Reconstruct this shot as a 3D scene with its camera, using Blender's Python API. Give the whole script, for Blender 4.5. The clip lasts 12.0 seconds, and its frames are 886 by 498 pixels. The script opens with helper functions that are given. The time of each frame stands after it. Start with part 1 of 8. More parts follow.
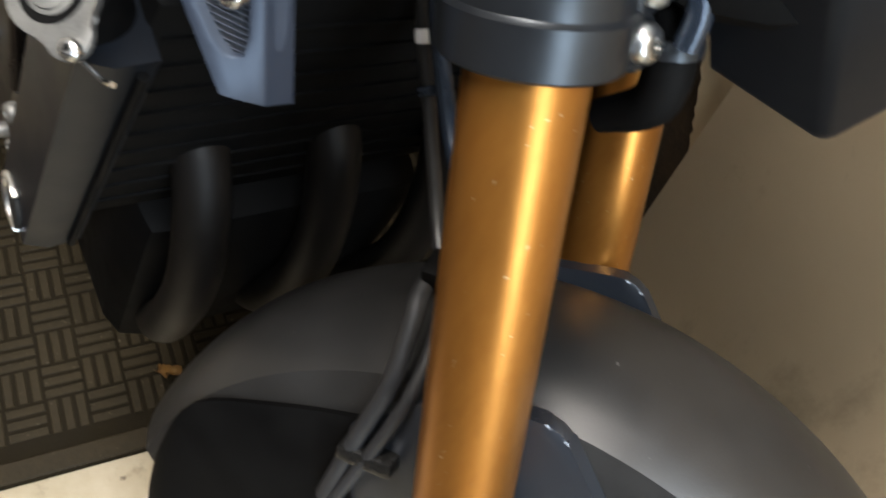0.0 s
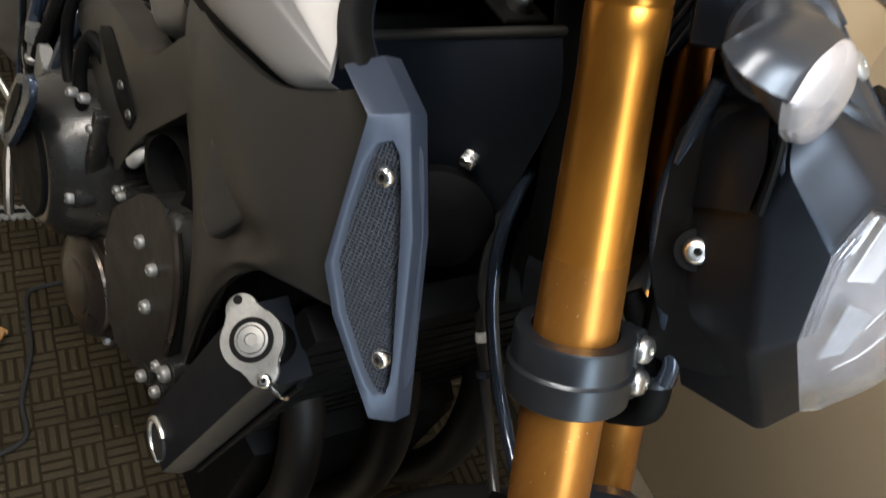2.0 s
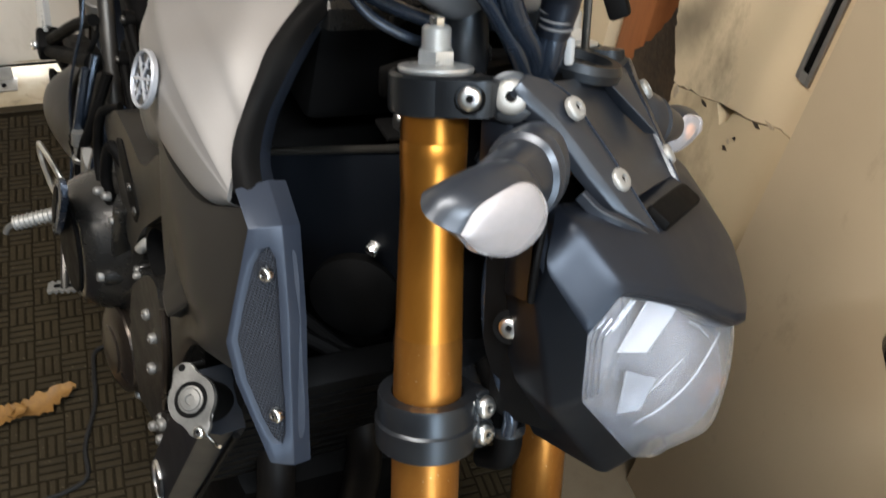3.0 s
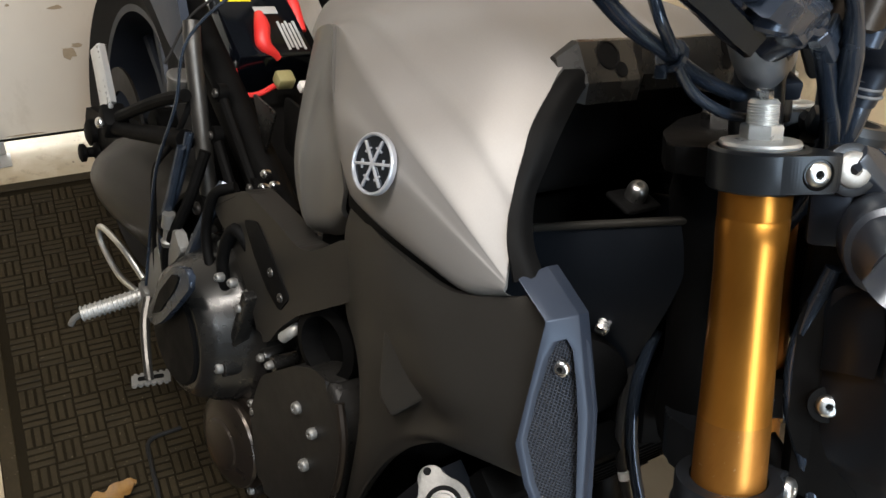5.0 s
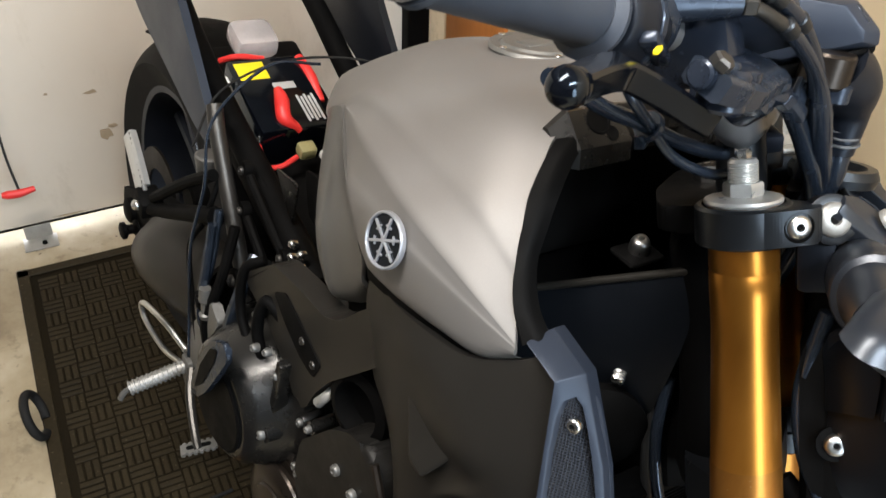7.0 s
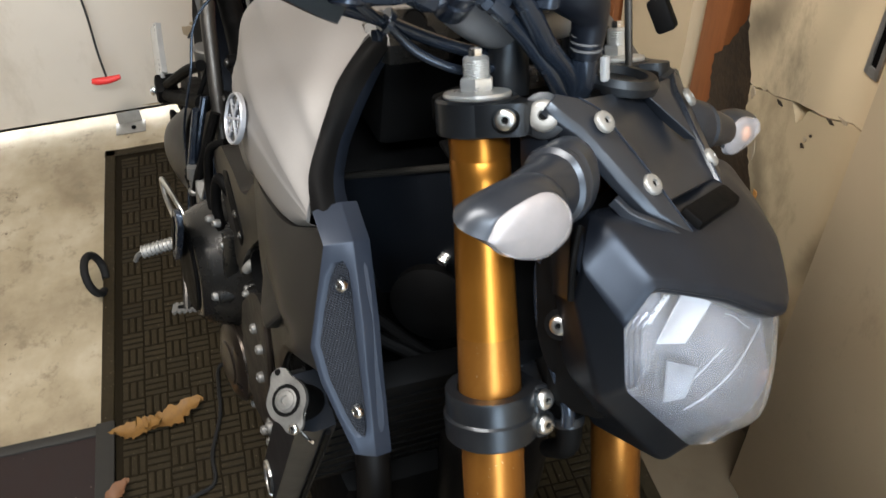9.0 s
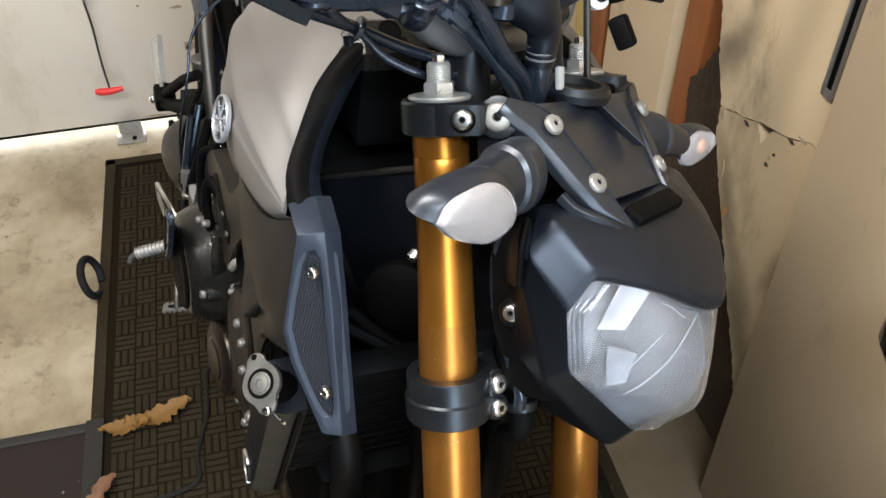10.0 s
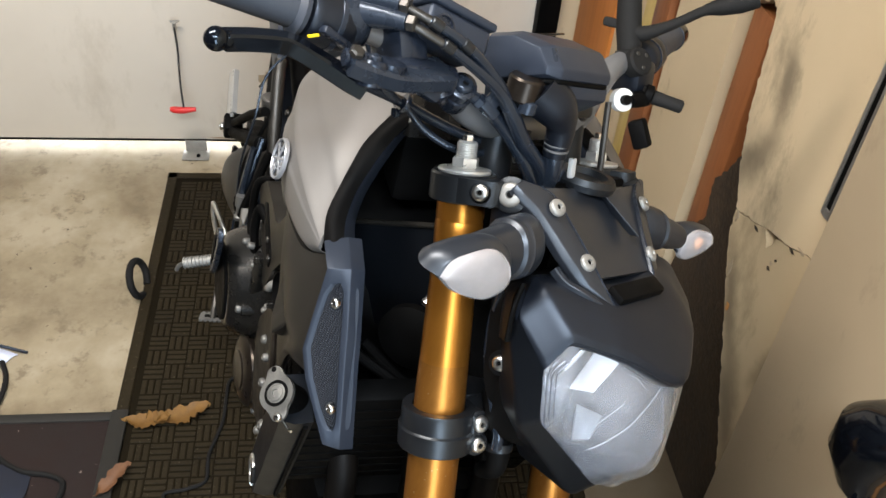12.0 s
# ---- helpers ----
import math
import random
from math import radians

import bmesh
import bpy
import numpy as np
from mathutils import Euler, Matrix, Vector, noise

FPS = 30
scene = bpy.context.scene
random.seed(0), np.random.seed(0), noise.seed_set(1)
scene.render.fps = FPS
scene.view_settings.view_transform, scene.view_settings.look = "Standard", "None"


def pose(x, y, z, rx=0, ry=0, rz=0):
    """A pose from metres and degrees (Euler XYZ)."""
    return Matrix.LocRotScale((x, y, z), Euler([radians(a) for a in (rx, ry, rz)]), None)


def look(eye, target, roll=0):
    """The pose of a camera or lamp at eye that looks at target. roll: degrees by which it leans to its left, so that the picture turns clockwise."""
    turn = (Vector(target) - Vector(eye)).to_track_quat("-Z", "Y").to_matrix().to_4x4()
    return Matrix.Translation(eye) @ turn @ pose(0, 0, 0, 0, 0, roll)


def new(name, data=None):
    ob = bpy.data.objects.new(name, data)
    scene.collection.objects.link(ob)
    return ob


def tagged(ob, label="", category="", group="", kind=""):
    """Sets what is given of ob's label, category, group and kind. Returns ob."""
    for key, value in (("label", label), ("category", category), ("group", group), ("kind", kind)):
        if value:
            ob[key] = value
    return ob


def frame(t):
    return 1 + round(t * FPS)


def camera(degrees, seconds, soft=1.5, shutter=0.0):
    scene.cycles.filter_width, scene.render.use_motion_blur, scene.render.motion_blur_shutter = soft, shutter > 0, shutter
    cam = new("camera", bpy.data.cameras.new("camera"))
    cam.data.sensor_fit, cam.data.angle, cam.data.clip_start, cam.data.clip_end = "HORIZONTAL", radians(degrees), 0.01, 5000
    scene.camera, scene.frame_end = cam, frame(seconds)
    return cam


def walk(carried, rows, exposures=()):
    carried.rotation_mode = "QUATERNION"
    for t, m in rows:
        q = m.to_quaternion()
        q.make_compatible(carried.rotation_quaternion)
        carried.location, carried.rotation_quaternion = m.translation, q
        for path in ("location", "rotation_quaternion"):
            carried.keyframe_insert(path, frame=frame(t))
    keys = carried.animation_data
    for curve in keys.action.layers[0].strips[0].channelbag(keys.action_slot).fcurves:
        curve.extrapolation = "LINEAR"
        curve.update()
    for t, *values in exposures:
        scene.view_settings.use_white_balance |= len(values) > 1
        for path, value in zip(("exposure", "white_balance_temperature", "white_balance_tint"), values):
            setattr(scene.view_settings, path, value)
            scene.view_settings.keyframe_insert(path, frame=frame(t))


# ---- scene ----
cam = camera(52.81, 12.0, shutter=0.4)
# seconds, eye, yaw to the left from +y, pitch, roll
ROWS = [
    (0, 0.6954, -0.1202, 1.0011, 50.88, -53.98, 21.12),
    (0.5, 0.6814, -0.1846, 1.0302, 52.60, -51.81, 21.54),
    (1, 0.6816, -0.2014, 1.0696, 52.21, -50.06, 21.73),
    (1.5, 0.6965, -0.2167, 1.1381, 52.43, -47.87, 20.66),
    (2, 0.7085, -0.2227, 1.2050, 54.71, -45.75, 17.60),
    (2.5, 0.7484, -0.1742, 1.2758, 58.62, -45.06, 13.59),
    (3, 0.8290, -0.1106, 1.3513, 65.45, -44.79, 8.55),
    (3.5, 0.8241, -0.1502, 1.3758, 65.90, -43.02, 8.15),
    (3.7, 0.7885, -0.1969, 1.3575, 64.78, -42.01, 8.87),
    (5.3, 0.6832, -0.3461, 1.3165, 57.79, -41.28, 9.31),
    (5.5, 0.6848, -0.3494, 1.3198, 58.67, -41.06, 7.99),
    (6, 0.6891, -0.3567, 1.3324, 59.79, -40.60, 5.78),
    (6.5, 0.6957, -0.3575, 1.3397, 60.46, -39.56, 4.74),
    (6.7, 0.6980, -0.3435, 1.3479, 61.13, -39.54, 3.97),
    (8.3, 0.7973, -0.2112, 1.4095, 69.45, -38.76, -0.48),
    (8.5, 0.8283, -0.1600, 1.4047, 71.21, -40.69, -0.15),
    (9, 0.8922, -0.0787, 1.3982, 76.54, -44.34, -1.76),
    (9.5, 0.9112, -0.0590, 1.3892, 77.55, -44.64, -1.56),
    (10, 0.9590, -0.0620, 1.4162, 76.62, -42.68, -0.35),
    (10.5, 0.9889, -0.0572, 1.4205, 77.78, -42.15, -0.64),
    (11, 1.0100, -0.0928, 1.4722, 75.39, -41.37, 2.79),
    (11.5, 1.0220, -0.0779, 1.4809, 77.37, -40.10, 5.21),
    (12, 1.0492, -0.0546, 1.4953, 80.14, -39.48, 5.95),
]
walk(cam, [(t, pose(x, y, z, 90 + pitch, 0, yaw) @ pose(0, 0, 0, 0, 0, roll)) for t, x, y, z, yaw, pitch, roll in ROWS], [(0, 0.32), (0.3, 0.82), (0.6, 1.2), (1.0, 1.26), (1.5, 0.58), (2.0, 0.10), (2.6, 0.08), (3.2, 0.0), (12, 0)])

# ---- light ----
world = bpy.data.worlds.new("world")
scene.world = world
world.use_nodes = True
wn, wl = world.node_tree.nodes, world.node_tree.links
sky = wn.new("ShaderNodeTexSky")
sky.sky_type, sky.sun_disc = "NISHITA", False
sky.sun_elevation, sky.sun_rotation = radians(35), radians(200)
wl.new(sky.outputs[0], wn["Background"].inputs[0])
wn["Background"].inputs[1].default_value = 0.10


def area_lamp(name, eye, target, sx, sy, watts, colour):
    d = bpy.data.lights.new(name, "AREA")
    d.shape, d.size, d.size_y, d.energy, d.color = "RECTANGLE", sx, sy, watts, colour
    ob = new(name, d)
    ob.matrix_world = look(eye, target)
    return ob


# daylight through the open doorway behind the camera, and two ceiling tubes
area_lamp("doorway_daylight", (3.44, 0.12, 1.12), (0.0, 0.12, 1.0), 0.86, 1.9, 62, (0.72, 0.86, 1.0))
area_lamp("ceiling_tube_light", (0.36, -0.72, 2.36), (0.36, -0.72, 0.0), 0.30, 1.1, 58, (1.0, 0.93, 0.86))
area_lamp("front_ceiling_tube_light", (1.65, -0.10, 2.36), (1.65, -0.10, 0.0), 0.16, 1.0, 66, (0.86, 0.93, 1.0))
scene.view_settings.exposure = 0.0


# ---- materials ----
def material(name):
    m = bpy.data.materials.new(name)
    m.use_nodes = True
    return m, m.node_tree.nodes, m.node_tree.links, m.node_tree.nodes["Principled BSDF"]


def noise_node(n, l, scale, detail=4.0, rough=0.6, coord="Object", stretch=None):
    tc = n.new("ShaderNodeTexCoord")
    t = n.new("ShaderNodeTexNoise")
    t.inputs["Scale"].default_value, t.inputs["Detail"].default_value, t.inputs["Roughness"].default_value = scale, detail, rough
    src = tc.outputs[coord]
    if stretch:
        mp = n.new("ShaderNodeMapping")
        mp.inputs["Scale"].default_value = stretch
        l.new(src, mp.inputs[0])
        src = mp.outputs[0]
    l.new(src, t.inputs["Vector"])
    return t


def ramp(n, l, src, stops):
    r = n.new("ShaderNodeValToRGB")
    el = r.color_ramp.elements
    while len(el) < len(stops):
        el.new(0.5)
    for e, (p, c) in zip(el, stops):
        e.position, e.color = p, (*c, 1) if len(c) == 3 else c
    l.new(src, r.inputs[0])
    return r


def grey(v):
    return (v, v, v)


def add_bump(n, l, bsdf, src, strength, distance):
    b = n.new("ShaderNodeBump")
    b.inputs["Strength"].default_value, b.inputs["Distance"].default_value = strength, distance
    l.new(src, b.inputs["Height"])
    l.new(b.outputs[0], bsdf.inputs["Normal"])
    return b


def surface(name, dark, light, rough=(0.4, 0.6), metal=0.0, scale=30.0, fine=400.0, bump=0.1, dist=0.0005, stretch=None, spec=0.5, coat=0.0, vary=0.0, specks=None, tint=None):
    """Two-scale colour and roughness variation with a fine relief."""
    m, n, l, b = material(name)
    big = noise_node(n, l, scale, 5, 0.65, stretch=stretch)
    small = noise_node(n, l, fine, 3, 0.6, stretch=stretch)
    mix = n.new("ShaderNodeMath")
    mix.operation = "MULTIPLY_ADD"
    mix.inputs[1].default_value, mix.inputs[2].default_value = 0.35, 0.0
    l.new(small.outputs[0], mix.inputs[0])
    add = n.new("ShaderNodeMath")
    add.operation = "MULTIPLY_ADD"
    add.inputs[1].default_value = 0.65
    l.new(big.outputs[0], add.inputs[0])
    l.new(mix.outputs[0], add.inputs[2])
    col = ramp(n, l, add.outputs[0], [(0.3, dark), (0.7, light)])
    out = col.outputs[0]
    if vary:
        oi = n.new("ShaderNodeObjectInfo")
        hs = n.new("ShaderNodeHueSaturation")
        mr = n.new("ShaderNodeMapRange")
        mr.inputs[3].default_value, mr.inputs[4].default_value = 1 - vary, 1 + vary
        l.new(oi.outputs["Random"], mr.inputs[0])
        l.new(mr.outputs[0], hs.inputs["Value"])
        l.new(out, hs.inputs["Color"])
        out = hs.outputs[0]
    if specks:
        sp = noise_node(n, l, specks[0], 2, 0.5)
        sr = ramp(n, l, sp.outputs[0], [(specks[1], grey(0.0)), (specks[1] + 0.02, grey(1.0))])
        mx = n.new("ShaderNodeMix")
        mx.data_type = "RGBA"
        l.new(sr.outputs[0], mx.inputs[0])
        l.new(out, mx.inputs[6])
        mx.inputs[7].default_value = (*specks[2], 1)
        out = mx.outputs[2]
    l.new(out, b.inputs["Base Color"])
    rr = n.new("ShaderNodeMapRange")
    rr.inputs[1].default_value, rr.inputs[2].default_value = 0.3, 0.7
    rr.inputs[3].default_value, rr.inputs[4].default_value = rough
    l.new(big.outputs[0], rr.inputs[0])
    l.new(rr.outputs[0], b.inputs["Roughness"])
    b.inputs["Metallic"].default_value = metal
    b.inputs["Specular IOR Level"].default_value = spec
    # tint colours the gloss with the blue of the reflected light
    if tint:
        b.inputs["Specular Tint"].default_value = (*tint, 1)
    b.inputs["Coat Weight"].default_value = coat
    b.inputs["Coat Roughness"].default_value = 0.12
    if bump:
        add_bump(n, l, b, small.outputs[0], bump, dist)
    return m


TANK = surface("matt_silver_grey_paint", (0.160, 0.152, 0.144), (0.186, 0.177, 0.168), (0.51, 0.58), 0.38, 8, 900, 0.04, 0.0002)
SHROUD = surface("satin_graphite_plastic", (0.0205, 0.0192, 0.0170), (0.0265, 0.0248, 0.0222), (0.36, 0.46), 0.4, 7, 700, 0.06, 0.0002, spec=0.12)
KNEE = surface("grey_painted_plastic", (0.10, 0.097, 0.091), (0.125, 0.121, 0.113), (0.38, 0.46), 0.4, 10, 700, 0.05, 0.0002)
SLATE = surface("blue_grey_moulded_plastic", (0.0165, 0.0208, 0.031), (0.022, 0.027, 0.038), (0.36, 0.48), 0.0, 14, 900, 0.12, 0.0002, spec=0.4, tint=(0.74, 0.84, 1.0))
SLATE_DARK = surface("dark_blue_grey_casting", (0.0085, 0.0115, 0.018), (0.0135, 0.0175, 0.027), (0.2, 0.32), 0.0, 14, 900, 0.12, 0.0002, spec=0.6, tint=(0.74, 0.84, 1.0))
BLACK = surface("grained_black_plastic", (0.0043, 0.0053, 0.0080), (0.0072, 0.0088, 0.0130), (0.34, 0.44), 0.0, 20, 1400, 0.1, 0.0003, spec=0.45, tint=(0.74, 0.84, 1.0))
BRACKET = surface("satin_charcoal_bracket_plastic", (0.0110, 0.0130, 0.0170), (0.0165, 0.0190, 0.0245), (0.30, 0.40), 0.0, 20, 1200, 0.03, 0.0002, spec=0.65, tint=(0.84, 0.91, 1.0))
DUCT = surface("smooth_black_duct_plastic", (0.0024, 0.0030, 0.0042), (0.0038, 0.0048, 0.0066), (0.36, 0.48), 0.0, 12, 900, 0.06, 0.0002, spec=0.3, tint=(0.74, 0.84, 1.0))
PEGALU = surface("pale_bare_aluminium", (0.22, 0.215, 0.20), (0.31, 0.305, 0.29), (0.35, 0.5), 0.45, 60, 700, 0.2, 0.0003)
GUARD = surface("scuffed_black_mudguard_plastic", (0.011, 0.0108, 0.0105), (0.019, 0.0185, 0.018), (0.33, 0.5), 0.0, 11, 700, 0.15, 0.0004, spec=0.5, specks=(230.0, 0.755, (0.13, 0.125, 0.12)))
GLOSS = surface("polished_black_lacquer", (0.0016, 0.0020, 0.0032), (0.003, 0.0037, 0.0055), (0.07, 0.15), 0.0, 20, 300, 0.02, 0.0002, spec=0.42, tint=(0.7, 0.85, 1.0))
# blacker than the real parts, so that recesses keep their shade under the lamps
DEEP = surface("shade_black_casting", (0.0014, 0.0014, 0.0015), (0.0036, 0.0035, 0.0034), (0.5, 0.72), 0.0, 25, 500, 0.2, 0.0006, spec=0.06)
CLAMP = surface("black_anodised_aluminium", (0.0062, 0.0068, 0.0080), (0.0100, 0.0109, 0.0126), (0.3, 0.4), 0.1, 18, 900, 0.08, 0.0002, spec=0.6, tint=(0.84, 0.92, 1.0))
ENGINE = surface("dark_grey_cast_engine_paint", (0.006, 0.0058, 0.0054), (0.0115, 0.011, 0.0102), (0.2, 0.36), 0.15, 18, 600, 0.16, 0.0005, spec=0.5)
CASE = surface("matt_black_engine_paint", (0.0050, 0.0047, 0.0042), (0.0105, 0.0098, 0.0088), (0.40, 0.58), 0.0, 26, 500, 0.25, 0.0006, spec=0.25)
BRONZE = surface("worn_bronze_engine_cover", (0.024, 0.019, 0.0155), (0.042, 0.033, 0.026), (0.26, 0.40), 0.75, 22, 500, 0.12, 0.0003)
GOLD = surface("gold_anodised_fork_tube", (0.43, 0.170, 0.024), (0.49, 0.203, 0.033), (0.28, 0.35), 0.88, 10, 260, 0.05, 0.0002, stretch=(1.0, 1.0, 0.12), specks=(420.0, 0.77, (0.62, 0.42, 0.2)))
GOLD_WORN = surface("road_worn_gold_fork_tube", (0.33, 0.13, 0.024), (0.44, 0.19, 0.038), (0.3, 0.4), 0.85, 9, 240, 0.08, 0.0002, stretch=(1.0, 1.0, 0.2), specks=(300.0, 0.73, (0.62, 0.44, 0.26)))
CHROME = surface("bright_zinc_hardware", (0.62, 0.62, 0.62), (0.74, 0.74, 0.73), (0.16, 0.3), 1.0, 60, 900, 0.05, 0.0001)
ALU = surface("brushed_bare_aluminium", (0.55, 0.55, 0.54), (0.68, 0.68, 0.66), (0.26, 0.38), 1.0, 40, 900, 0.1, 0.0002)
FORKCAP = surface("pale_satin_anodised_cap", (0.50, 0.50, 0.49), (0.62, 0.62, 0.60), (0.26, 0.38), 0.65, 40, 900, 0.1, 0.0002)
CASTALU = surface("dull_cast_aluminium", (0.13, 0.128, 0.12), (0.2, 0.196, 0.184), (0.42, 0.56), 0.6, 60, 700, 0.3, 0.0004)
STEEL = surface("bead_blasted_steel_tube", (0.05, 0.048, 0.045), (0.08, 0.076, 0.07), (0.34, 0.45), 0.8, 30, 600, 0.08, 0.0002)
RUBBER = surface("matt_black_tyre_rubber", (0.008, 0.0078, 0.0075), (0.016, 0.0155, 0.015), (0.65, 0.8), 0.0, 14, 500, 0.25, 0.0006, spec=0.15)
GRIP = surface("blue_black_rubber_grip", (0.03, 0.036, 0.048), (0.04, 0.047, 0.061), (0.5, 0.62), 0.0, 30, 900, 0.2, 0.0003, spec=0.4)
CASTBLUE = surface("blue_grey_cast_control", (0.0140, 0.0185, 0.027), (0.0215, 0.0275, 0.039), (0.2, 0.32), 0.15, 20, 700, 0.12, 0.0003, tint=(0.74, 0.84, 1.0))
HOSE = surface("satin_black_cable_sheath", (0.0085, 0.0120, 0.0185), (0.0130, 0.0176, 0.026), (0.18, 0.28), 0.0, 40, 400, 0.05, 0.0002, spec=0.7, tint=(0.74, 0.84, 1.0))
HOSE_GREY = surface("dusty_grey_brake_hose", (0.013, 0.0132, 0.014), (0.021, 0.021, 0.022), (0.32, 0.45), 0.0, 40, 300, 0.05, 0.0002)
EXHAUST = surface("heat_tinted_exhaust_pipe", (0.003, 0.0026, 0.0023), (0.0075, 0.006, 0.005), (0.42, 0.6), 0.2, 14, 300, 0.1, 0.0003, spec=0.2)
RED = surface("red_vinyl_boot", (0.62, 0.022, 0.02), (0.72, 0.035, 0.03), (0.4, 0.55), 0.0, 30, 300, 0.08, 0.0003)
YELLOW = surface("yellow_warning_label", (0.8, 0.62, 0.01), (0.85, 0.68, 0.02), (0.4, 0.5), 0.0, 30, 300, 0.03, 0.0002)
WHITE = surface("white_plastic", (0.74, 0.74, 0.72), (0.8, 0.8, 0.78), (0.35, 0.5), 0.0, 40, 300, 0.04, 0.0002)
LABEL = surface("grey_label_print", (0.34, 0.34, 0.34), (0.42, 0.42, 0.41), (0.5, 0.6), 0.0, 60, 300, 0.02, 0.0002)
ORANGE = surface("orange_indicator_bulb_cover", (0.5, 0.2, 0.06), (0.58, 0.25, 0.09), (0.3, 0.45), 0.0, 40, 300, 0.03, 0.0002)
SATIN_BAR = surface("satin_grey_bar_coating", (0.15, 0.153, 0.16), (0.19, 0.193, 0.2), (0.36, 0.48), 0.4, 25, 700, 0.08, 0.0002)
CAP_ALU = surface("weathered_radiator_cap_metal", (0.078, 0.076, 0.071), (0.15, 0.147, 0.139), (0.38, 0.55), 0.5, 70, 700, 0.4, 0.0005)
TAPE = surface("grey_loom_tape", (0.09, 0.09, 0.092), (0.13, 0.13, 0.132), (0.5, 0.6), 0.0, 60, 300, 0.05, 0.0002)
OLIVE = surface("olive_plastic_connector", (0.24, 0.22, 0.1), (0.32, 0.29, 0.14), (0.4, 0.5), 0.0, 40, 300, 0.03, 0.0002)


def lens_material(name, tint, rough, transmit):
    m, n, l, b = material(name)
    t = noise_node(n, l, 90, 4, 0.6)
    c = ramp(n, l, t.outputs[0], [(0.3, tuple(v * 0.92 for v in tint)), (0.7, tint)])
    l.new(c.outputs[0], b.inputs["Base Color"])
    b.inputs["Roughness"].default_value, b.inputs["Transmission Weight"].default_value, b.inputs["IOR"].default_value = rough, transmit, 1.48
    return m


LENS = lens_material("clear_polycarbonate_lens", (0.96, 0.97, 0.99), 0.13, 0.97)
LENS_FROST = lens_material("frosted_indicator_lens", (0.82, 0.77, 0.775), 0.17, 0.66)
REFLECT = surface("vacuum_plated_reflector", (0.78, 0.81, 0.86), (0.88, 0.9, 0.94), (0.18, 0.28), 0.55, 30, 300, 0.02, 0.0002)
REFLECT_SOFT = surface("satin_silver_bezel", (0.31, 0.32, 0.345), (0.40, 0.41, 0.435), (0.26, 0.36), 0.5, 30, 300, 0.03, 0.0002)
# darker copy of the silver for facets that reflect less light
REFLECT_DIM = surface("dim_reflection_silver_facet", (0.15, 0.158, 0.178), (0.21, 0.22, 0.245), (0.34, 0.46), 0.35, 30, 300, 0.03, 0.0002)


def fluted_reflector():
    """Plated plastic pressed into fine upright flutes, slightly hazed."""
    m, n, l, b = material("fluted_plated_reflector")
    tc = n.new("ShaderNodeTexCoord")
    w = n.new("ShaderNodeTexWave")
    w.bands_direction, w.wave_profile = "Y", "SIN"
    w.inputs["Scale"].default_value, w.inputs["Distortion"].default_value = 95, 0.3
    l.new(tc.outputs["Object"], w.inputs["Vector"])
    t = noise_node(n, l, 15, 3, 0.5)
    c = ramp(n, l, t.outputs[0], [(0.36, (0.14, 0.153, 0.185)), (0.64, (0.32, 0.338, 0.385))])
    l.new(c.outputs[0], b.inputs["Base Color"])
    b.inputs["Metallic"].default_value, b.inputs["Roughness"].default_value = 0.7, 0.22
    add_bump(n, l, b, w.outputs["Fac"], 0.10, 0.0006)
    return m


FLUTED = fluted_reflector()


def mesh_screen():
    """Woven black wire cloth."""
    m, n, l, b = material("woven_wire_screen")
    tc = n.new("ShaderNodeTexCoord")
    mp = n.new("ShaderNodeMapping")
    mp.inputs["Rotation"].default_value = (radians(18), 0.0, 0.0)
    l.new(tc.outputs["Object"], mp.inputs[0])
    hs = []
    for ax in ("Y", "Z"):
        w = n.new("ShaderNodeTexWave")
        w.bands_direction, w.wave_profile = ax, "SIN"
        w.inputs["Scale"].default_value = 150
        l.new(mp.outputs[0], w.inputs["Vector"])
        hs.append(w)
    mx = n.new("ShaderNodeMath")
    mx.operation = "MAXIMUM"
    l.new(hs[0].outputs["Fac"], mx.inputs[0])
    l.new(hs[1].outputs["Fac"], mx.inputs[1])
    c = ramp(n, l, mx.outputs[0], [(0.62, (0.004, 0.0045, 0.006)), (0.86, (0.024, 0.028, 0.038))])
    l.new(c.outputs[0], b.inputs["Base Color"])
    b.inputs["Roughness"].default_value, b.inputs["Metallic"].default_value = 0.45, 0.4
    add_bump(n, l, b, mx.outputs[0], 0.8, 0.0012)
    return m


SCREEN = mesh_screen()


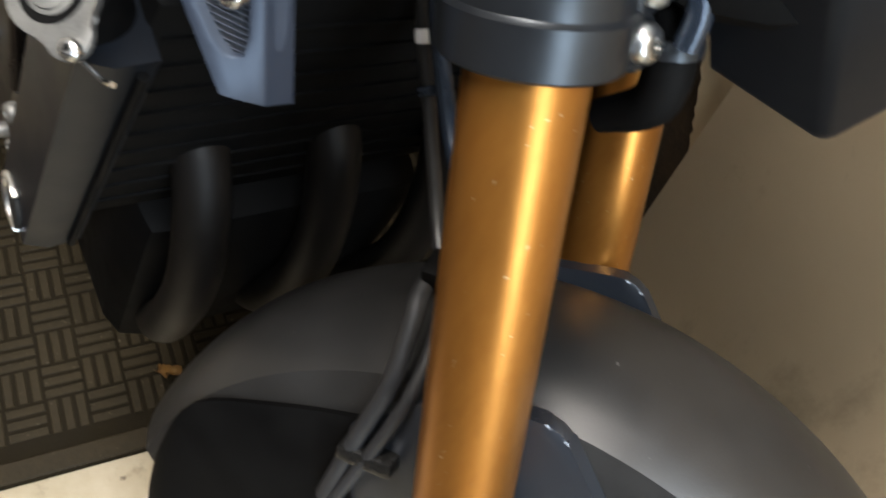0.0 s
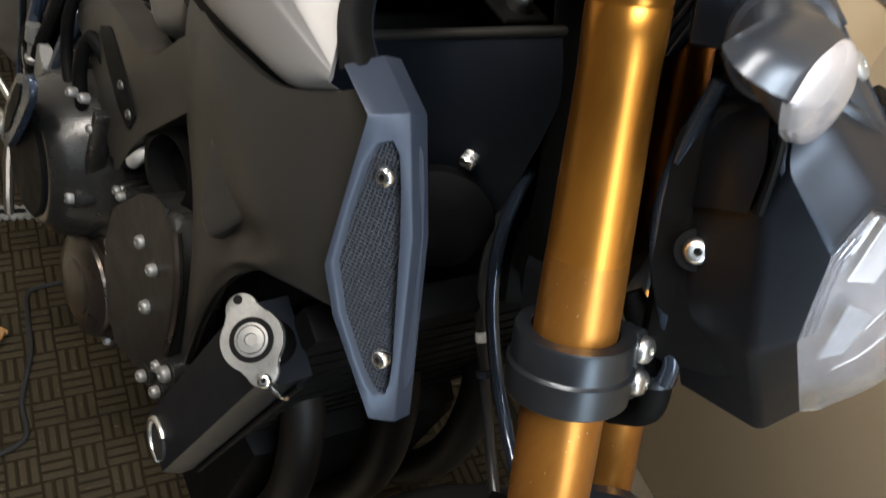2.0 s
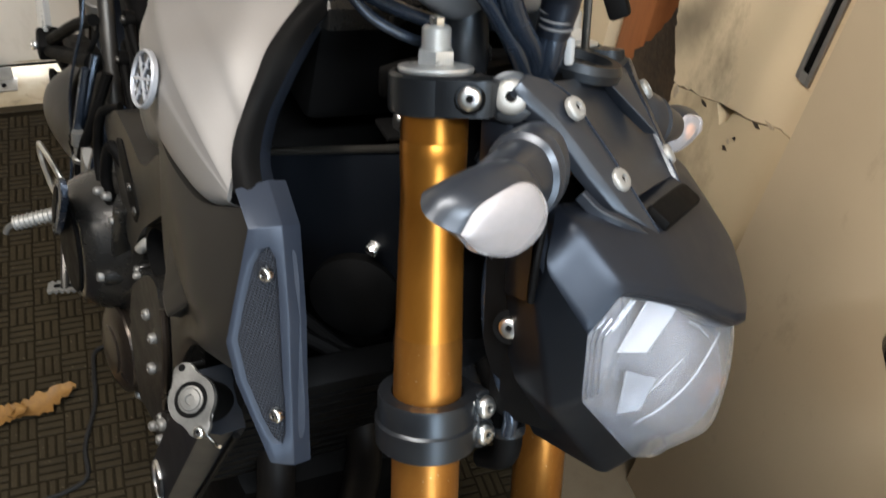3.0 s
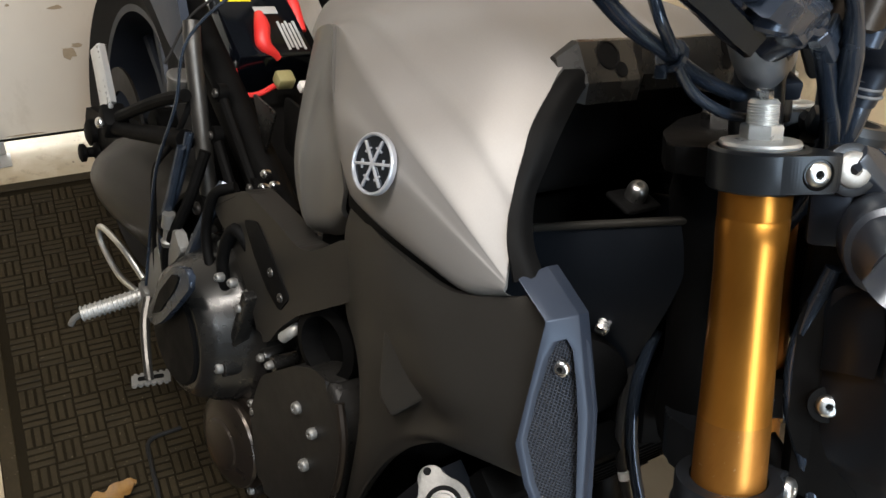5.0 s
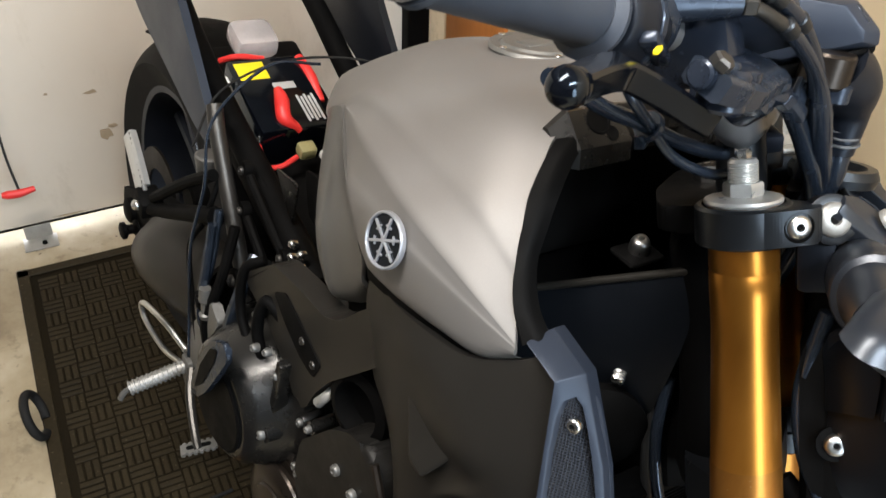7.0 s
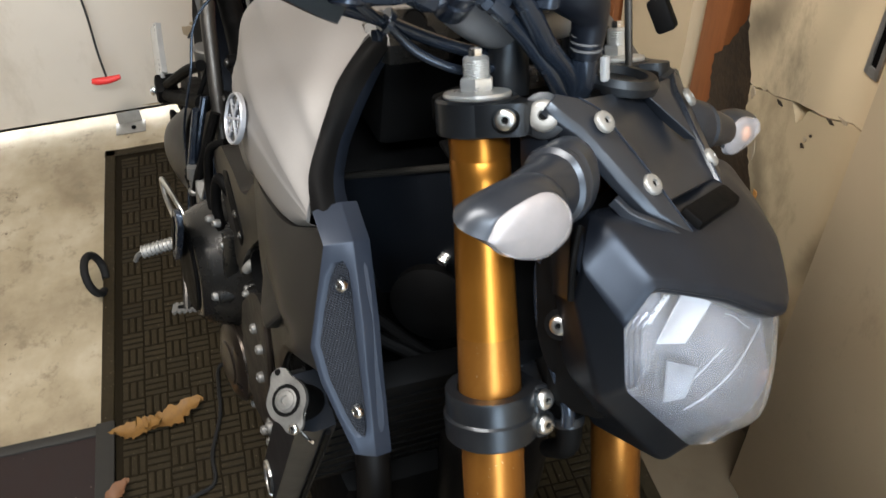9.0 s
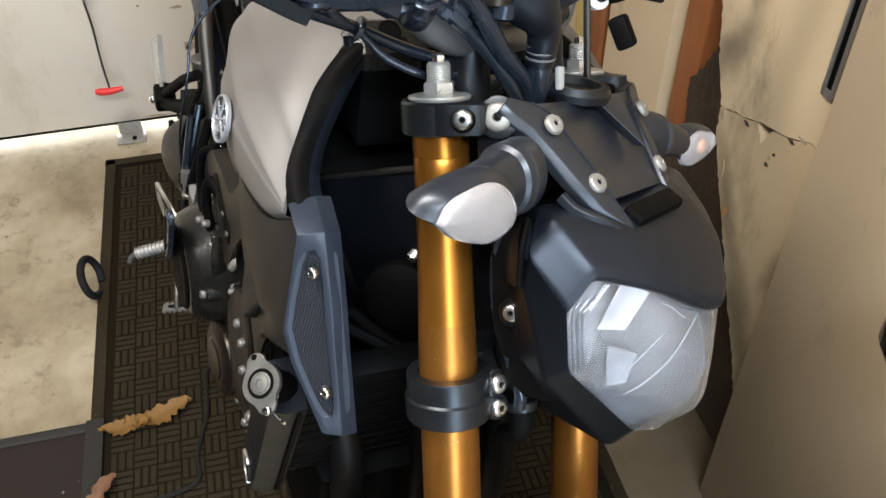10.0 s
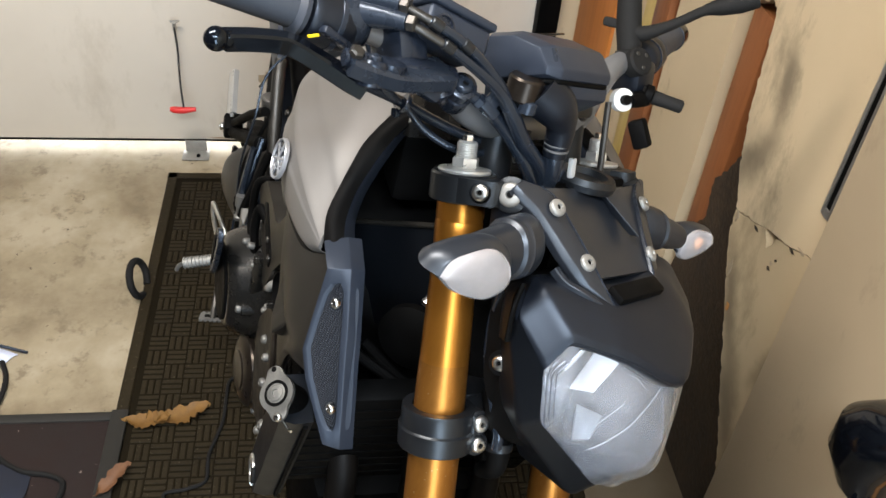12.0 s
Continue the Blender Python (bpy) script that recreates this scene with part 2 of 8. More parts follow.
def plaster(name, dark, light, marks, rough=0.75, shade_smudges=()):
    """Painted board with scuffs and broad stains; the motorcycle's soft shadow is painted in as smudges, given as x, z,
    lean, half width, half length, strength.
    """
    m, n, l, b = material(name)
    broad = noise_node(n, l, 1.6, 5, 0.6)
    fine = noise_node(n, l, 220, 4, 0.6)
    scuff = noise_node(n, l, 5.0, 7, 0.72, stretch=(1.0, 1.0, 0.45))
    base = ramp(n, l, broad.outputs[0], [(0.3, dark), (0.7, light)])
    sr = ramp(n, l, scuff.outputs[0], [(0.56, grey(0.0)), (0.72, grey(0.85))])
    mx = n.new("ShaderNodeMix")
    mx.data_type = "RGBA"
    l.new(sr.outputs[0], mx.inputs[0])
    l.new(base.outputs[0], mx.inputs[6])
    mx.inputs[7].default_value = (*marks, 1)
    out = mx.outputs[2]
    # each smudge darkens the paint where the motorcycle's shadow falls
    for x, z, lean, w, h, k in shade_smudges:
        tc = n.new("ShaderNodeTexCoord")
        wob = n.new("ShaderNodeMix")
        wob.data_type = "VECTOR"
        wob.inputs[0].default_value = 0.05
        warp = noise_node(n, l, 14.0, 4, 0.6)
        l.new(tc.outputs["Object"], wob.inputs[4])
        l.new(warp.outputs[1], wob.inputs[5])
        mp = n.new("ShaderNodeMapping")
        mp.vector_type = "TEXTURE"
        mp.inputs["Location"].default_value = (0.95 * x + 0.025, 0.6, 0.95 * z + 0.025)
        mp.inputs["Rotation"].default_value = (0, radians(lean), 0)
        mp.inputs["Scale"].default_value = (w, 50.0, h)
        l.new(wob.outputs[1], mp.inputs[0])
        ln = n.new("ShaderNodeVectorMath")
        ln.operation = "LENGTH"
        l.new(mp.outputs[0], ln.inputs[0])
        fall = n.new("ShaderNodeMapRange")
        fall.interpolation_type = "SMOOTHSTEP"
        fall.inputs[1].default_value, fall.inputs[2].default_value = 1.0, 0.1
        fall.inputs[3].default_value, fall.inputs[4].default_value = 0.0, k
        l.new(ln.outputs["Value"], fall.inputs[0])
        sm = n.new("ShaderNodeMix")
        sm.data_type = "RGBA"
        l.new(fall.outputs[0], sm.inputs[0])
        l.new(out, sm.inputs[6])
        sm.inputs[7].default_value = (marks[0] * 0.42, marks[1] * 0.42, marks[2] * 0.42, 1)
        out = sm.outputs[2]
    l.new(out, b.inputs["Base Color"])
    b.inputs["Roughness"].default_value = rough
    add_bump(n, l, b, fine.outputs[0], 0.12, 0.0008)
    return m


WALL = plaster("cream_painted_plasterboard", (0.52, 0.405, 0.255), (0.61, 0.485, 0.315), (0.20, 0.155, 0.10), shade_smudges=((-0.052, 0.895, -12, 0.040, 0.085, 0.75), (-0.050, 0.765, 20, 0.045, 0.12, 0.62), (-0.085, 0.72, 30, 0.04, 0.07, 0.5)))
# soiled paint, also taken darker for the shade low on the wall
WALL_SOILED_SHADED = plaster("soiled_shaded_cream_plasterboard", (0.44, 0.34, 0.205), (0.53, 0.415, 0.26), (0.26, 0.195, 0.115), shade_smudges=((0.175, 0.52, 20, 0.035, 0.11, 0.6), (0.01, 0.52, -32, 0.035, 0.15, 0.7), (0.12, 0.36, -30, 0.06, 0.16, 0.75)))
BOARD = plaster("cream_painted_door_slab", (0.40, 0.313, 0.205), (0.475, 0.376, 0.25), (0.25, 0.192, 0.125), 0.55)
DOORPAINT = plaster("beige_painted_garage_door", (0.58, 0.52, 0.44), (0.65, 0.59, 0.505), (0.5, 0.44, 0.36), 0.6)
CEIL = plaster("cool_white_ceiling_paint", (0.30, 0.33, 0.37), (0.36, 0.395, 0.44), (0.24, 0.26, 0.29))
# for walls out of view, coloured dark to keep fill and reflections low
DARKWALL = plaster("dark_unseen_wall", (0.026, 0.023, 0.021), (0.04, 0.036, 0.032), (0.02, 0.018, 0.016))
# mottled brown dirt, darkened to hold the shade inside the broken wall
GYPSUM_SHADED = surface("dirty_shaded_backing", (0.010, 0.0065, 0.0035), (0.070, 0.044, 0.022), (0.7, 0.85), 0.0, 9, 120, 0.6, 0.004)
GYPSUM = surface("torn_grey_plasterboard_paper", (0.30, 0.235, 0.155), (0.40, 0.32, 0.22), (0.8, 0.9), 0.0, 40, 300, 0.4, 0.002)


def wood_material(name, dark, light, stretch):
    m, n, l, b = material(name)
    g = noise_node(n, l, 22, 8, 0.7, stretch=stretch)
    f = noise_node(n, l, 160, 4, 0.6, stretch=stretch)
    c = ramp(n, l, g.outputs[0], [(0.3, dark), (0.55, light), (0.72, tuple(v * 0.7 for v in light))])
    l.new(c.outputs[0], b.inputs["Base Color"])
    b.inputs["Roughness"].default_value = 0.55
    add_bump(n, l, b, f.outputs[0], 0.25, 0.001)
    return m


WOOD = wood_material("reddish_brown_timber", (0.14, 0.045, 0.014), (0.26, 0.09, 0.028), (1.0, 1.0, 0.12))
JAMB = wood_material("orange_varnished_timber", (0.42, 0.13, 0.02), (0.55, 0.19, 0.035), (1.0, 1.0, 0.1))
EDGE = wood_material("bare_orange_board_edge", (0.36, 0.15, 0.03), (0.48, 0.21, 0.05), (1.0, 1.0, 0.1))


def concrete_material():
    m, n, l, b = material("stained_shaded_garage_concrete")
    broad = noise_node(n, l, 3.2, 6, 0.62)
    mid = noise_node(n, l, 16, 6, 0.7)
    fine = noise_node(n, l, 320, 4, 0.6)
    base = ramp(n, l, broad.outputs[0], [(0.36, (0.20, 0.155, 0.095)), (0.5, (0.31, 0.255, 0.165)), (0.64, (0.41, 0.35, 0.25))])
    st = ramp(n, l, mid.outputs[0], [(0.34, grey(0.9)), (0.46, grey(0.0))])
    mx = n.new("ShaderNodeMix")
    mx.data_type = "RGBA"
    l.new(st.outputs[0], mx.inputs[0])
    l.new(base.outputs[0], mx.inputs[6])
    mx.inputs[7].default_value = (0.19, 0.15, 0.095, 1)
    pits = noise_node(n, l, 60, 2, 0.5)
    pr = ramp(n, l, pits.outputs[0], [(0.73, grey(0.0)), (0.76, grey(1.0))])
    mx2 = n.new("ShaderNodeMix")
    mx2.data_type = "RGBA"
    l.new(pr.outputs[0], mx2.inputs[0])
    l.new(mx.outputs[2], mx2.inputs[6])
    mx2.inputs[7].default_value = (0.12, 0.09, 0.06, 1)
    # brown mixed in towards the wall paints the shade beside the motorcycle
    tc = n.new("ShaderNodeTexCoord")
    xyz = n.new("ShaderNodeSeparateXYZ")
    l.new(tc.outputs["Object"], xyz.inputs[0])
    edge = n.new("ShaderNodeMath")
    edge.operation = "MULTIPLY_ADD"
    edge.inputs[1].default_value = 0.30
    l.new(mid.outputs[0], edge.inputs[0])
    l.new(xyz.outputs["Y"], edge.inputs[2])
    wall_shade = ramp(n, l, edge.outputs[0], [(0.36, grey(0.0)), (0.56, grey(0.85))])
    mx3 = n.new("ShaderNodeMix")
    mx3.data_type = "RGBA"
    l.new(wall_shade.outputs[0], mx3.inputs[0])
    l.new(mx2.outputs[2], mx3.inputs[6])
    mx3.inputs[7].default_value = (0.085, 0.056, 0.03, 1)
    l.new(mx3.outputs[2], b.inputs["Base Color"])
    b.inputs["Roughness"].default_value = 0.62
    add_bump(n, l, b, fine.outputs[0], 0.25, 0.001)
    return m


CONCRETE = concrete_material()
MAT = surface("dusty_dark_brown_rubber_mat", (0.0062, 0.0045, 0.0020), (0.0125, 0.0090, 0.0042), (0.7, 0.9), 0.0, 9, 260, 0.3, 0.0008, spec=0.08)
MAT_RIB = surface("worn_rubber_mat_ribs", (0.0120, 0.0084, 0.0034), (0.0285, 0.0205, 0.0095), (0.55, 0.75), 0.0, 7, 120, 0.5, 0.0012, spec=0.16, specks=(150.0, 0.70, (0.07, 0.06, 0.04)))
RUG = surface("maroon_brown_carpet", (0.0095, 0.0042, 0.0033), (0.019, 0.0082, 0.0062), (0.85, 0.95), 0.0, 14, 700, 0.6, 0.002, specks=(90.0, 0.74, (0.25, 0.2, 0.17)))
RUG_EDGE = surface("grey_rubber_rug_border", (0.0085, 0.0078, 0.0062), (0.0175, 0.016, 0.0125), (0.6, 0.75), 0.0, 20, 400, 0.3, 0.001)
LEAF = surface("dry_ochre_leaf", (0.115, 0.052, 0.008), (0.20, 0.10, 0.018), (0.6, 0.75), 0.0, 60, 400, 0.4, 0.001)
LEAF_BROWN = surface("dry_brown_leaf", (0.10, 0.042, 0.017), (0.17, 0.075, 0.03), (0.6, 0.75), 0.0, 60, 400, 0.4, 0.001)
CLOTH = surface("navy_cloth", (0.006, 0.008, 0.016), (0.012, 0.016, 0.03), (0.8, 0.9), 0.0, 40, 800, 0.5, 0.002)
PALE = surface("pale_blue_plastic_film", (0.5, 0.55, 0.72), (0.62, 0.66, 0.8), (0.3, 0.5), 0.0, 40, 300, 0.2, 0.001)
GALV = surface("galvanised_steel", (0.3, 0.29, 0.27), (0.42, 0.41, 0.38), (0.4, 0.55), 0.7, 40, 300, 0.1, 0.0005)
YELLOWPINE = wood_material("pale_yellow_trim", (0.5, 0.36, 0.1), (0.62, 0.46, 0.16), (1.0, 1.0, 0.1))


def daylight_material():
    m, n, l, b = material("daylight_outside")
    b.inputs["Base Color"].default_value = (0.8, 0.8, 0.8, 1)
    b.inputs["Emission Color"].default_value = (0.93, 0.97, 1.0, 1)
    b.inputs["Emission Strength"].default_value = 14.0
    return m


DAYLIGHT = daylight_material()


# ---- shaping tools ----
I4 = Matrix.Identity(4)


def spline(pts, per=8):
    """Catmull-Rom points through pts."""
    p = [Vector(v) for v in pts]
    if len(p) < 3:
        return p
    p = [2 * p[0] - p[1], *p, 2 * p[-1] - p[-2]]
    out = []
    for i in range(1, len(p) - 2):
        a, b, c, d = p[i - 1 : i + 3]
        for k in range(per):
            t = k / per
            out.append(0.5 * ((2 * b) + (c - a) * t + (2 * a - 5 * b + 4 * c - d) * t * t + (3 * b - a - 3 * c + d) * t**3))
    out.append(p[-2])
    return out


def tube(bm, pts, r, n=10, per=6, smooth=True, cap=True):
    """A round bar swept along pts; r a number or one for each given point."""
    path = spline(pts, per) if smooth else [Vector(v) for v in pts]
    radii = [r] * len(path) if isinstance(r, (int, float)) else [float(v) for v in np.interp(np.linspace(0, 1, len(path)), np.linspace(0, 1, len(r)), r)]
    rings, side = [], None
    for i, p in enumerate(path):
        t = (path[min(i + 1, len(path) - 1)] - path[max(i - 1, 0)]).normalized()
        if side is None:
            side = t.orthogonal().normalized()
        side = (side - t * side.dot(t)).normalized()
        up = t.cross(side)
        rings.append([bm.verts.new(p + radii[i] * (math.cos(a) * side + math.sin(a) * up)) for a in np.linspace(0, 2 * math.pi, n, endpoint=False)])
    for a, b in zip(rings, rings[1:]):
        for k in range(n):
            bm.faces.new((a[k], a[(k + 1) % n], b[(k + 1) % n], b[k]))
    if cap:
        bm.faces.new(rings[0][::-1])
        bm.faces.new(rings[-1])
    return bm


def lathe(bm, prof, m=I4, n=28, cap=True):
    """prof: (radius, height) pairs turned about the local z axis."""
    rings = []
    for r, z in prof:
        rings.append([bm.verts.new(m @ Vector((r * math.cos(a), r * math.sin(a), z))) for a in np.linspace(0, 2 * math.pi, n, endpoint=False)])
    for a, b in zip(rings, rings[1:]):
        for k in range(n):
            bm.faces.new((a[k], a[(k + 1) % n], b[(k + 1) % n], b[k]))
    if cap:
        bm.faces.new(rings[0][::-1])
        bm.faces.new(rings[-1])
    return bm


def rbox(bm, size, m=I4, bevel=0.004, seg=2):
    """A box with rounded edges, centred."""
    tmp = bmesh.new()
    bmesh.ops.create_cube(tmp, size=1.0, matrix=Matrix.Diagonal((*size, 1)))
    if bevel:
        bmesh.ops.bevel(tmp, geom=list(tmp.edges), offset=bevel, segments=seg, affect="EDGES", profile=0.5)
    merge(bm, tmp, m)
    return bm


def merge(bm, tmp, m=I4):
    vs = {v: bm.verts.new(m @ v.co) for v in tmp.verts}
    for f in tmp.faces:
        bm.faces.new([vs[v] for v in f.verts])
    tmp.free()


def prism(bm, outline, depth, m=I4, bevel=0.003, seg=2):
    """An outline in local xy (counter-clockwise) made depth thick along +z."""
    tmp = bmesh.new()
    lo = [tmp.verts.new((x, y, 0)) for x, y in outline]
    hi = [tmp.verts.new((x, y, depth)) for x, y in outline]
    tmp.faces.new(lo[::-1])
    tmp.faces.new(hi)
    for i in range(len(lo)):
        j = (i + 1) % len(lo)
        tmp.faces.new((lo[i], lo[j], hi[j], hi[i]))
    if bevel:
        bmesh.ops.bevel(tmp, geom=list(tmp.edges), offset=bevel, segments=seg, affect="EDGES", profile=0.5)
    bmesh.ops.recalc_face_normals(tmp, faces=list(tmp.faces))
    merge(bm, tmp, m)
    return bm


def loft(bm, rings, cap=True, closed=True):
    """Skin through rings of equally many points."""
    vs = [[bm.verts.new(Vector(p)) for p in ring] for ring in rings]
    n = len(vs[0])
    for a, b in zip(vs, vs[1:]):
        for k in range(n if closed else n - 1):
            bm.faces.new((a[k], a[(k + 1) % n], b[(k + 1) % n], b[k]))
    if cap and closed:
        bm.faces.new(vs[0][::-1])
        bm.faces.new(vs[-1])
    return bm


def sheet(bm, rows, per_u=6, per_v=6, thick=0.003, inward=(0, 1, 0)):
    """A smooth curved panel through rows of points, with a rim turned inwards by thick."""
    dense = [spline(r, per_u) for r in rows]
    cols = [spline([d[i] for d in dense], per_v) for i in range(len(dense[0]))]
    nu, nv = len(cols), len(cols[0])
    inn = Vector(inward).normalized() * thick
    top = [[bm.verts.new(cols[i][j]) for j in range(nv)] for i in range(nu)]
    low = [[bm.verts.new(cols[i][j] + inn) for j in range(nv)] for i in range(nu)]
    for i in range(nu - 1):
        for j in range(nv - 1):
            bm.faces.new((top[i][j], top[i + 1][j], top[i + 1][j + 1], top[i][j + 1]))
            bm.faces.new((low[i][j], low[i][j + 1], low[i + 1][j + 1], low[i + 1][j]))
    rim = [(i, 0) for i in range(nu)] + [(nu - 1, j) for j in range(1, nv)] + [(i, nv - 1) for i in range(nu - 2, -1, -1)] + [(0, j) for j in range(nv - 2, 0, -1)]
    for (a, b), (c, d) in zip(rim, rim[1:] + rim[:1]):
        bm.faces.new((top[a][b], low[a][b], low[c][d], top[c][d]))
    bmesh.ops.recalc_face_normals(bm, faces=list(bm.faces))
    return bm


def rounded(outline, r=0.006, k=4):
    """The outline with its corners rounded."""
    out = []
    n = len(outline)
    for i in range(n):
        p, a, b = Vector(outline[i]).to_2d(), Vector(outline[i - 1]).to_2d(), Vector(outline[(i + 1) % n]).to_2d()
        ra = min(r, (a - p).length * 0.45)
        rb = min(r, (b - p).length * 0.45)
        s, e = p + (a - p).normalized() * ra, p + (b - p).normalized() * rb
        for j in range(k + 1):
            t = j / k
            out.append(tuple((1 - t) ** 2 * s + 2 * t * (1 - t) * p + t * t * e))
    return out


def aim(at, axis, spin=0.0):
    """A pose at the point at whose local z looks along axis."""
    q = Vector(axis).to_track_quat("Z", "Y")
    return Matrix.Translation(at) @ q.to_matrix().to_4x4() @ pose(0, 0, 0, 0, 0, spin)


def finish(name, bm, mat, sharp=32):
    me = bpy.data.meshes.new(name)
    bmesh.ops.recalc_face_normals(bm, faces=list(bm.faces))
    bm.to_mesh(me)
    bm.free()
    for p in me.polygons:
        p.use_smooth = True
    me.set_sharp_from_angle(angle=radians(sharp))
    me.materials.append(mat)
    return me


def part(name, bm, mat, parent, label="", sharp=32):
    ob = new(name, finish(name, bm, mat, sharp))
    ob.parent = parent
    if label:
        ob["label"] = label
    return ob


def thing(name, bm, mat, label, category, group="", kind="", m=None, sharp=32):
    ob = new(name, finish(name, bm, mat, sharp))
    if m is not None:
        ob.matrix_world = m
    return tagged(ob, label, category, group, kind)


def empty(name, m, label, category, group=""):
    ob = new(name)
    ob.matrix_world = m
    ob.empty_display_size = 0.1
    return tagged(ob, label, category, group)


def B_():
    return bmesh.new()


def moved(bm, m):
    bm.transform(m)
    return bm


# ---- the garage ----
def slab(name, lo, hi, mat, label="", category="", kind="structure", bevel=0.0, parent=None):
    size = [b - a for a, b in zip(lo, hi)]
    bm = rbox(B_(), size, Matrix.Translation([(a + b) / 2 for a, b in zip(lo, hi)]), bevel)
    if parent is not None:
        return part(name, bm, mat, parent, label)
    return thing(name, bm, mat, label, category, kind=kind)


WALL_Y, DOOR_X = 0.65, -1.2
slab("floor", (-1.9, -2.75, -0.12), (3.6, 0.95, 0.0), CONCRETE, "bare stained garage concrete floor with pits and shade painted in along the wall", "floor")
slab("ceiling", (-1.35, -2.75, 2.4), (3.6, 0.95, 2.5), CEIL, "cool white painted garage ceiling", "ceiling")
slab("wall_south", (-1.35, -2.75, 0.0), (3.6, -2.65, 2.4), DARKWALL, "unseen side wall, dark to cut bounced light", "wall")
# wall with the open doorway behind the camera
slab("wall_east_1", (3.45, -2.65, 0.0), (3.55, -0.34, 2.4), DARKWALL, "unseen wall beside the open doorway, dark to cut bounced light", "wall")
slab("wall_east_2", (3.45, 0.58, 0.0), (3.55, 0.95, 2.4), DARKWALL, "unseen wall beside the open doorway, dark to cut bounced light", "wall")
slab("wall_east_3", (3.45, -0.34, 2.2), (3.55, 0.58, 2.4), DARKWALL, "unseen wall over the open doorway, dark to cut bounced light", "wall")
# the long wall beside the motorcycle: back layer, then boards nailed over it
slab("wall_north", (-1.35, 0.74, 0.0), (3.45, 0.84, 2.4), WALL, "cream painted plasterboard wall, scuffed and broken open", "wall")
slab("backdrop", (-1.75, -2.75, -0.05), (-1.72, 0.95, 0.5), DAYLIGHT, "bright daylight outside under the garage door", "daylight")


def ragged(name, x0, x1, z0, z1, y0, y1, mat, label, right=0.0, bottom=0.0, seed=1):
    """An upright board whose edges may be torn by the given depth."""
    rnd = random.Random(seed)
    out = []
    steps = 34

    def side(a, b, amp, axis):
        for i in range(steps):
            t = i / steps
            p = [a[0] + (b[0] - a[0]) * t, a[1] + (b[1] - a[1]) * t]
            if amp:
                p[axis] += amp * (rnd.random() - 0.5) + amp * 0.9 * math.sin(t * 9 + seed)
            out.append(tuple(p))

    side((x0, z0), (x1, z0), bottom, 1)
    side((x1, z0), (x1, z1), right, 0)
    side((x1, z1), (x0, z1), 0.0, 1)
    side((x0, z1), (x0, z0), 0.0, 0)
    bm = prism(B_(), [(x, z) for x, z in out], y1 - y0, pose(0, y1, 0, 90, 0, 0), bevel=0.0)
    return thing(name, bm, mat, label, "wall panel", kind="structure", sharp=50)


def torn(name, outline, y0, y1, mat, label, seed):
    """A board cut to a crooked outline, with small bites along its broken edges."""
    rnd = random.Random(seed)
    out = []
    for (ax, az), (bx, bz) in zip(outline, outline[1:] + outline[:1]):
        near = max(ax, bx) < 0.31 and max(az, bz) < 1.1
        n = max(2, int(math.hypot(bx - ax, bz - az) / 0.009)) if near else 1
        for i in range(n):
            t = i / n
            j = (0.0022 if ax > -0.01 and az > 0.6 else 0.0075) if near and i else 0.0
            out.append((ax + (bx - ax) * t + j * (rnd.random() - 0.5), az + (bz - az) * t + 0.7 * j * (rnd.random() - 0.5)))
    return thing(name, prism(B_(), out, y1 - y0, pose(0, y1, 0, 90, 0, 0), bevel=0.0), mat, label, "wall panel", kind="structure", sharp=50)


wallboards = [
    ragged("wall_north_board_1", -0.9, -0.73, 0.0, 2.4, WALL_Y, 0.74, WALL, "cream painted wall board beside the garage door"),
    ragged("wall_north_board_2", -0.565, -0.315, 0.0, 2.4, WALL_Y, 0.738, WALL, "cream painted wall board beside an exposed stud", right=0.004, seed=5),
    ragged("wall_north_board_3", -0.315, -0.15, 0.93, 2.4, WALL_Y + 0.002, 0.739, WALL, "cream painted board above an exposed stud", bottom=0.012, seed=9),
    torn("wall_north_board_4", [(0.75, 0.762), (0.75, 2.4), (-0.165, 2.4), (-0.152, 1.0), (-0.141, 0.924), (-0.131, 0.841), (-0.126, 0.79), (-0.108, 0.729), (-0.083, 0.68), (-0.068, 0.6485), (-0.014, 0.6645), (0.0, 0.669), (0.043, 0.688), (0.065, 0.694), (0.108, 0.7075), (0.153, 0.730), (0.3, 0.742)], 0.622, 0.66, WALL, "cream plasterboard with a slanting torn lower edge", 3),
    torn("wall_north_board_5", [(0.75, 0.0), (0.75, 0.7595), (0.3, 0.7395), (0.153, 0.7275), (0.108, 0.705), (0.068, 0.690), (0.062, 0.672), (0.052, 0.658), (0.046, 0.668), (0.036, 0.678), (0.034, 0.6825), (0.0, 0.6665), (-0.014, 0.662), (-0.066, 0.645), (-0.062, 0.60), (-0.048, 0.573), (0.0, 0.494), (0.08, 0.368), (0.137, 0.285), (0.19, 0.18), (0.19, 0.0)], 0.6225, 0.662, WALL_SOILED_SHADED, "soiled cream plasterboard, darkened for shade, with a torn hole below a crack", 12),
    ragged("wall_north_board_6", 0.75, 3.45, 0.0, 2.4, 0.625, 0.66, WALL, "cream painted plasterboard wall"),
]
# dark sheets fill the opening with its shade
slab("cavity_shade_sheet", (0.053, 0.664, 0.5), (0.35, 0.668, 0.8), GYPSUM_SHADED, "dark sheet for the shade in the hollow behind the broken plasterboard", "wall")
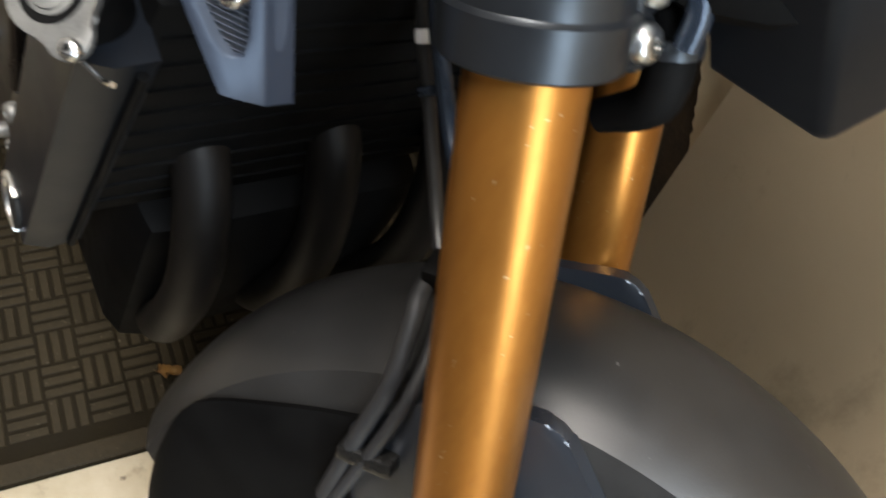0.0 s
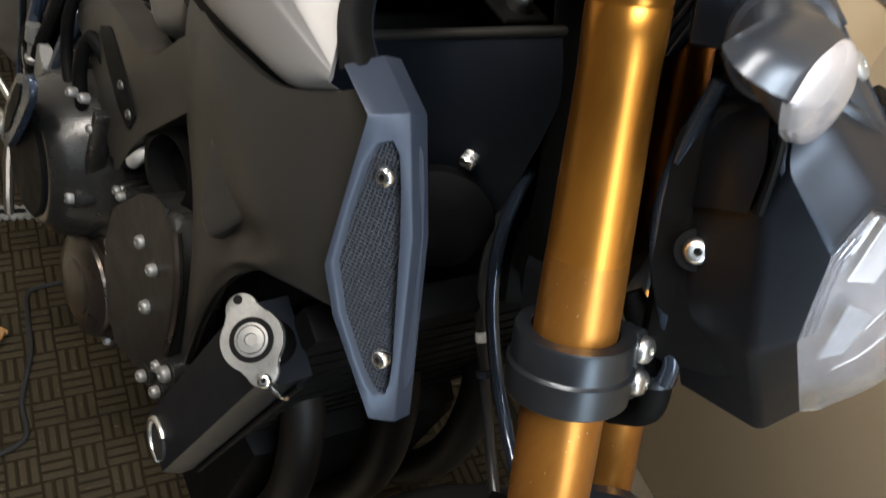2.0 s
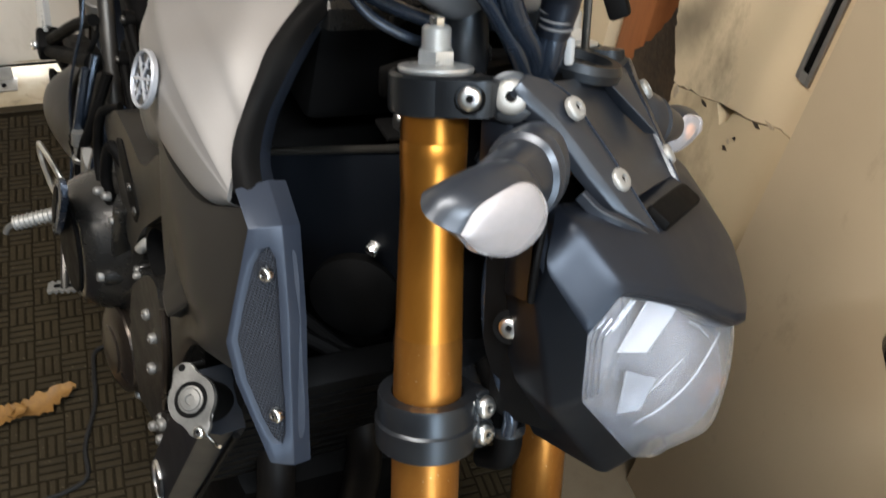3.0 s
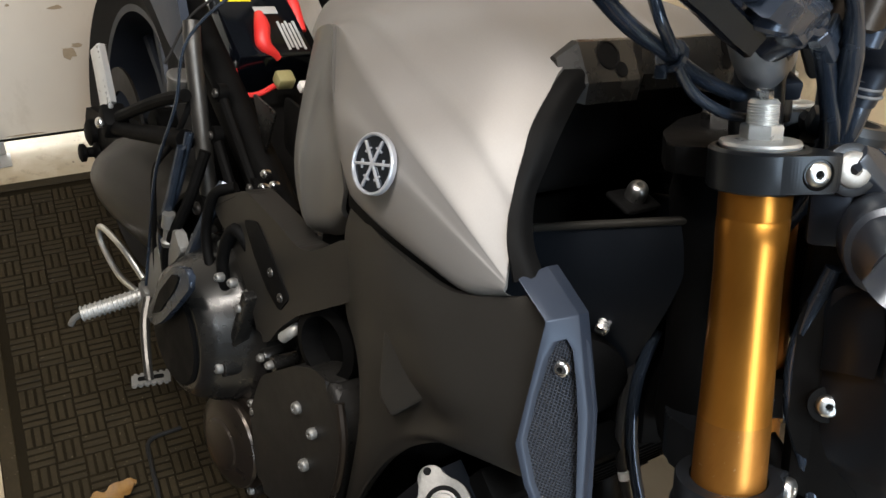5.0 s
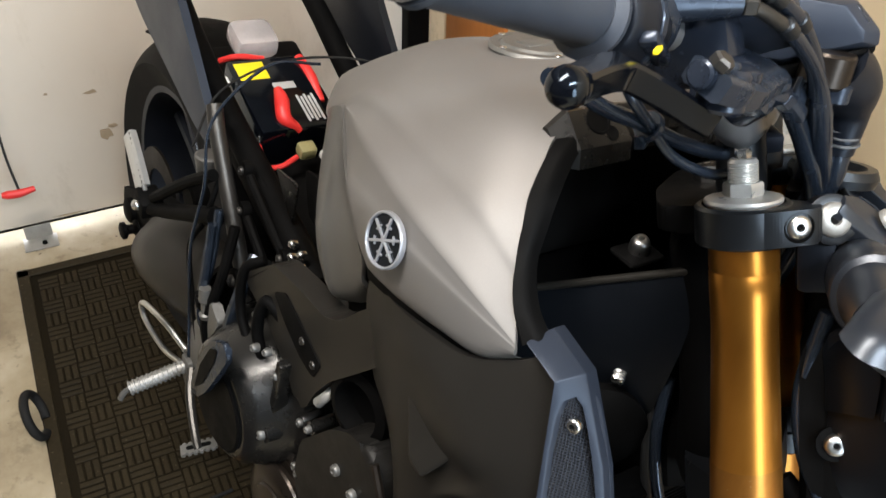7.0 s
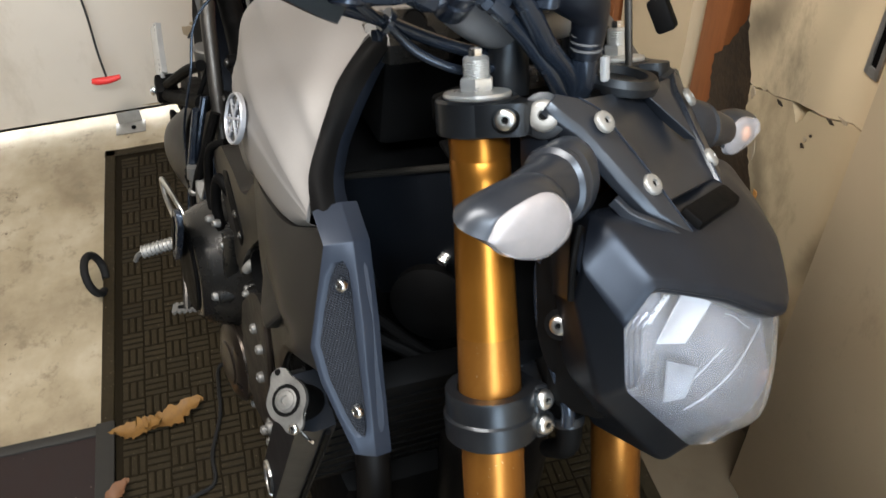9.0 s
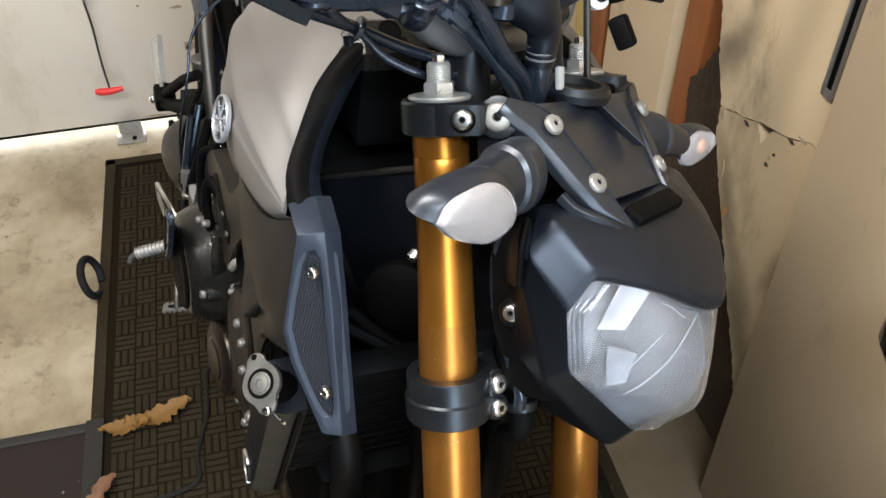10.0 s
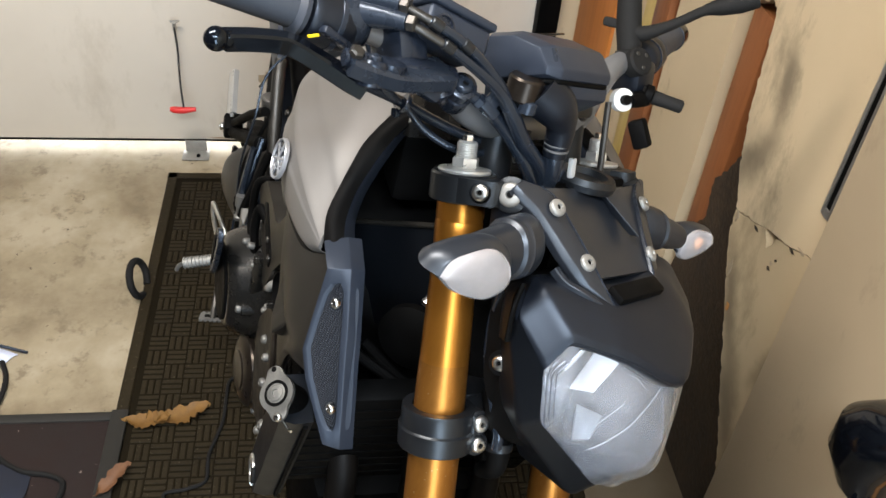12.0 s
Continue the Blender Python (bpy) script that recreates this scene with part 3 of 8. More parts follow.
torn("wall_north_board_7", [(0.22, 0.0), (0.22, 0.3), (0.05, 0.64), (-0.06, 0.69), (-0.15, 0.73), (-0.183, 0.668), (-0.199, 0.633), (-0.225, 0.60), (-0.237, 0.588), (-0.234, 0.545), (-0.222, 0.51), (-0.25, 0.47), (-0.289, 0.445), (-0.31, 0.0)], 0.6625, 0.6665, GYPSUM_SHADED, "dirty brown backing, darkened for shade, over the foot of a timber stud", 8)
for k, (x, z, w, h, mat) in enumerate(((0.078, 0.640, 0.008, 0.007, GYPSUM_SHADED), (0.088, 0.664, 0.008, 0.005, GYPSUM_SHADED), (0.080, 0.652, 0.005, 0.007, GYPSUM), (0.137, 0.722, 0.018, 0.005, GYPSUM), (0.115, 0.706, 0.012, 0.005, GYPSUM_SHADED), (0.010, 0.664, 0.014, 0.005, GYPSUM_SHADED), (-0.020, 0.560, 0.010, 0.026, GYPSUM), (-0.055, 0.640, 0.010, 0.018, GYPSUM), (0.012, 0.498, 0.008, 0.020, EDGE))):
    rnd = random.Random(70 + k)
    out = [(w * 0.5 * math.cos(a) * (0.5 + rnd.random()), h * 0.5 * math.sin(a) * (0.5 + rnd.random())) for a in np.linspace(0, 2 * math.pi, 10, endpoint=False)]
    part("paint_chip", prism(B_(), out, 0.0014, Matrix.Translation((x, 0.6222, z)) @ pose(0, 0, 0, 90, 0, 0), 0.0), mat, wallboards[4], "small broken chip")
slab("wall_stud", (-0.30, 0.668, 0.0), (-0.225, 0.737, 0.905), WOOD, "exposed reddish-brown timber wall stud", "stud", bevel=0.003)
slab("door_jamb", (-1.19, 0.64, 0.0), (-0.9, 0.737, 2.4), JAMB, "orange varnished timber board beside the garage door", "jamb", bevel=0.004)
slab("trim_1", (-0.728, 0.645, 0.0), (-0.665, 0.737, 2.4), YELLOWPINE, "pale yellow timber trim on the wall", "trim", bevel=0.003)
slab("trim_2", (-0.662, 0.64, 0.0), (-0.585, 0.737, 2.4), WOOD, "brown timber trim on the wall", "trim", bevel=0.003)

# slotted steel strip screwed to the wall
strip_ob = empty("slotted_steel_strip", Matrix.Translation((0.155, 0.6205, 0.80)), "galvanised slotted steel strip screwed to the wall", "wall strip")
bm = B_()
for dx in (-0.009, 0.009):
    rbox(bm, (0.0075, 0.004, 0.9), Matrix.Translation((dx, -0.0005, 0.45)), 0.001)
for z in (0.006, 0.894):
    rbox(bm, (0.011, 0.004, 0.012), Matrix.Translation((0, -0.0005, z)), 0.0)
part("rail", bm, GALV, strip_ob)
part("slot", rbox(B_(), (0.0108, 0.002, 0.874), Matrix.Translation((0, 0.0002, 0.45)), 0.0), DEEP, strip_ob, "dark open slot")

# painted door slab leaning flat on the wall
slab_ob = empty("door_slab", Matrix.Translation((0.197, 0.604, 0.0)), "cream painted door slab leaning flat against the wall", "door slab")
part("face", rbox(B_(), (1.4, 0.005, 2.0), Matrix.Translation((0.704, -0.0105, 1.0)), 0.0015), BOARD, slab_ob)
part("edge", rbox(B_(), (1.396, 0.016, 1.996), Matrix.Translation((0.7, 0.0, 1.0)), 0.001), EDGE, slab_ob, "bare orange timber edge")

# garage door with a bright gap under it
gd = empty("garage_door", Matrix.Translation((DOOR_X, 0, 0)), "beige painted garage door with daylight under it", "garage door")
for i in range(4):
    bm = rbox(B_(), (0.04, 3.147, 0.545), Matrix.Translation((-0.02, -1.05, 0.035 + 0.55 * i + 0.2725)), 0.004)
    part("panel", bm, DOORPAINT, gd)
for k, (y, z, w, h) in enumerate(((-0.233, 0.349, 0.024, 0.008), (-0.218, 0.238, 0.03, 0.026), (-0.204, 0.255, 0.018, 0.014), (-0.324, 0.362, 0.008, 0.006), (-0.344, 0.042, 0.06, 0.004))):
    rnd = random.Random(50 + k)
    out = [(w * 0.5 * math.cos(a) * (0.5 + rnd.random()), h * 0.5 * math.sin(a) * (0.5 + rnd.random())) for a in np.linspace(0, 2 * math.pi, 11, endpoint=False)]
    part("paint_chip", prism(B_(), out, 0.0012, Matrix.Translation((0.0002, y, z)) @ pose(0, 0, 0, 90, 0, 90), 0.0), GYPSUM, gd, "small chipped spot")
part("bottom_seal", tube(B_(), [(-0.02, -2.6, 0.028), (-0.02, 0.5, 0.028)], 0.010, 8, smooth=False), DEEP, gd, "grey rubber bottom seal")
slab("door_track", (-1.23, 0.525, 0.0), (-1.17, 0.585, 2.3), DEEP, "black steel garage door track", "door track", bevel=0.004)
slab("wall_west_1", (-1.35, 0.59, 0.0), (-1.2, 0.74, 2.4), WALL, "cream wall beside the garage door", "wall")
slab("wall_west_2", (-1.35, -2.65, 2.25), (-1.2, 0.59, 2.4), WALL, "cream wall over the garage door", "wall")
# bracket at the foot of the door
br = empty("door_bracket", Matrix.Translation((-1.165, -0.42, 0.0)), "galvanised steel bracket at the foot of the garage door", "bracket")
part("plate", rbox(B_(), (0.05, 0.075, 0.004), Matrix.Translation((0, 0, 0.004)), 0.001), GALV, br)
part("upright", rbox(B_(), (0.004, 0.06, 0.035), Matrix.Translation((-0.022, 0, 0.022)), 0.001), GALV, br)
part("bolt", lathe(B_(), [(0.006, 0.006), (0.006, 0.011), (0.004, 0.012)], Matrix.Translation((0.008, 0.008, 0)), 6), DEEP, br)

# pull rope with a red handle
pr = empty("pull_rope", Matrix.Translation((-1.19, -0.44, 0.40)), "thin grey pull rope with a red handle on the garage door", "pull rope")
part("hook", tube(B_(), [(0.0, 0, 0.0), (0.015, 0, 0.0), (0.022, 0.0, 0.012), (0.014, 0.012, 0.016), (0.014, -0.01, 0.014)], 0.003, 8), GALV, pr)
part("rope", tube(B_(), [(0.016, -0.001, 0.004), (0.03, 0.004, -0.06), (0.06, 0.006, -0.14), (0.088, 0.012, -0.2)], 0.0028, 8), HOSE_GREY, pr)
part("handle", tube(B_(), [(0.088, -0.024, -0.205), (0.088, -0.012, -0.207), (0.09, 0.012, -0.207), (0.09, 0.044, -0.203)], [0.006, 0.0095, 0.0095, 0.006], 12), RED, pr, "red plastic pull handle")

# rubber mat with basket-weave ribs
MX0, MX1, MY0, MY1 = -1.07, 0.305, -0.485, 0.46
mat_ob = empty("rubber_mat", Matrix.Translation((0, 0, 0)), "dusty dark brown rubber mat with basket-weave ribs", "mat")
part("sheet", rbox(B_(), (MX1 - MX0, MY1 - MY0, 0.006), Matrix.Translation(((MX0 + MX1) / 2, (MY0 + MY1) / 2, 0.0035)), 0.002), MAT, mat_ob)
bm = B_()
for a, b in (((MX0, MY0 + 0.014), (MX1, MY0 + 0.014)), ((MX0, MY1 - 0.014), (MX1, MY1 - 0.014)), ((MX0 + 0.014, MY0), (MX0 + 0.014, MY1)), ((MX1 - 0.014, MY0), (MX1 - 0.014, MY1))):
    sx, sy = abs(b[0] - a[0]) + 0.024, abs(b[1] - a[1]) + 0.024
    rbox(bm, (min(sx, MX1 - MX0), min(sy, MY1 - MY0), 0.004), Matrix.Translation(((a[0] + b[0]) / 2, (a[1] + b[1]) / 2, 0.0085)), 0.0015, 1)
part("border", bm, MAT_RIB, mat_ob)


def rib_field(x0, x1, y0, y1, cell, z, h):
    """Basket weave: squares of three bars, turned in turn."""
    verts, faces = [], []
    nx, ny = int((x1 - x0) / cell), int((y1 - y0) / cell)
    rnd = random.Random(4)
    for i in range(nx):
        for j in range(ny):
            cx, cy = x0 + (i + 0.5) * cell, y0 + (j + 0.5) * cell
            for k in range(3):
                o = (k - 1) * cell / 3
                a, b = (cell * 0.47, cell * 0.128) if (i + j) % 2 else (cell * 0.128, cell * 0.47)
                px, py = (cx, cy + o) if (i + j) % 2 else (cx + o, cy)
                hh = h * (0.75 + 0.4 * rnd.random())
                n = len(verts)
                for zz, s in ((z, 1.0), (z + hh, 0.72)):
                    c = 0.72 if zz > z else 1.0
                    ax, by = (a - (1 - c) * cell * 0.06, b * c) if a > b else (a * c, b - (1 - c) * cell * 0.06)
                    verts += [(px - ax, py - by, zz), (px + ax, py - by, zz), (px + ax, py + by, zz), (px - ax, py + by, zz)]
                faces += [(n + 4, n + 5, n + 6, n + 7), (n, n + 1, n + 5, n + 4), (n + 1, n + 2, n + 6, n + 5), (n + 2, n + 3, n + 7, n + 6), (n + 3, n, n + 4, n + 7)]
    me = bpy.data.meshes.new("ribs")
    me.from_pydata(verts, [], faces)
    me.materials.append(MAT_RIB)
    return me


ribs = new("ribs", rib_field(MX0 + 0.04, MX1 - 0.04, MY0 + 0.04, MY1 - 0.04, 0.043, 0.0055, 0.0024))
ribs.parent = mat_ob
tagged(ribs, kind="stuff")

# carpet runner beside the mat
rug = empty("carpet", Matrix.Translation((0, 0, 0)), "maroon-brown carpet with a grey rubber border", "carpet")
part("carpet_field", rbox(B_(), (1.9, 1.374, 0.006), Matrix.Translation((0.76, -1.173, 0.0035)), 0.002), RUG, rug)
bm = rbox(B_(), (0.022, 1.386, 0.010), Matrix.Translation((-0.199, -1.18, 0.0058)), 0.002)
rbox(bm, (1.93, 0.034, 0.006), Matrix.Translation((0.755, -0.4735, 0.0140)), 0.002)
part("border", bm, RUG_EDGE, rug)


# ---- the motorcycle ----
BIKE = pose(0.3023, 0.0030, 0.0, -8.3, 0, 6.8)
STEER = pose(0, 0, 0.9533, 0, -25.4, 0) @ pose(0, 0, 0, 0, 0, 31) @ Matrix.Translation((0.035, 0, 0))
bike = empty("motorcycle", BIKE, "partly stripped grey naked motorcycle with gold forks on its side stand", "motorcycle")


def add(name, bm, mat, parent=None, label="", sharp=32):
    return part(name, bm, mat, parent or bike, label, sharp)


def adds(name, bm, mat, parent=None, label="", sharp=32):
    """A part given in the axes of the turned steering: x ahead, y left, z up the fork."""
    return part(name, moved(bm, STEER), mat, parent or bike, label, sharp)


def side(y):
    """Axes for outlines in the bike's x and z, standing at y and growing outwards to the right."""
    return pose(0, y, 0, 90, 0, 0)


def socket_bolt(at, axis, r=0.0055, h=0.005, steer=False, parent=None, mat=None, name="bolt"):
    """A button-head bolt with a hexagon socket."""
    m = aim(at, axis)
    bm = B_()
    n = 16
    prof = [(r, 0.0), (r, h * 0.42), (r * 0.96, h * 0.62), (r * 0.86, h * 0.82), (r * 0.70, h * 0.95), (r * 0.52, h), (r * 0.33, h)]
    lathe(bm, prof, m, n, cap=False)
    rim = [bm.verts.new(m @ Vector((r * 0.33 * math.cos(a), r * 0.33 * math.sin(a), h))) for a in np.linspace(0, 2 * math.pi, n, endpoint=False)]
    low = [bm.verts.new(m @ Vector((r * 0.26 * math.cos(a), r * 0.26 * math.sin(a), h * 0.62))) for a in np.linspace(0, 2 * math.pi, n, endpoint=False)]
    for k in range(n):
        bm.faces.new((rim[k], rim[(k + 1) % n], low[(k + 1) % n], low[k]))
    bm.faces.new(low).material_index = 1
    bmesh.ops.remove_doubles(bm, verts=list(bm.verts), dist=0.00012)
    ob = (adds if steer else add)(name, bm, mat or CHROME, parent)
    ob.data.materials.append(DEEP)
    return ob


# -- fork, clamps, front wheel (steering axes) --
FY = 0.115
for sgn in (-1, 1):
    leg = adds("fork_leg", lathe(B_(), [(0.0246, -0.1615), (0.0245, -0.159), (0.0237, -0.12), (0.0228, -0.082), (0.0224, -0.060), (0.0226, -0.048), (0.0232, -0.034), (0.0232, -0.0205), (0.0227, -0.0195), (0.0227, -0.0180), (0.0232, -0.017), (0.0232, 0.028)], Matrix.Translation((0, sgn * FY, 0)), 48), GOLD, label="gold anodised upper fork tube")
    adds("lower_band", lathe(B_(), [(0.0255, -0.50), (0.0262, -0.495), (0.0262, -0.262), (0.0256, -0.20), (0.0248, -0.163), (0.0246, -0.1615)], Matrix.Translation((0, sgn * FY, 0)), 48), GOLD_WORN, leg, "duller road-worn gold tube")
    adds("dust_seal", lathe(B_(), [(0.0215, -0.525), (0.025, -0.52), (0.0266, -0.508), (0.0266, -0.498), (0.022, -0.496)], Matrix.Translation((0, sgn * FY, 0)), 32), BLACK, leg)
    adds("stanchion", lathe(B_(), [(0.0205, -0.66), (0.0205, -0.505)], Matrix.Translation((0, sgn * FY, 0)), 28), CHROME, leg)
    adds("axle_lug", lathe(B_(), [(0.016, -0.785), (0.026, -0.775), (0.029, -0.72), (0.0275, -0.66), (0.0225, -0.645)], Matrix.Translation((0, sgn * FY, 0)), 28), CLAMP, leg)
    cap = adds("fork_cap", lathe(B_(), [(0.0252, 0.0266), (0.0258, 0.0284), (0.0250, 0.0302), (0.0150, 0.0318)], Matrix.Translation((0, sgn * FY, 0)), 36), FORKCAP, label="bright aluminium fork cap")
    adds("nut", lathe(B_(), [(0.0126, 0.0312), (0.0133, 0.0325), (0.0133, 0.0390), (0.0124, 0.0405), (0.0100, 0.0410)], Matrix.Translation((0, sgn * FY, 0)), 6), FORKCAP, cap)
    bm = B_()
    prof = [(0.0096, 0.0405)]
    for k in range(8):
        prof += [(0.0101, 0.0420 + 0.0017 * k), (0.0093, 0.0428 + 0.0017 * k)]
    prof += [(0.0082, 0.0562)]
    lathe(bm, prof, Matrix.Translation((0, sgn * FY, 0)), 24)
    adds("adjuster", bm, FORKCAP, cap)
    adds("adjuster_screw", lathe(B_(), [(0.0055, 0.056), (0.0055, 0.0612), (0.0047, 0.0625)], Matrix.Translation((0, sgn * FY, 0)), 6), CHROME, cap)


def clamp_ring(name, z0, z1, r, sgn, groove=False):
    """A split fork clamp with its pinch ear."""
    bm = B_()
    h = z1 - z0
    prof = [(r - 0.0015, z0), (r, z0 + 0.0015)]
    if groove:
        g = z0 + h * 0.52
        prof += [(r + 0.0010, g - 0.0012), (r - 0.0006, g), (r - 0.0012, g + 0.0008), (r - 0.0012, z1 - 0.002)]
    else:
        prof += [(r, z1 - 0.002)]
    prof += [(r - 0.002, z1), (min(0.0272, r - 0.004), z1), (min(0.0268, r - 0.006), z1 - 0.004), (min(0.0268, r - 0.006), z0 + 0.003), (min(0.0272, r - 0.004), z0)]
    lathe(bm, prof + [prof[0]], Matrix.Translation((0, sgn * FY, 0)), 44, cap=False)
    return adds(name, bm, CLAMP, label="black anodised fork clamp")


for sgn in (-1, 1):
    top = clamp_ring("upper_clamp", 0.0, 0.0268, 0.0318, sgn)
    out = rounded([(0.000, sgn * 0.1462), (0.024, sgn * 0.1405), (0.044, sgn * 0.1300), (0.050, sgn * 0.1220), (0.046, sgn * 0.1080), (0.020, sgn * 0.0980)][::-sgn], 0.006, 6)
    adds("pinch_ear", prism(B_(), out, 0.0236, Matrix.Translation((0, 0, 0.0018)), 0.003, 3), CLAMP, top)
    ax = Vector((0.46, sgn * 0.88, 0.04)).normalized()
    at = Vector((0.0360, sgn * 0.1335, 0.0142))
    adds("bolt_recess", lathe(B_(), [(0.0100, -0.006), (0.0104, 0.0002), (0.0092, 0.0012), (0.0088, 0.0004), (0.002, 0.0004)], aim(at, ax), 28), DEEP, top)
    socket_bolt(at - ax * 0.003, ax, 0.0084, 0.006, True, top, ALU)
    low = clamp_ring("lower_clamp", -0.2525, -0.2095, 0.0385, sgn, True)
    out = rounded([(0.006, sgn * (FY - 0.034)), (0.034, sgn * (FY - 0.034)), (0.0375, sgn * (FY - 0.024)), (0.0375, sgn * (FY - 0.010)), (0.006, sgn * (FY - 0.008))][::sgn], 0.006, 5)
    adds("pinch_ear", prism(B_(), out, 0.038, Matrix.Translation((0, 0, -0.2500)), 0.003), CLAMP, low)
    for z in (-0.2215, -0.2440):
        ax = Vector((0.92, 0.32 * sgn, 0.10))
        boss = Vector((0.0375, sgn * (FY - 0.0205), z))
        adds("bolt_boss", lathe(B_(), [(0.0128, -0.014), (0.0125, -0.001), (0.0112, 0.0006)], aim(boss, ax), 24), CLAMP, low)
        socket_bolt(boss, ax, 0.0088, 0.0072, True, low, ALU)
yoke = adds("upper_yoke", prism(B_(), rounded([(-0.06, -0.1), (-0.02, -0.1), (0.0, -0.085), (0.0, 0.085), (-0.02, 0.1), (-0.06, 0.1), (-0.075, 0.04), (-0.075, -0.04)], 0.014), 0.02, Matrix.Translation((0, 0, 0.001)), 0.003), DEEP)
adds("stem_nut", lathe(B_(), [(0.017, 0.02), (0.018, 0.022), (0.018, 0.032), (0.015, 0.034)], Matrix.Translation((-0.035, 0, 0)), 6), CHROME, yoke)
adds("lower_yoke", prism(B_(), rounded([(-0.06, -0.04), (-0.012, -0.086), (0.006, -0.088), (0.014, -0.06), (0.014, 0.06), (0.006, 0.088), (-0.012, 0.086), (-0.06, 0.04)], 0.012), 0.04, Matrix.Translation((0, 0, -0.245)), 0.004), CLAMP)
adds("steering_stem", lathe(B_(), [(0.022, -0.23), (0.03, -0.22), (0.03, -0.03), (0.022, 0.0)], Matrix.Translation((-0.035, 0, 0)), 24), DEEP)

# front wheel, mudguard
AX = Matrix.Translation((0.0, 0, -0.748)) @ pose(0, 0, 0, 90, 0, 0)


def wheel(parent_frame, m, R, w, add_fn, rim_r):
    prof = []
    for a in np.linspace(-1, 1, 23):
        ang = a * 1.18
        prof.append((R - 0.5 * w * (1 - math.cos(ang)) * 0.95, 0.5 * w * math.sin(ang) / math.sin(1.18)))
    ring = [(rim_r, -w * 0.36)] + [(r, z) for r, z in prof] + [(rim_r, w * 0.36)]
    wh = add_fn("wheel", lathe(B_(), [(0.028, -0.05), (0.034, -0.045), (0.034, 0.045), (0.028, 0.05)], m, 24), DEEP)
    add_fn("tyre", lathe(B_(), ring, m, 72, cap=False), RUBBER, wh, "matt black road tyre")
    add_fn("rim", lathe(B_(), [(rim_r + 0.006, -w * 0.36), (rim_r + 0.009, -w * 0.38), (rim_r - 0.006, -w * 0.37), (rim_r - 0.016, -w * 0.2), (rim_r - 0.016, w * 0.2), (rim_r - 0.006, w * 0.37), (rim_r + 0.009, w * 0.38), (rim_r + 0.006, w * 0.36)], m, 72, cap=False), BLACK, wh)
    for k in range(5):
        for d in (-0.13, 0.13):
            a0, a1 = k * 2 * math.pi / 5 + d * 0.6, k * 2 * math.pi / 5 + d * 1.3
            p0 = m @ Vector((0.03 * math.cos(a0), 0.03 * math.sin(a0), 0))
            p1 = m @ Vector(((rim_r - 0.012) * math.cos(a1), (rim_r - 0.012) * math.sin(a1), 0))
            add_fn("spoke", tube(B_(), [p0, (p0 + p1) / 2, p1], [0.016, 0.012, 0.014], 8), BLACK, wh)
    return wh


fw = wheel(None, AX, 0.300, 0.12, adds, 0.215)
for sgn in (-1, 1):
    bm = lathe(B_(), [(0.105, -0.0025), (0.149, -0.0025), (0.149, 0.0025), (0.105, 0.0025), (0.105, -0.0025)], AX @ Matrix.Translation((0, 0, sgn * 0.068)), 56, cap=False)
    adds("brake_disc", bm, ALU, fw, "drilled steel brake disc")


def fender_shell():
    bm = B_()
    rows = []
    prof = [(-0.079, -0.085), (-0.0785, -0.06), (-0.0765, -0.045), (-0.073, -0.036)]
    prof += [(0.073 * s, -0.002 - 0.003 * abs(s) - 0.024 * abs(s) ** 3) for s in np.linspace(-0.96, 0.96, 13)]
    prof += [(-y, d) for y, d in prof[3::-1]]
    for a in np.linspace(radians(-62), radians(50), 44):
        rows.append([Vector(((0.314 + d) * math.sin(a), y, -0.748 + (0.314 + d) * math.cos(a))) for y, d in prof])
    top = [[bm.verts.new(p) for p in r] for r in rows]
    low = [[bm.verts.new(Vector((0, p.y * 0.96, -0.748)) + (p - Vector((0, p.y, -0.748))) * 0.99) for p in r] for r in rows]
    for i in range(len(top) - 1):
        for j in range(len(top[0]) - 1):
            bm.faces.new((top[i][j], top[i + 1][j], top[i + 1][j + 1], top[i][j + 1]))
            bm.faces.new((low[i][j], low[i][j + 1], low[i + 1][j + 1], low[i + 1][j]))
    n, mm = len(top) - 1, len(top[0]) - 1
    rim = [(i, 0) for i in range(n + 1)] + [(n, j) for j in range(1, mm + 1)] + [(i, mm) for i in range(n - 1, -1, -1)] + [(0, j) for j in range(mm - 1, 0, -1)]
    for (a, b), (c, d) in zip(rim, rim[1:] + rim[:1]):
        bm.faces.new((top[a][b], low[a][b], low[c][d], top[c][d]))
    return bm


guard = adds("front_mudguard", fender_shell(), GUARD, label="satin black front mudguard, scratched")
for sgn in (-1, 1):
    out = rounded([(-0.085, -0.50), (-0.03, -0.455), (0.0178, -0.4470), (0.0396, -0.4470), (0.0715, -0.4952), (0.105, -0.56), (0.06, -0.56), (0.025, -0.52), (-0.005, -0.53), (-0.03, -0.60), (-0.07, -0.60)], 0.01)
    bm = prism(B_(), out, 0.012, Matrix.Translation((0, sgn * 0.084 + 0.006, 0)) @ pose(0, 0, 0, 90, 0, 0), 0.003)
    adds("mounting_arm", bm, BRACKET, guard)
    rows = []
    for d, y in ((0.0, 0.084), (0.012, 0.0865), (0.05, 0.089), (0.10, 0.087)):
        rows.append([(x, sgn * (y - (0.006 if k == 0 else 0)), z - d) for k, (x, z) in enumerate(((-0.2458, -0.6324), (-0.2275, -0.5838), (-0.1994, -0.5369), (-0.139, -0.512), (-0.077, -0.4951), (-0.0477, -0.4938)))])
    bm = sheet(B_(), rows, 4, 4, 0.004, (0, -sgn, 0))
    adds("side_wing", bm, DEEP, guard)
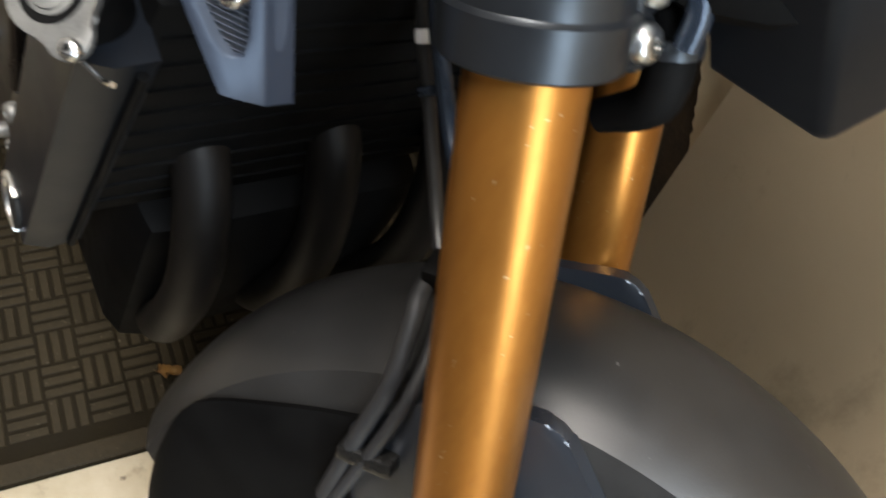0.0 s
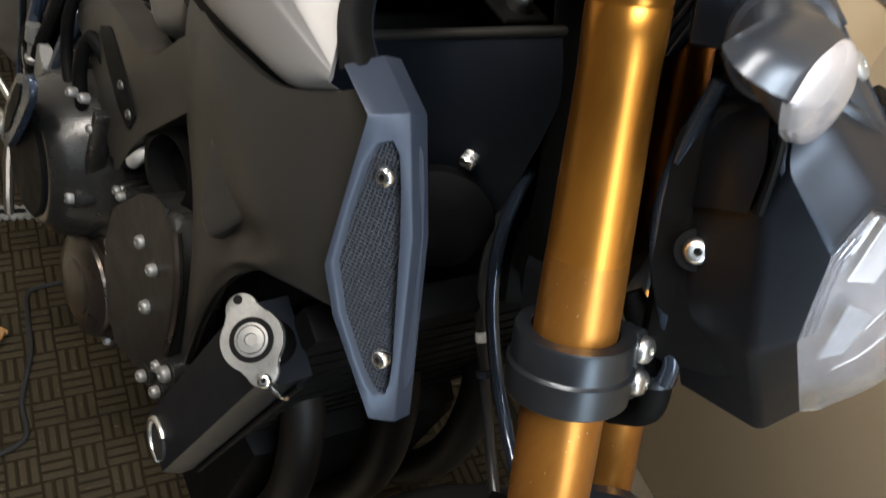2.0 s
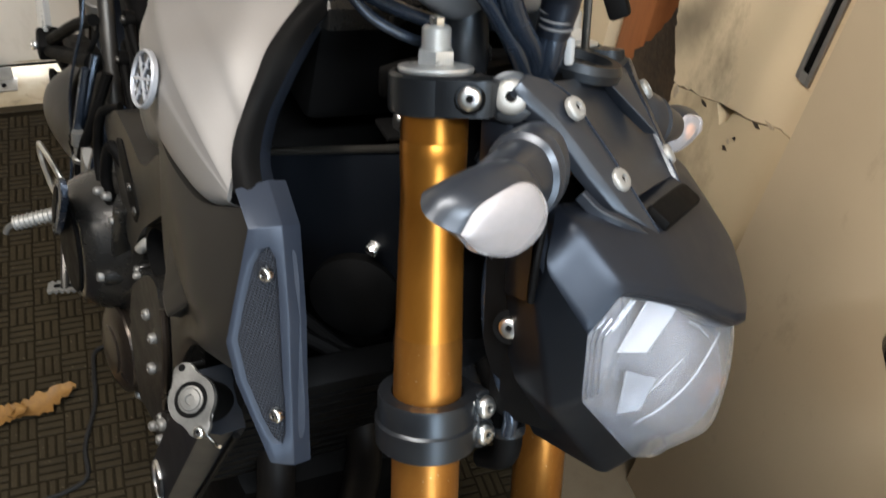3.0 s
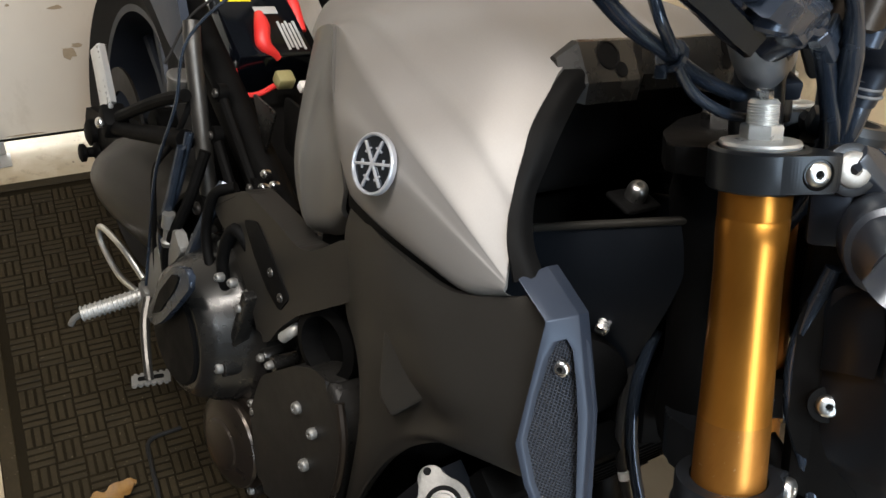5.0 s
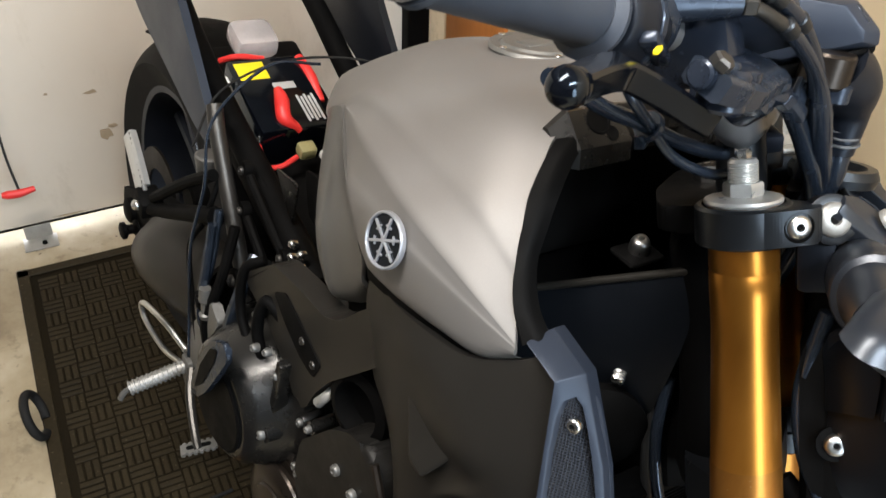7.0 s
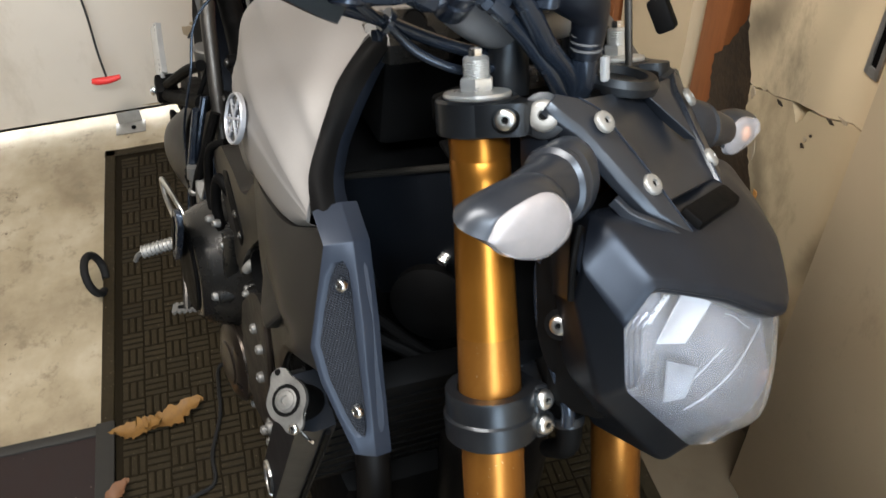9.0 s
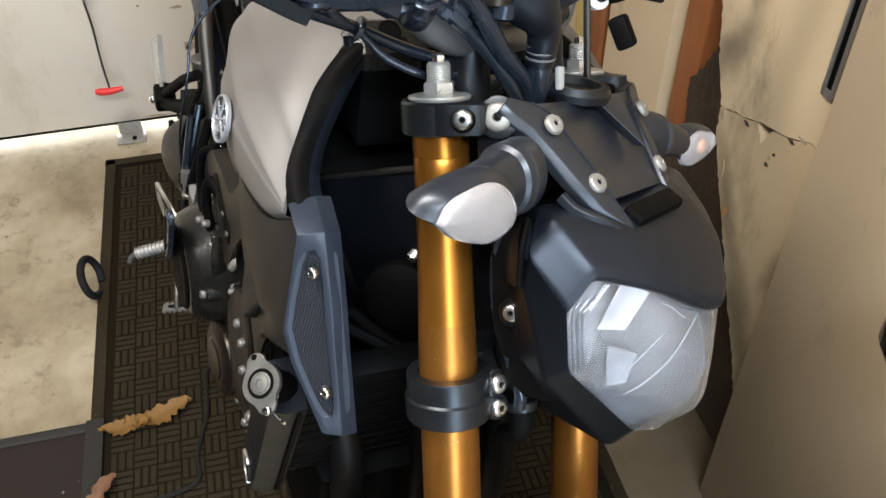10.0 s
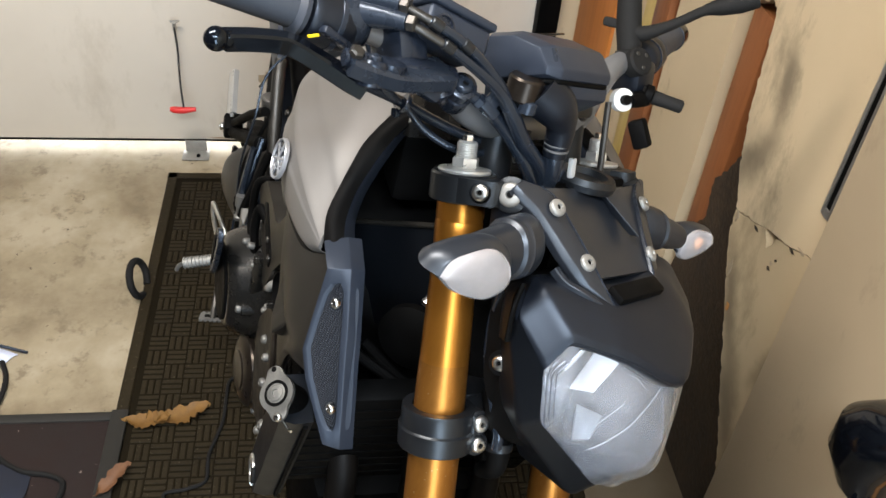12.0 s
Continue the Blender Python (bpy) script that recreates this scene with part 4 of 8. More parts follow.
# brake hoses down to the mudguard
adds("brake_hose", tube(B_(), [(-0.085, 0.012, -0.15), (-0.100, 0.006, -0.215), (-0.1009, 0.0, -0.2648), (-0.0878, -0.008, -0.3199), (-0.0657, -0.030, -0.3811), (-0.0502, -0.052, -0.4080), (-0.0420, -0.074, -0.4330), (-0.0470, -0.0930, -0.4656), (-0.066, -0.098, -0.51), (-0.085, -0.100, -0.55)], 0.0042, 12), HOSE_GREY)
adds("brake_hose", tube(B_(), [(-0.075, 0.0, -0.15), (-0.088, -0.008, -0.20), (-0.0886, -0.010, -0.2547), (-0.0761, -0.015, -0.3106), (-0.0577, -0.030, -0.3474), (-0.0400, -0.048, -0.3700), (-0.020, -0.060, -0.40), (-0.010, -0.070, -0.44)], 0.0054, 12), HOSE)
adds("brake_hose", tube(B_(), [(-0.0500, -0.058, -0.3960), (-0.0555, -0.066, -0.4100), (-0.0556, -0.076, -0.4270), (-0.0590, -0.0900, -0.4600), (-0.074, -0.0955, -0.500), (-0.092, -0.098, -0.55)], 0.0056, 12), HOSE_GREY)
adds("hose_stay", rbox(B_(), (0.014, 0.020, 0.016), Matrix.Translation((-0.050, -0.058, -0.398)) @ pose(0, 0, 0, 20, 0, 0), 0.003), DEEP)
adds("hose_clip", lathe(B_(), [(0.0044, -0.004), (0.0053, -0.003), (0.0053, 0.003), (0.0044, 0.004)], aim((-0.0950, -0.0045, -0.2900), (0.22, -0.12, -0.95)), 14), WHITE)
adds("cable_tie", lathe(B_(), [(0.0058, -0.003), (0.0068, -0.002), (0.0068, 0.002), (0.0058, 0.003)], aim((-0.0880, -0.0080, -0.3190), (0.3, -0.2, -0.9)), 14), HOSE)
adds("hose_guide", rbox(B_(), (0.036, 0.016, 0.012), Matrix.Translation((-0.066, -0.094, -0.51)), 0.003), ENGINE)

# -- headlight unit (steering axes) --
hl = adds("headlight", rbox(B_(), (0.07, 0.19, 0.17), Matrix.Translation((0.068, 0, -0.15)), 0.02), DEEP, label="angular black headlight with a clear faceted lens")


def skin(name, pts, faces, mat, parent, label="", bevel=0.005, mirror=True):
    """A faceted shell from named corners; mirrored about the middle plane, with rounded creases."""
    bm = B_()
    vs = {}

    def vert(k, f):
        x, y, z = pts[k]
        key = (k, f if abs(y) > 1e-6 else 1)
        if key not in vs:
            vs[key] = bm.verts.new((x, f * y, z))
        return vs[key]
    for f in ((1, -1) if mirror else (1,)):
        for fc in faces:
            bm.faces.new([vert(k, f) for k in (fc if f > 0 else fc[::-1])])
    bmesh.ops.recalc_face_normals(bm, faces=list(bm.faces))
    if bevel:
        geom = [e for e in bm.edges if len(e.link_faces) == 2 and e.calc_face_angle(0) > 0.2]
        bmesh.ops.bevel(bm, geom=geom, offset=bevel, segments=3, affect="EDGES", profile=0.5, clamp_overlap=True)
    return adds(name, bm, mat, parent, label, 24)


# cowl: a roof facet, a side facet above the lens corner, and flanks round the lens
CW = {
    "a": (0.141, -0.106, -0.100), "b": (0.126, -0.129, -0.128), "c": (0.121, -0.116, -0.183), "d": (0.137, -0.030, -0.267), "d0": (0.140, 0.0, -0.270),
    "m": (0.198, 0.0, -0.145), "am": (0.174, -0.058, -0.119), "r": (0.112, -0.112, -0.067), "rm": (0.135, 0.0, -0.078), "rr": (0.128, -0.052, -0.071),
    "k": (0.086, -0.100, -0.056), "km": (0.098, 0.0, -0.064), "s": (0.096, -0.136, -0.086), "s2": (0.090, -0.136, -0.112), "s3": (0.094, -0.120, -0.058),
    "e": (0.100, -0.120, -0.196), "g": (0.116, -0.034, -0.288), "g0": (0.116, 0.0, -0.290), "p": (0.054, -0.100, -0.100), "q": (0.050, -0.088, -0.190), "w": (0.062, -0.05, -0.262), "w0": (0.062, 0.0, -0.264), "p2": (0.052, -0.098, -0.066),
}
cowl = skin("cowl", CW, [("b", "s2", "s"), ("s", "s2", "p", "p2", "s3"), ("s3", "p2", "k"), ("b", "c", "e", "s2"), ("s2", "e", "q", "p"), ("c", "d", "g", "e"), ("d", "d0", "g0", "g"), ("e", "g", "w", "q"), ("g", "g0", "w0", "w")], DUCT, hl, "black moulded headlight cowl")


def roof_row(outer, ridge, quarter, mid):
    """One row across the roof: side facet, rounded ridge, crown, and the same mirrored."""
    o, r, q, m = (Vector(v) for v in (outer, ridge, quarter, mid))
    o, r = o + Vector((0, 0.003, -0.001)), r + Vector((0, -0.003, 0.001))
    half = [o, o.lerp(r, 0.5), o.lerp(r, 0.88), r.lerp(q, 0.09), r.lerp(q, 0.5) + Vector((0.0010, 0, 0.0012)), q + Vector((0.0012, 0, 0.0016))]
    return half + [m + Vector((0.0012, 0, 0.0016))] + [Vector((v.x, -v.y, v.z)) for v in half[::-1]]


ROOF = [
    roof_row((0.117, -0.122, -0.127), (0.130, -0.099, -0.1055), (0.162, -0.054, -0.128), (0.182, 0.0, -0.154)),
    roof_row((0.1255, -0.129, -0.1275), (0.1405, -0.106, -0.1035), (0.1735, -0.058, -0.1235), (0.1965, 0.0, -0.150)),
    roof_row((0.1250, -0.1298, -0.1245), (0.1405, -0.1068, -0.0990), (0.1740, -0.058, -0.1175), (0.1975, 0.0, -0.1435)),
    roof_row((0.1215, -0.1312, -0.1190), (0.1370, -0.1080, -0.0925), (0.1700, -0.058, -0.1100), (0.1930, 0.0, -0.1350)),
    roof_row((0.1080, -0.1345, -0.1025), (0.1230, -0.1100, -0.0765), (0.1500, -0.057, -0.0855), (0.1680, 0.0, -0.1020)),
    roof_row((0.0945, -0.1365, -0.0860), (0.1080, -0.1110, -0.0610), (0.1270, -0.055, -0.0650), (0.1370, 0.0, -0.0730)),
    roof_row((0.0850, -0.1270, -0.0680), (0.0880, -0.1020, -0.0540), (0.1000, -0.050, -0.0600), (0.1050, 0.0, -0.0650)),
]
adds("cowl_roof", sheet(B_(), ROOF, 4, 4, 0.003, (-0.7, 0, -0.7)), BLACK, cowl, "smooth black roof of the headlight cowl", 60)
for sgn in (-1, 1):
    # parting line behind the side facet and the smooth rear shell
    adds("parting_strip", tube(B_(), [(0.0885, sgn * 0.1225, -0.060), (0.0900, sgn * 0.1350, -0.082), (0.0875, sgn * 0.1355, -0.112)], 0.0026, 8), DEEP, cowl)
    adds("rear_shell", sheet(B_(), [[(0.084, sgn * 0.100, -0.056), (0.082, sgn * 0.122, -0.066), (0.085, sgn * 0.1325, -0.086), (0.082, sgn * 0.131, -0.114)], [(0.066, sgn * 0.094, -0.060), (0.064, sgn * 0.110, -0.072), (0.067, sgn * 0.119, -0.092), (0.066, sgn * 0.118, -0.118)], [(0.052, sgn * 0.085, -0.068), (0.050, sgn * 0.096, -0.082), (0.052, sgn * 0.101, -0.102), (0.052, sgn * 0.100, -0.125)]], 4, 4, 0.003, (-0.4, -sgn * 0.8, 0)), DUCT, cowl, sharp=60)


def inset(k, dx, sy=1.0, dz=0.0):
    x, y, z = CW[k]
    return Vector((x + dx, y * sy, z + dz))


def lens_sheet(dx, sy, bulge, thick, drop=0.0):
    """The window of the cowl as a smooth skin; bulge pushes its middle forward."""
    bm = B_()
    for f in (1, -1):
        side_pts = [Vector((v.x, v.y * f, v.z)) for v in (inset("a", dx, sy, -0.002), inset("b", dx, sy), inset("c", dx, sy), inset("c", dx, sy).lerp(inset("d", dx, sy), 0.5), inset("d", dx, sy))]
        mid_pts = [Vector((x + dx * 1.6, 0.0, z)) for x, z in ((0.193, -0.146), (0.1955, -0.170), (0.194, -0.205), (0.185, -0.242), (0.153, -0.270))]
        n = 25
        rows = []
        for t in np.linspace(0, 1, n):
            row = []
            for j, (p, q) in enumerate(zip(side_pts, mid_pts)):
                v = p.lerp(q, t)
                v.x += bulge * math.sin(math.pi * t) * (1.0 if 0 < j < 4 else 0.55)
                row.append(v)
            rows.append([bm.verts.new(v) for v in spline(row, 6)])
        for i in range(n - 1):
            for j in range(len(rows[0]) - 1):
                bm.faces.new((rows[i][j], rows[i + 1][j], rows[i + 1][j + 1], rows[i][j + 1]))
    bmesh.ops.remove_doubles(bm, verts=list(bm.verts), dist=0.0004)
    bmesh.ops.recalc_face_normals(bm, faces=list(bm.faces))
    if thick:
        inner = {v: bm.verts.new(v.co + Vector((-thick, 0, 0))) for v in list(bm.verts)}
        for f in list(bm.faces):
            bm.faces.new([inner[v] for v in reversed(f.verts)])
        for e in [e for e in bm.edges if len(e.link_faces) == 1 and all(v in inner for v in e.verts)]:
            a, b = e.verts
            bm.faces.new((a, b, inner[b], inner[a]))
    return bm


lens = adds("lens", lens_sheet(-0.001, 0.968, 0.012, 0.003), LENS, hl, "clear hazy polycarbonate lens", 40)
lens.visible_shadow = False
bz = lens_sheet(-0.004, 0.95, 0.004, 0.0)
for v in bz.verts:
    # flat mirrors that meet in slanting creases
    u, z = abs(v.co.y), v.co.z
    crease = (z + 0.168) - 0.75 * (u - 0.05)
    d = 0.2 * crease if crease > 0 else -0.2 * crease
    v.co.x -= min(d, 0.6 * max(0.0, 0.098 - u), 0.012)
adds("bezel", bz, FLUTED, hl, "satin silver reflector bowls and bezel", 16)


def lens_point(j, t, back, f):
    """A point behind the window: j down its outer edge, t from that edge to the middle."""
    sp = [inset("a", -0.001), inset("b", -0.001), inset("c", -0.001), inset("c", -0.001).lerp(inset("d", -0.001), 0.5), inset("d", -0.001)]
    mp = [Vector((x, 0.0, z)) for x, z in ((0.193, -0.146), (0.1955, -0.170), (0.194, -0.205), (0.185, -0.242), (0.153, -0.270))]
    n = min(int(j), 3)
    v = sp[n].lerp(sp[n + 1], j - n).lerp(mp[n].lerp(mp[n + 1], j - n), t)
    return Vector((v.x + 0.010 * math.sin(math.pi * t) - back, v.y * -f, v.z))


# mirror facets before the bezel, bright and dim reflections set by colour, and thin ribs between them
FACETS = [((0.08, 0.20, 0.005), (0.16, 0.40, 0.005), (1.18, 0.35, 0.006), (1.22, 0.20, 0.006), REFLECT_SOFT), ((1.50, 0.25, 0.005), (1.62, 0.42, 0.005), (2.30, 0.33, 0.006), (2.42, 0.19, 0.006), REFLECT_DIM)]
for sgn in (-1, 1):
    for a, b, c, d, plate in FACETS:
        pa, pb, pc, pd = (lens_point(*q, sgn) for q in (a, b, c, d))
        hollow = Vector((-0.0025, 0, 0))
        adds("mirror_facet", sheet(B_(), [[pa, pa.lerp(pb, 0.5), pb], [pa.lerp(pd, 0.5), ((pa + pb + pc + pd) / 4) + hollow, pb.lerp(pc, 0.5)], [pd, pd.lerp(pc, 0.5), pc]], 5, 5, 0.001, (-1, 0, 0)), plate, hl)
    # thin bright steps between the reflector bowls
    for pts, r in ((((0.40, 0.52), (0.45, 0.60), (0.62, 0.68), (0.70, 0.73)), 0.0006), (((0.55, 0.84), (1.20, 0.76), (1.75, 0.64), (2.25, 0.46), (2.65, 0.27)), 0.0008), (((1.25, 0.57), (1.55, 0.48), (1.82, 0.40)), 0.0006)):
        adds("reflector_step", tube(B_(), [lens_point(j, t, 0.0045, sgn) for j, t in pts], r * 0.6, 6), REFLECT_SOFT, hl)
for sgn in (-1, 1):
    for k in range(4):
        adds("bezel_rib", tube(B_(), [lens_point(j, 0.030 + (0.026 + 0.004 * abs(j - 1.4)) * k, 0.0045, sgn) for j in np.linspace(0.75 - 0.06 * k, 2.05 - 0.05 * k, 7)], 0.0010 if k % 2 else 0.0014, 8), FLUTED, hl)
    for k in range(9):
        adds("bezel_stud", rbox(B_(), (0.004, 0.004, 0.0022), Matrix.Translation(lens_point(0.22 + 0.075 * k, 0.13, 0.0055, sgn)), 0.0006), REFLECT, hl)
socket_bolt((0.0580, -0.1000, -0.1500), (0.25, -1, 0.2), 0.0080, 0.006, True, hl, ALU)
adds("bolt_washer", lathe(B_(), [(0.0125, -0.003), (0.0125, 0.0008), (0.009, 0.0012)], aim((0.0575, -0.0990, -0.1502), (0.25, -1, 0.2)), 28), DEEP, hl)
adds("side_bracket", prism(B_(), rounded([(0.034, -0.08), (0.055, -0.075), (0.066, -0.12), (0.066, -0.19), (0.045, -0.2), (0.034, -0.17)], 0.01), 0.008, Matrix.Translation((0, -0.086, 0)) @ pose(0, 0, 0, 90, 0, 0), 0.002), DEEP, hl)


# bracket plates over the headlight
def bar_plate(path, w, t, up):
    """A flat bar with bevelled edges along path."""
    rings = []
    pts = spline(path, 5)
    for i, p in enumerate(pts):
        d = (pts[min(i + 1, len(pts) - 1)] - pts[max(i - 1, 0)]).normalized()
        u = (Vector(up) - d * Vector(up).dot(d)).normalized()
        s = d.cross(u)
        ww = w[0] + (w[1] - w[0]) * i / (len(pts) - 1)
        c = 0.25
        rings.append([p + s * ww * a + u * t * b for a, b in ((-1, -1 + c), (-1 + c, -1), (1 - c, -1), (1, -1 + c), (1, 1 - c), (1 - c, 1), (-1 + c, 1), (-1, 1 - c))])
    return loft(B_(), rings)


# each arm: inner edge, outer edge and the foot of the bevel, from the clamp to the tip
ARM = [
    ((0.0617, -0.1062, 0.0298), (0.0622, -0.1146, 0.0256), (0.0585, -0.1172, 0.0209)),
    ((0.0701, -0.0876, 0.0242), (0.0690, -0.1092, 0.0172), (0.0642, -0.1147, 0.0130)),
    ((0.0801, -0.0749, 0.0137), (0.0792, -0.0989, 0.0055), (0.0750, -0.1035, 0.0008)),
    ((0.0949, -0.0686, -0.0067), (0.0926, -0.0915, -0.0122), (0.0873, -0.0958, -0.0151)),
    ((0.1097, -0.0624, -0.0272), (0.1090, -0.0830, -0.0342), (0.1022, -0.0892, -0.0357)),
    ((0.1274, -0.0574, -0.0526), (0.1277, -0.0727, -0.0591), (0.1199, -0.0786, -0.0588)),
    ((0.1435, -0.0527, -0.0756), (0.1436, -0.0550, -0.0766), (0.1397, -0.0560, -0.0790)),
]
AN = Vector((0.82, -0.21, 0.53)).normalized()


def arm_point(v, k, sgn):
    """A point of the arm; the far arm is mirrored and splayed a little."""
    v = Vector(v)
    if sgn < 0:
        return v
    return Vector((v.x, -v.y, v.z)) + Vector((-0.009, 0.013, -0.009)).lerp(Vector((-0.003, -0.012, -0.005)), (k - 2) / 4)


bk = adds("headlight_bracket", rbox(B_(), (0.03, 0.12, 0.012), pose(0.062, 0, -0.024, 0, 40, 0), 0.004), DEEP, label="black moulded bracket over the headlight")
for sgn in (-1, 1):
    n_ = AN if sgn < 0 else Vector((AN.x, -AN.y, AN.z))
    rings = []
    for k, (i, o, b) in enumerate(ARM):
        i, o, b = (arm_point(v, k, sgn) for v in (i, o, b))
        deep = 0.013 - 0.0012 * k
        rings.append([i, i.lerp(o, 0.5) + n_ * 0.0005, o, b, b - n_ * deep, i - n_ * (deep + 0.003)])
    bm = loft(B_(), rings)
    bmesh.ops.recalc_face_normals(bm, faces=list(bm.faces))
    bmesh.ops.bevel(bm, geom=[e for e in bm.edges if len(e.link_faces) == 2 and e.calc_face_angle(0) > 0.5], offset=0.0010, segments=2, affect="EDGES", profile=0.5)
    arm = adds("arm", bm, BRACKET, bk, sharp=22)
    adds("edge_bead", tube(B_(), [r[0] + n_ * 0.0002 for r in rings[1:]], 0.0008, 6), CASTBLUE, arm)
    fin = [arm_point(v, 4, sgn) for v in ((0.100, -0.093, -0.047), (0.112, -0.090, -0.058), (0.126, -0.080, -0.066), (0.1400, -0.0580, -0.0805))]
    adds("arm_fin", bar_plate(fin, (0.0045, 0.003), 0.0040, (0.5, 0, 0.8)), BRACKET, arm)
    lug = arm_point((0.0540, -0.1105, 0.0142), 1.2, sgn)
    bx = (0.42, sgn * 0.88, 0.2)
    adds("washer", lathe(B_(), [(0.0155, -0.016), (0.0168, -0.012), (0.0168, 0.002), (0.0135, 0.0035)], aim(lug, bx), 32), CLAMP, arm)
    socket_bolt(lug + Vector(bx).normalized() * 0.002, bx, 0.0118, 0.006, True, arm, PEGALU)
    for v, k in (((0.0866, -0.0826, 0.0065), 2.3), ((0.1165, -0.0660, -0.0405), 4.6)):
        p = arm_point(v, k, sgn)
        socket_bolt(p, n_, 0.0086, 0.0050, True, arm, PEGALU)
    adds("mount_lug", rbox(B_(), (0.026, 0.016, 0.050), Matrix.Translation((0.045, sgn * 0.104, -0.012)), 0.005), BLACK, bk)
CP = []
for k in range(1, 7):
    a, b = arm_point(ARM[k][0], k, -1) - AN * 0.0035, arm_point(ARM[k][0], k, 1) - AN * 0.0035
    dip = Vector((-0.004, 0, -0.002)) * (1.0 if k < 5 else 0.4)
    CP.append([a, a.lerp(b, 0.30) + dip, a.lerp(b, 0.70) + dip, b])
adds("centre_panel", sheet(B_(), CP[:-1], 4, 4, 0.004, (-0.6, 0, -0.7)), BRACKET, bk, sharp=24)
FOLD = {"a": (0.070, 0.016, 0.0155), "b": (0.076, 0.052, 0.0165), "c": (0.110, 0.040, -0.028), "d": (0.060, 0.034, 0.002), "e": (0.098, 0.038, -0.028)}
skin("panel_fold", FOLD, [("a", "c", "b"), ("a", "d", "e", "c"), ("b", "c", "e", "d"), ("a", "b", "d")], BRACKET, bk, bevel=0.0012, mirror=False)
# black pad in place of the shaded opening between the arm tips
adds("nose_shade_pad", rbox(B_(), (0.020, 0.082, 0.012), pose(0.139, -0.006, -0.0690, 0, 35, 0), 0.004), DEEP, bk)
adds("back_rail", prism(B_(), rounded([(0.02, -0.045), (0.05, -0.05), (0.05, 0.10), (0.02, 0.10)], 0.006), 0.014, Matrix.Translation((0, 0, 0.006)), 0.003), DEEP, bk)
adds("headset_ring", lathe(B_(), [(0.020, 0.010), (0.032, 0.011), (0.034, 0.018), (0.031, 0.024), (0.024, 0.024), (0.020, 0.018)], Matrix.Translation((0.046, 0.016, 0.006)) @ pose(0, 0, 0, 0, 12, 0), 36), CLAMP, bk)

# front indicators: a stalk with a teardrop head, its lens on the lower front
for sgn in (-1, 1):
    rings = []
    for y, rx, rz in ((0.098, 0.018, 0.024), (0.108, 0.0235, 0.029), (0.118, 0.025, 0.030), (0.1335, 0.025, 0.030), (0.1365, 0.0235, 0.0285), (0.1385, 0.0235, 0.0285), (0.142, 0.0265, 0.0295), (0.1455, 0.0255, 0.0285), (0.148, 0.022, 0.0245), (0.165, 0.020, 0.0225), (0.185, 0.019, 0.021), (0.2, 0.018, 0.018)):
        rings.append([Vector((0.080 + 0.10 * max(0.0, y - 0.14) - 0.30 * max(0.0, 0.13 - y) + rx * math.cos(a), sgn * y, -0.027 + rz * math.sin(a) * (1.0 if abs(math.sin(a)) < 0.8 else 0.97))) for a in np.linspace(0, 2 * math.pi, 28, endpoint=False)])
    if sgn > 0:
        # the far one hangs a little lower
        rings = [[Vector((0.080, 0.12, -0.027)) + (p - Vector((0.080, 0.12, -0.027))) * 0.85 + Vector((-0.010, 0.0, -0.20 * max(0.0, p.y - 0.10))) for p in r] for r in rings]
    ind = adds("front_indicator", loft(B_(), rings), BRACKET, label="black front indicator with a clear lens")
    # the lens rim, then the shell drawn back from it to a ridge that ends in a point
    off = Vector((0, 0, 0)) if sgn < 0 else Vector((-0.016, 0.036, -0.024))
    RIM = [(0.0925, -0.2437, -0.0366), (0.0971, -0.2361, -0.0234), (0.1021, -0.2187, -0.0172), (0.1065, -0.2007, -0.0148), (0.1090, -0.1863, -0.0205), (0.1100, -0.1750, -0.0350), (0.1060, -0.1745, -0.0510), (0.0985, -0.1933, -0.0608), (0.0935, -0.2237, -0.0520)]
    RD = [Vector((0.0630, -0.2325, -0.0205)), Vector((0.0760, -0.2100, -0.0080)), Vector((0.0850, -0.1700, -0.0090))]

    def flip(v):
        if sgn < 0:
            return Vector(v)
        c = Vector((0.088, 0.217, -0.036))
        return pose(0, 0, 0, 0, 0, -26).to_3x3() @ (Vector((v.x, -v.y, v.z)) - c) * 0.84 + c + off
    rim = spline(RIM + RIM[:1], 5)[:-1]
    mid_rim = sum(rim, Vector()) / len(rim)
    nrm = Vector((0.955, -0.2, -0.215)).normalized()
    rings = []
    for s_ in (0.0, 0.05, 0.15, 0.28, 0.42, 0.56, 0.70, 0.82, 0.92, 0.98):
        ring = []
        for v in rim:
            u = min(1.0, max(0.0, (v.y + 0.2437) / 0.070))
            back = RD[0] * (1 - u) ** 2 + RD[1] * 2 * u * (1 - u) + RD[2] * u * u
            e = 1 - (1 - s_) ** 1.35
            p = v.lerp(back, e)
            swell = (v - mid_rim)
            ring.append(flip(p + swell * (0.36 * math.sin(math.pi * s_) * (1 - 0.45 * s_))))
        rings.append(ring)
    adds("shell", loft(B_(), rings), BRACKET, ind, sharp=60)
    rings = []
    for k in range(9):
        a = 0.5 * math.pi * k / 9
        rings.append([flip(mid_rim + (v - mid_rim) * (0.995 * math.cos(a)) + nrm * (0.0095 * math.sin(a) + 0.0006)) for v in rim])
    lens_i = adds("lens", loft(B_(), [[p - Vector((0.0035, 0, 0)) for p in rings[0]]] + rings), LENS_FROST, ind, "frosted clear indicator lens", 60)
    lens_i.visible_shadow = False
    adds("reflector", loft(B_(), [[flip(mid_rim + (v - mid_rim) * f_ - nrm * d_) for v in rim] for f_, d_ in ((0.94, 0.0), (0.7, 0.008), (0.3, 0.012))]), REFLECT_SOFT, ind)
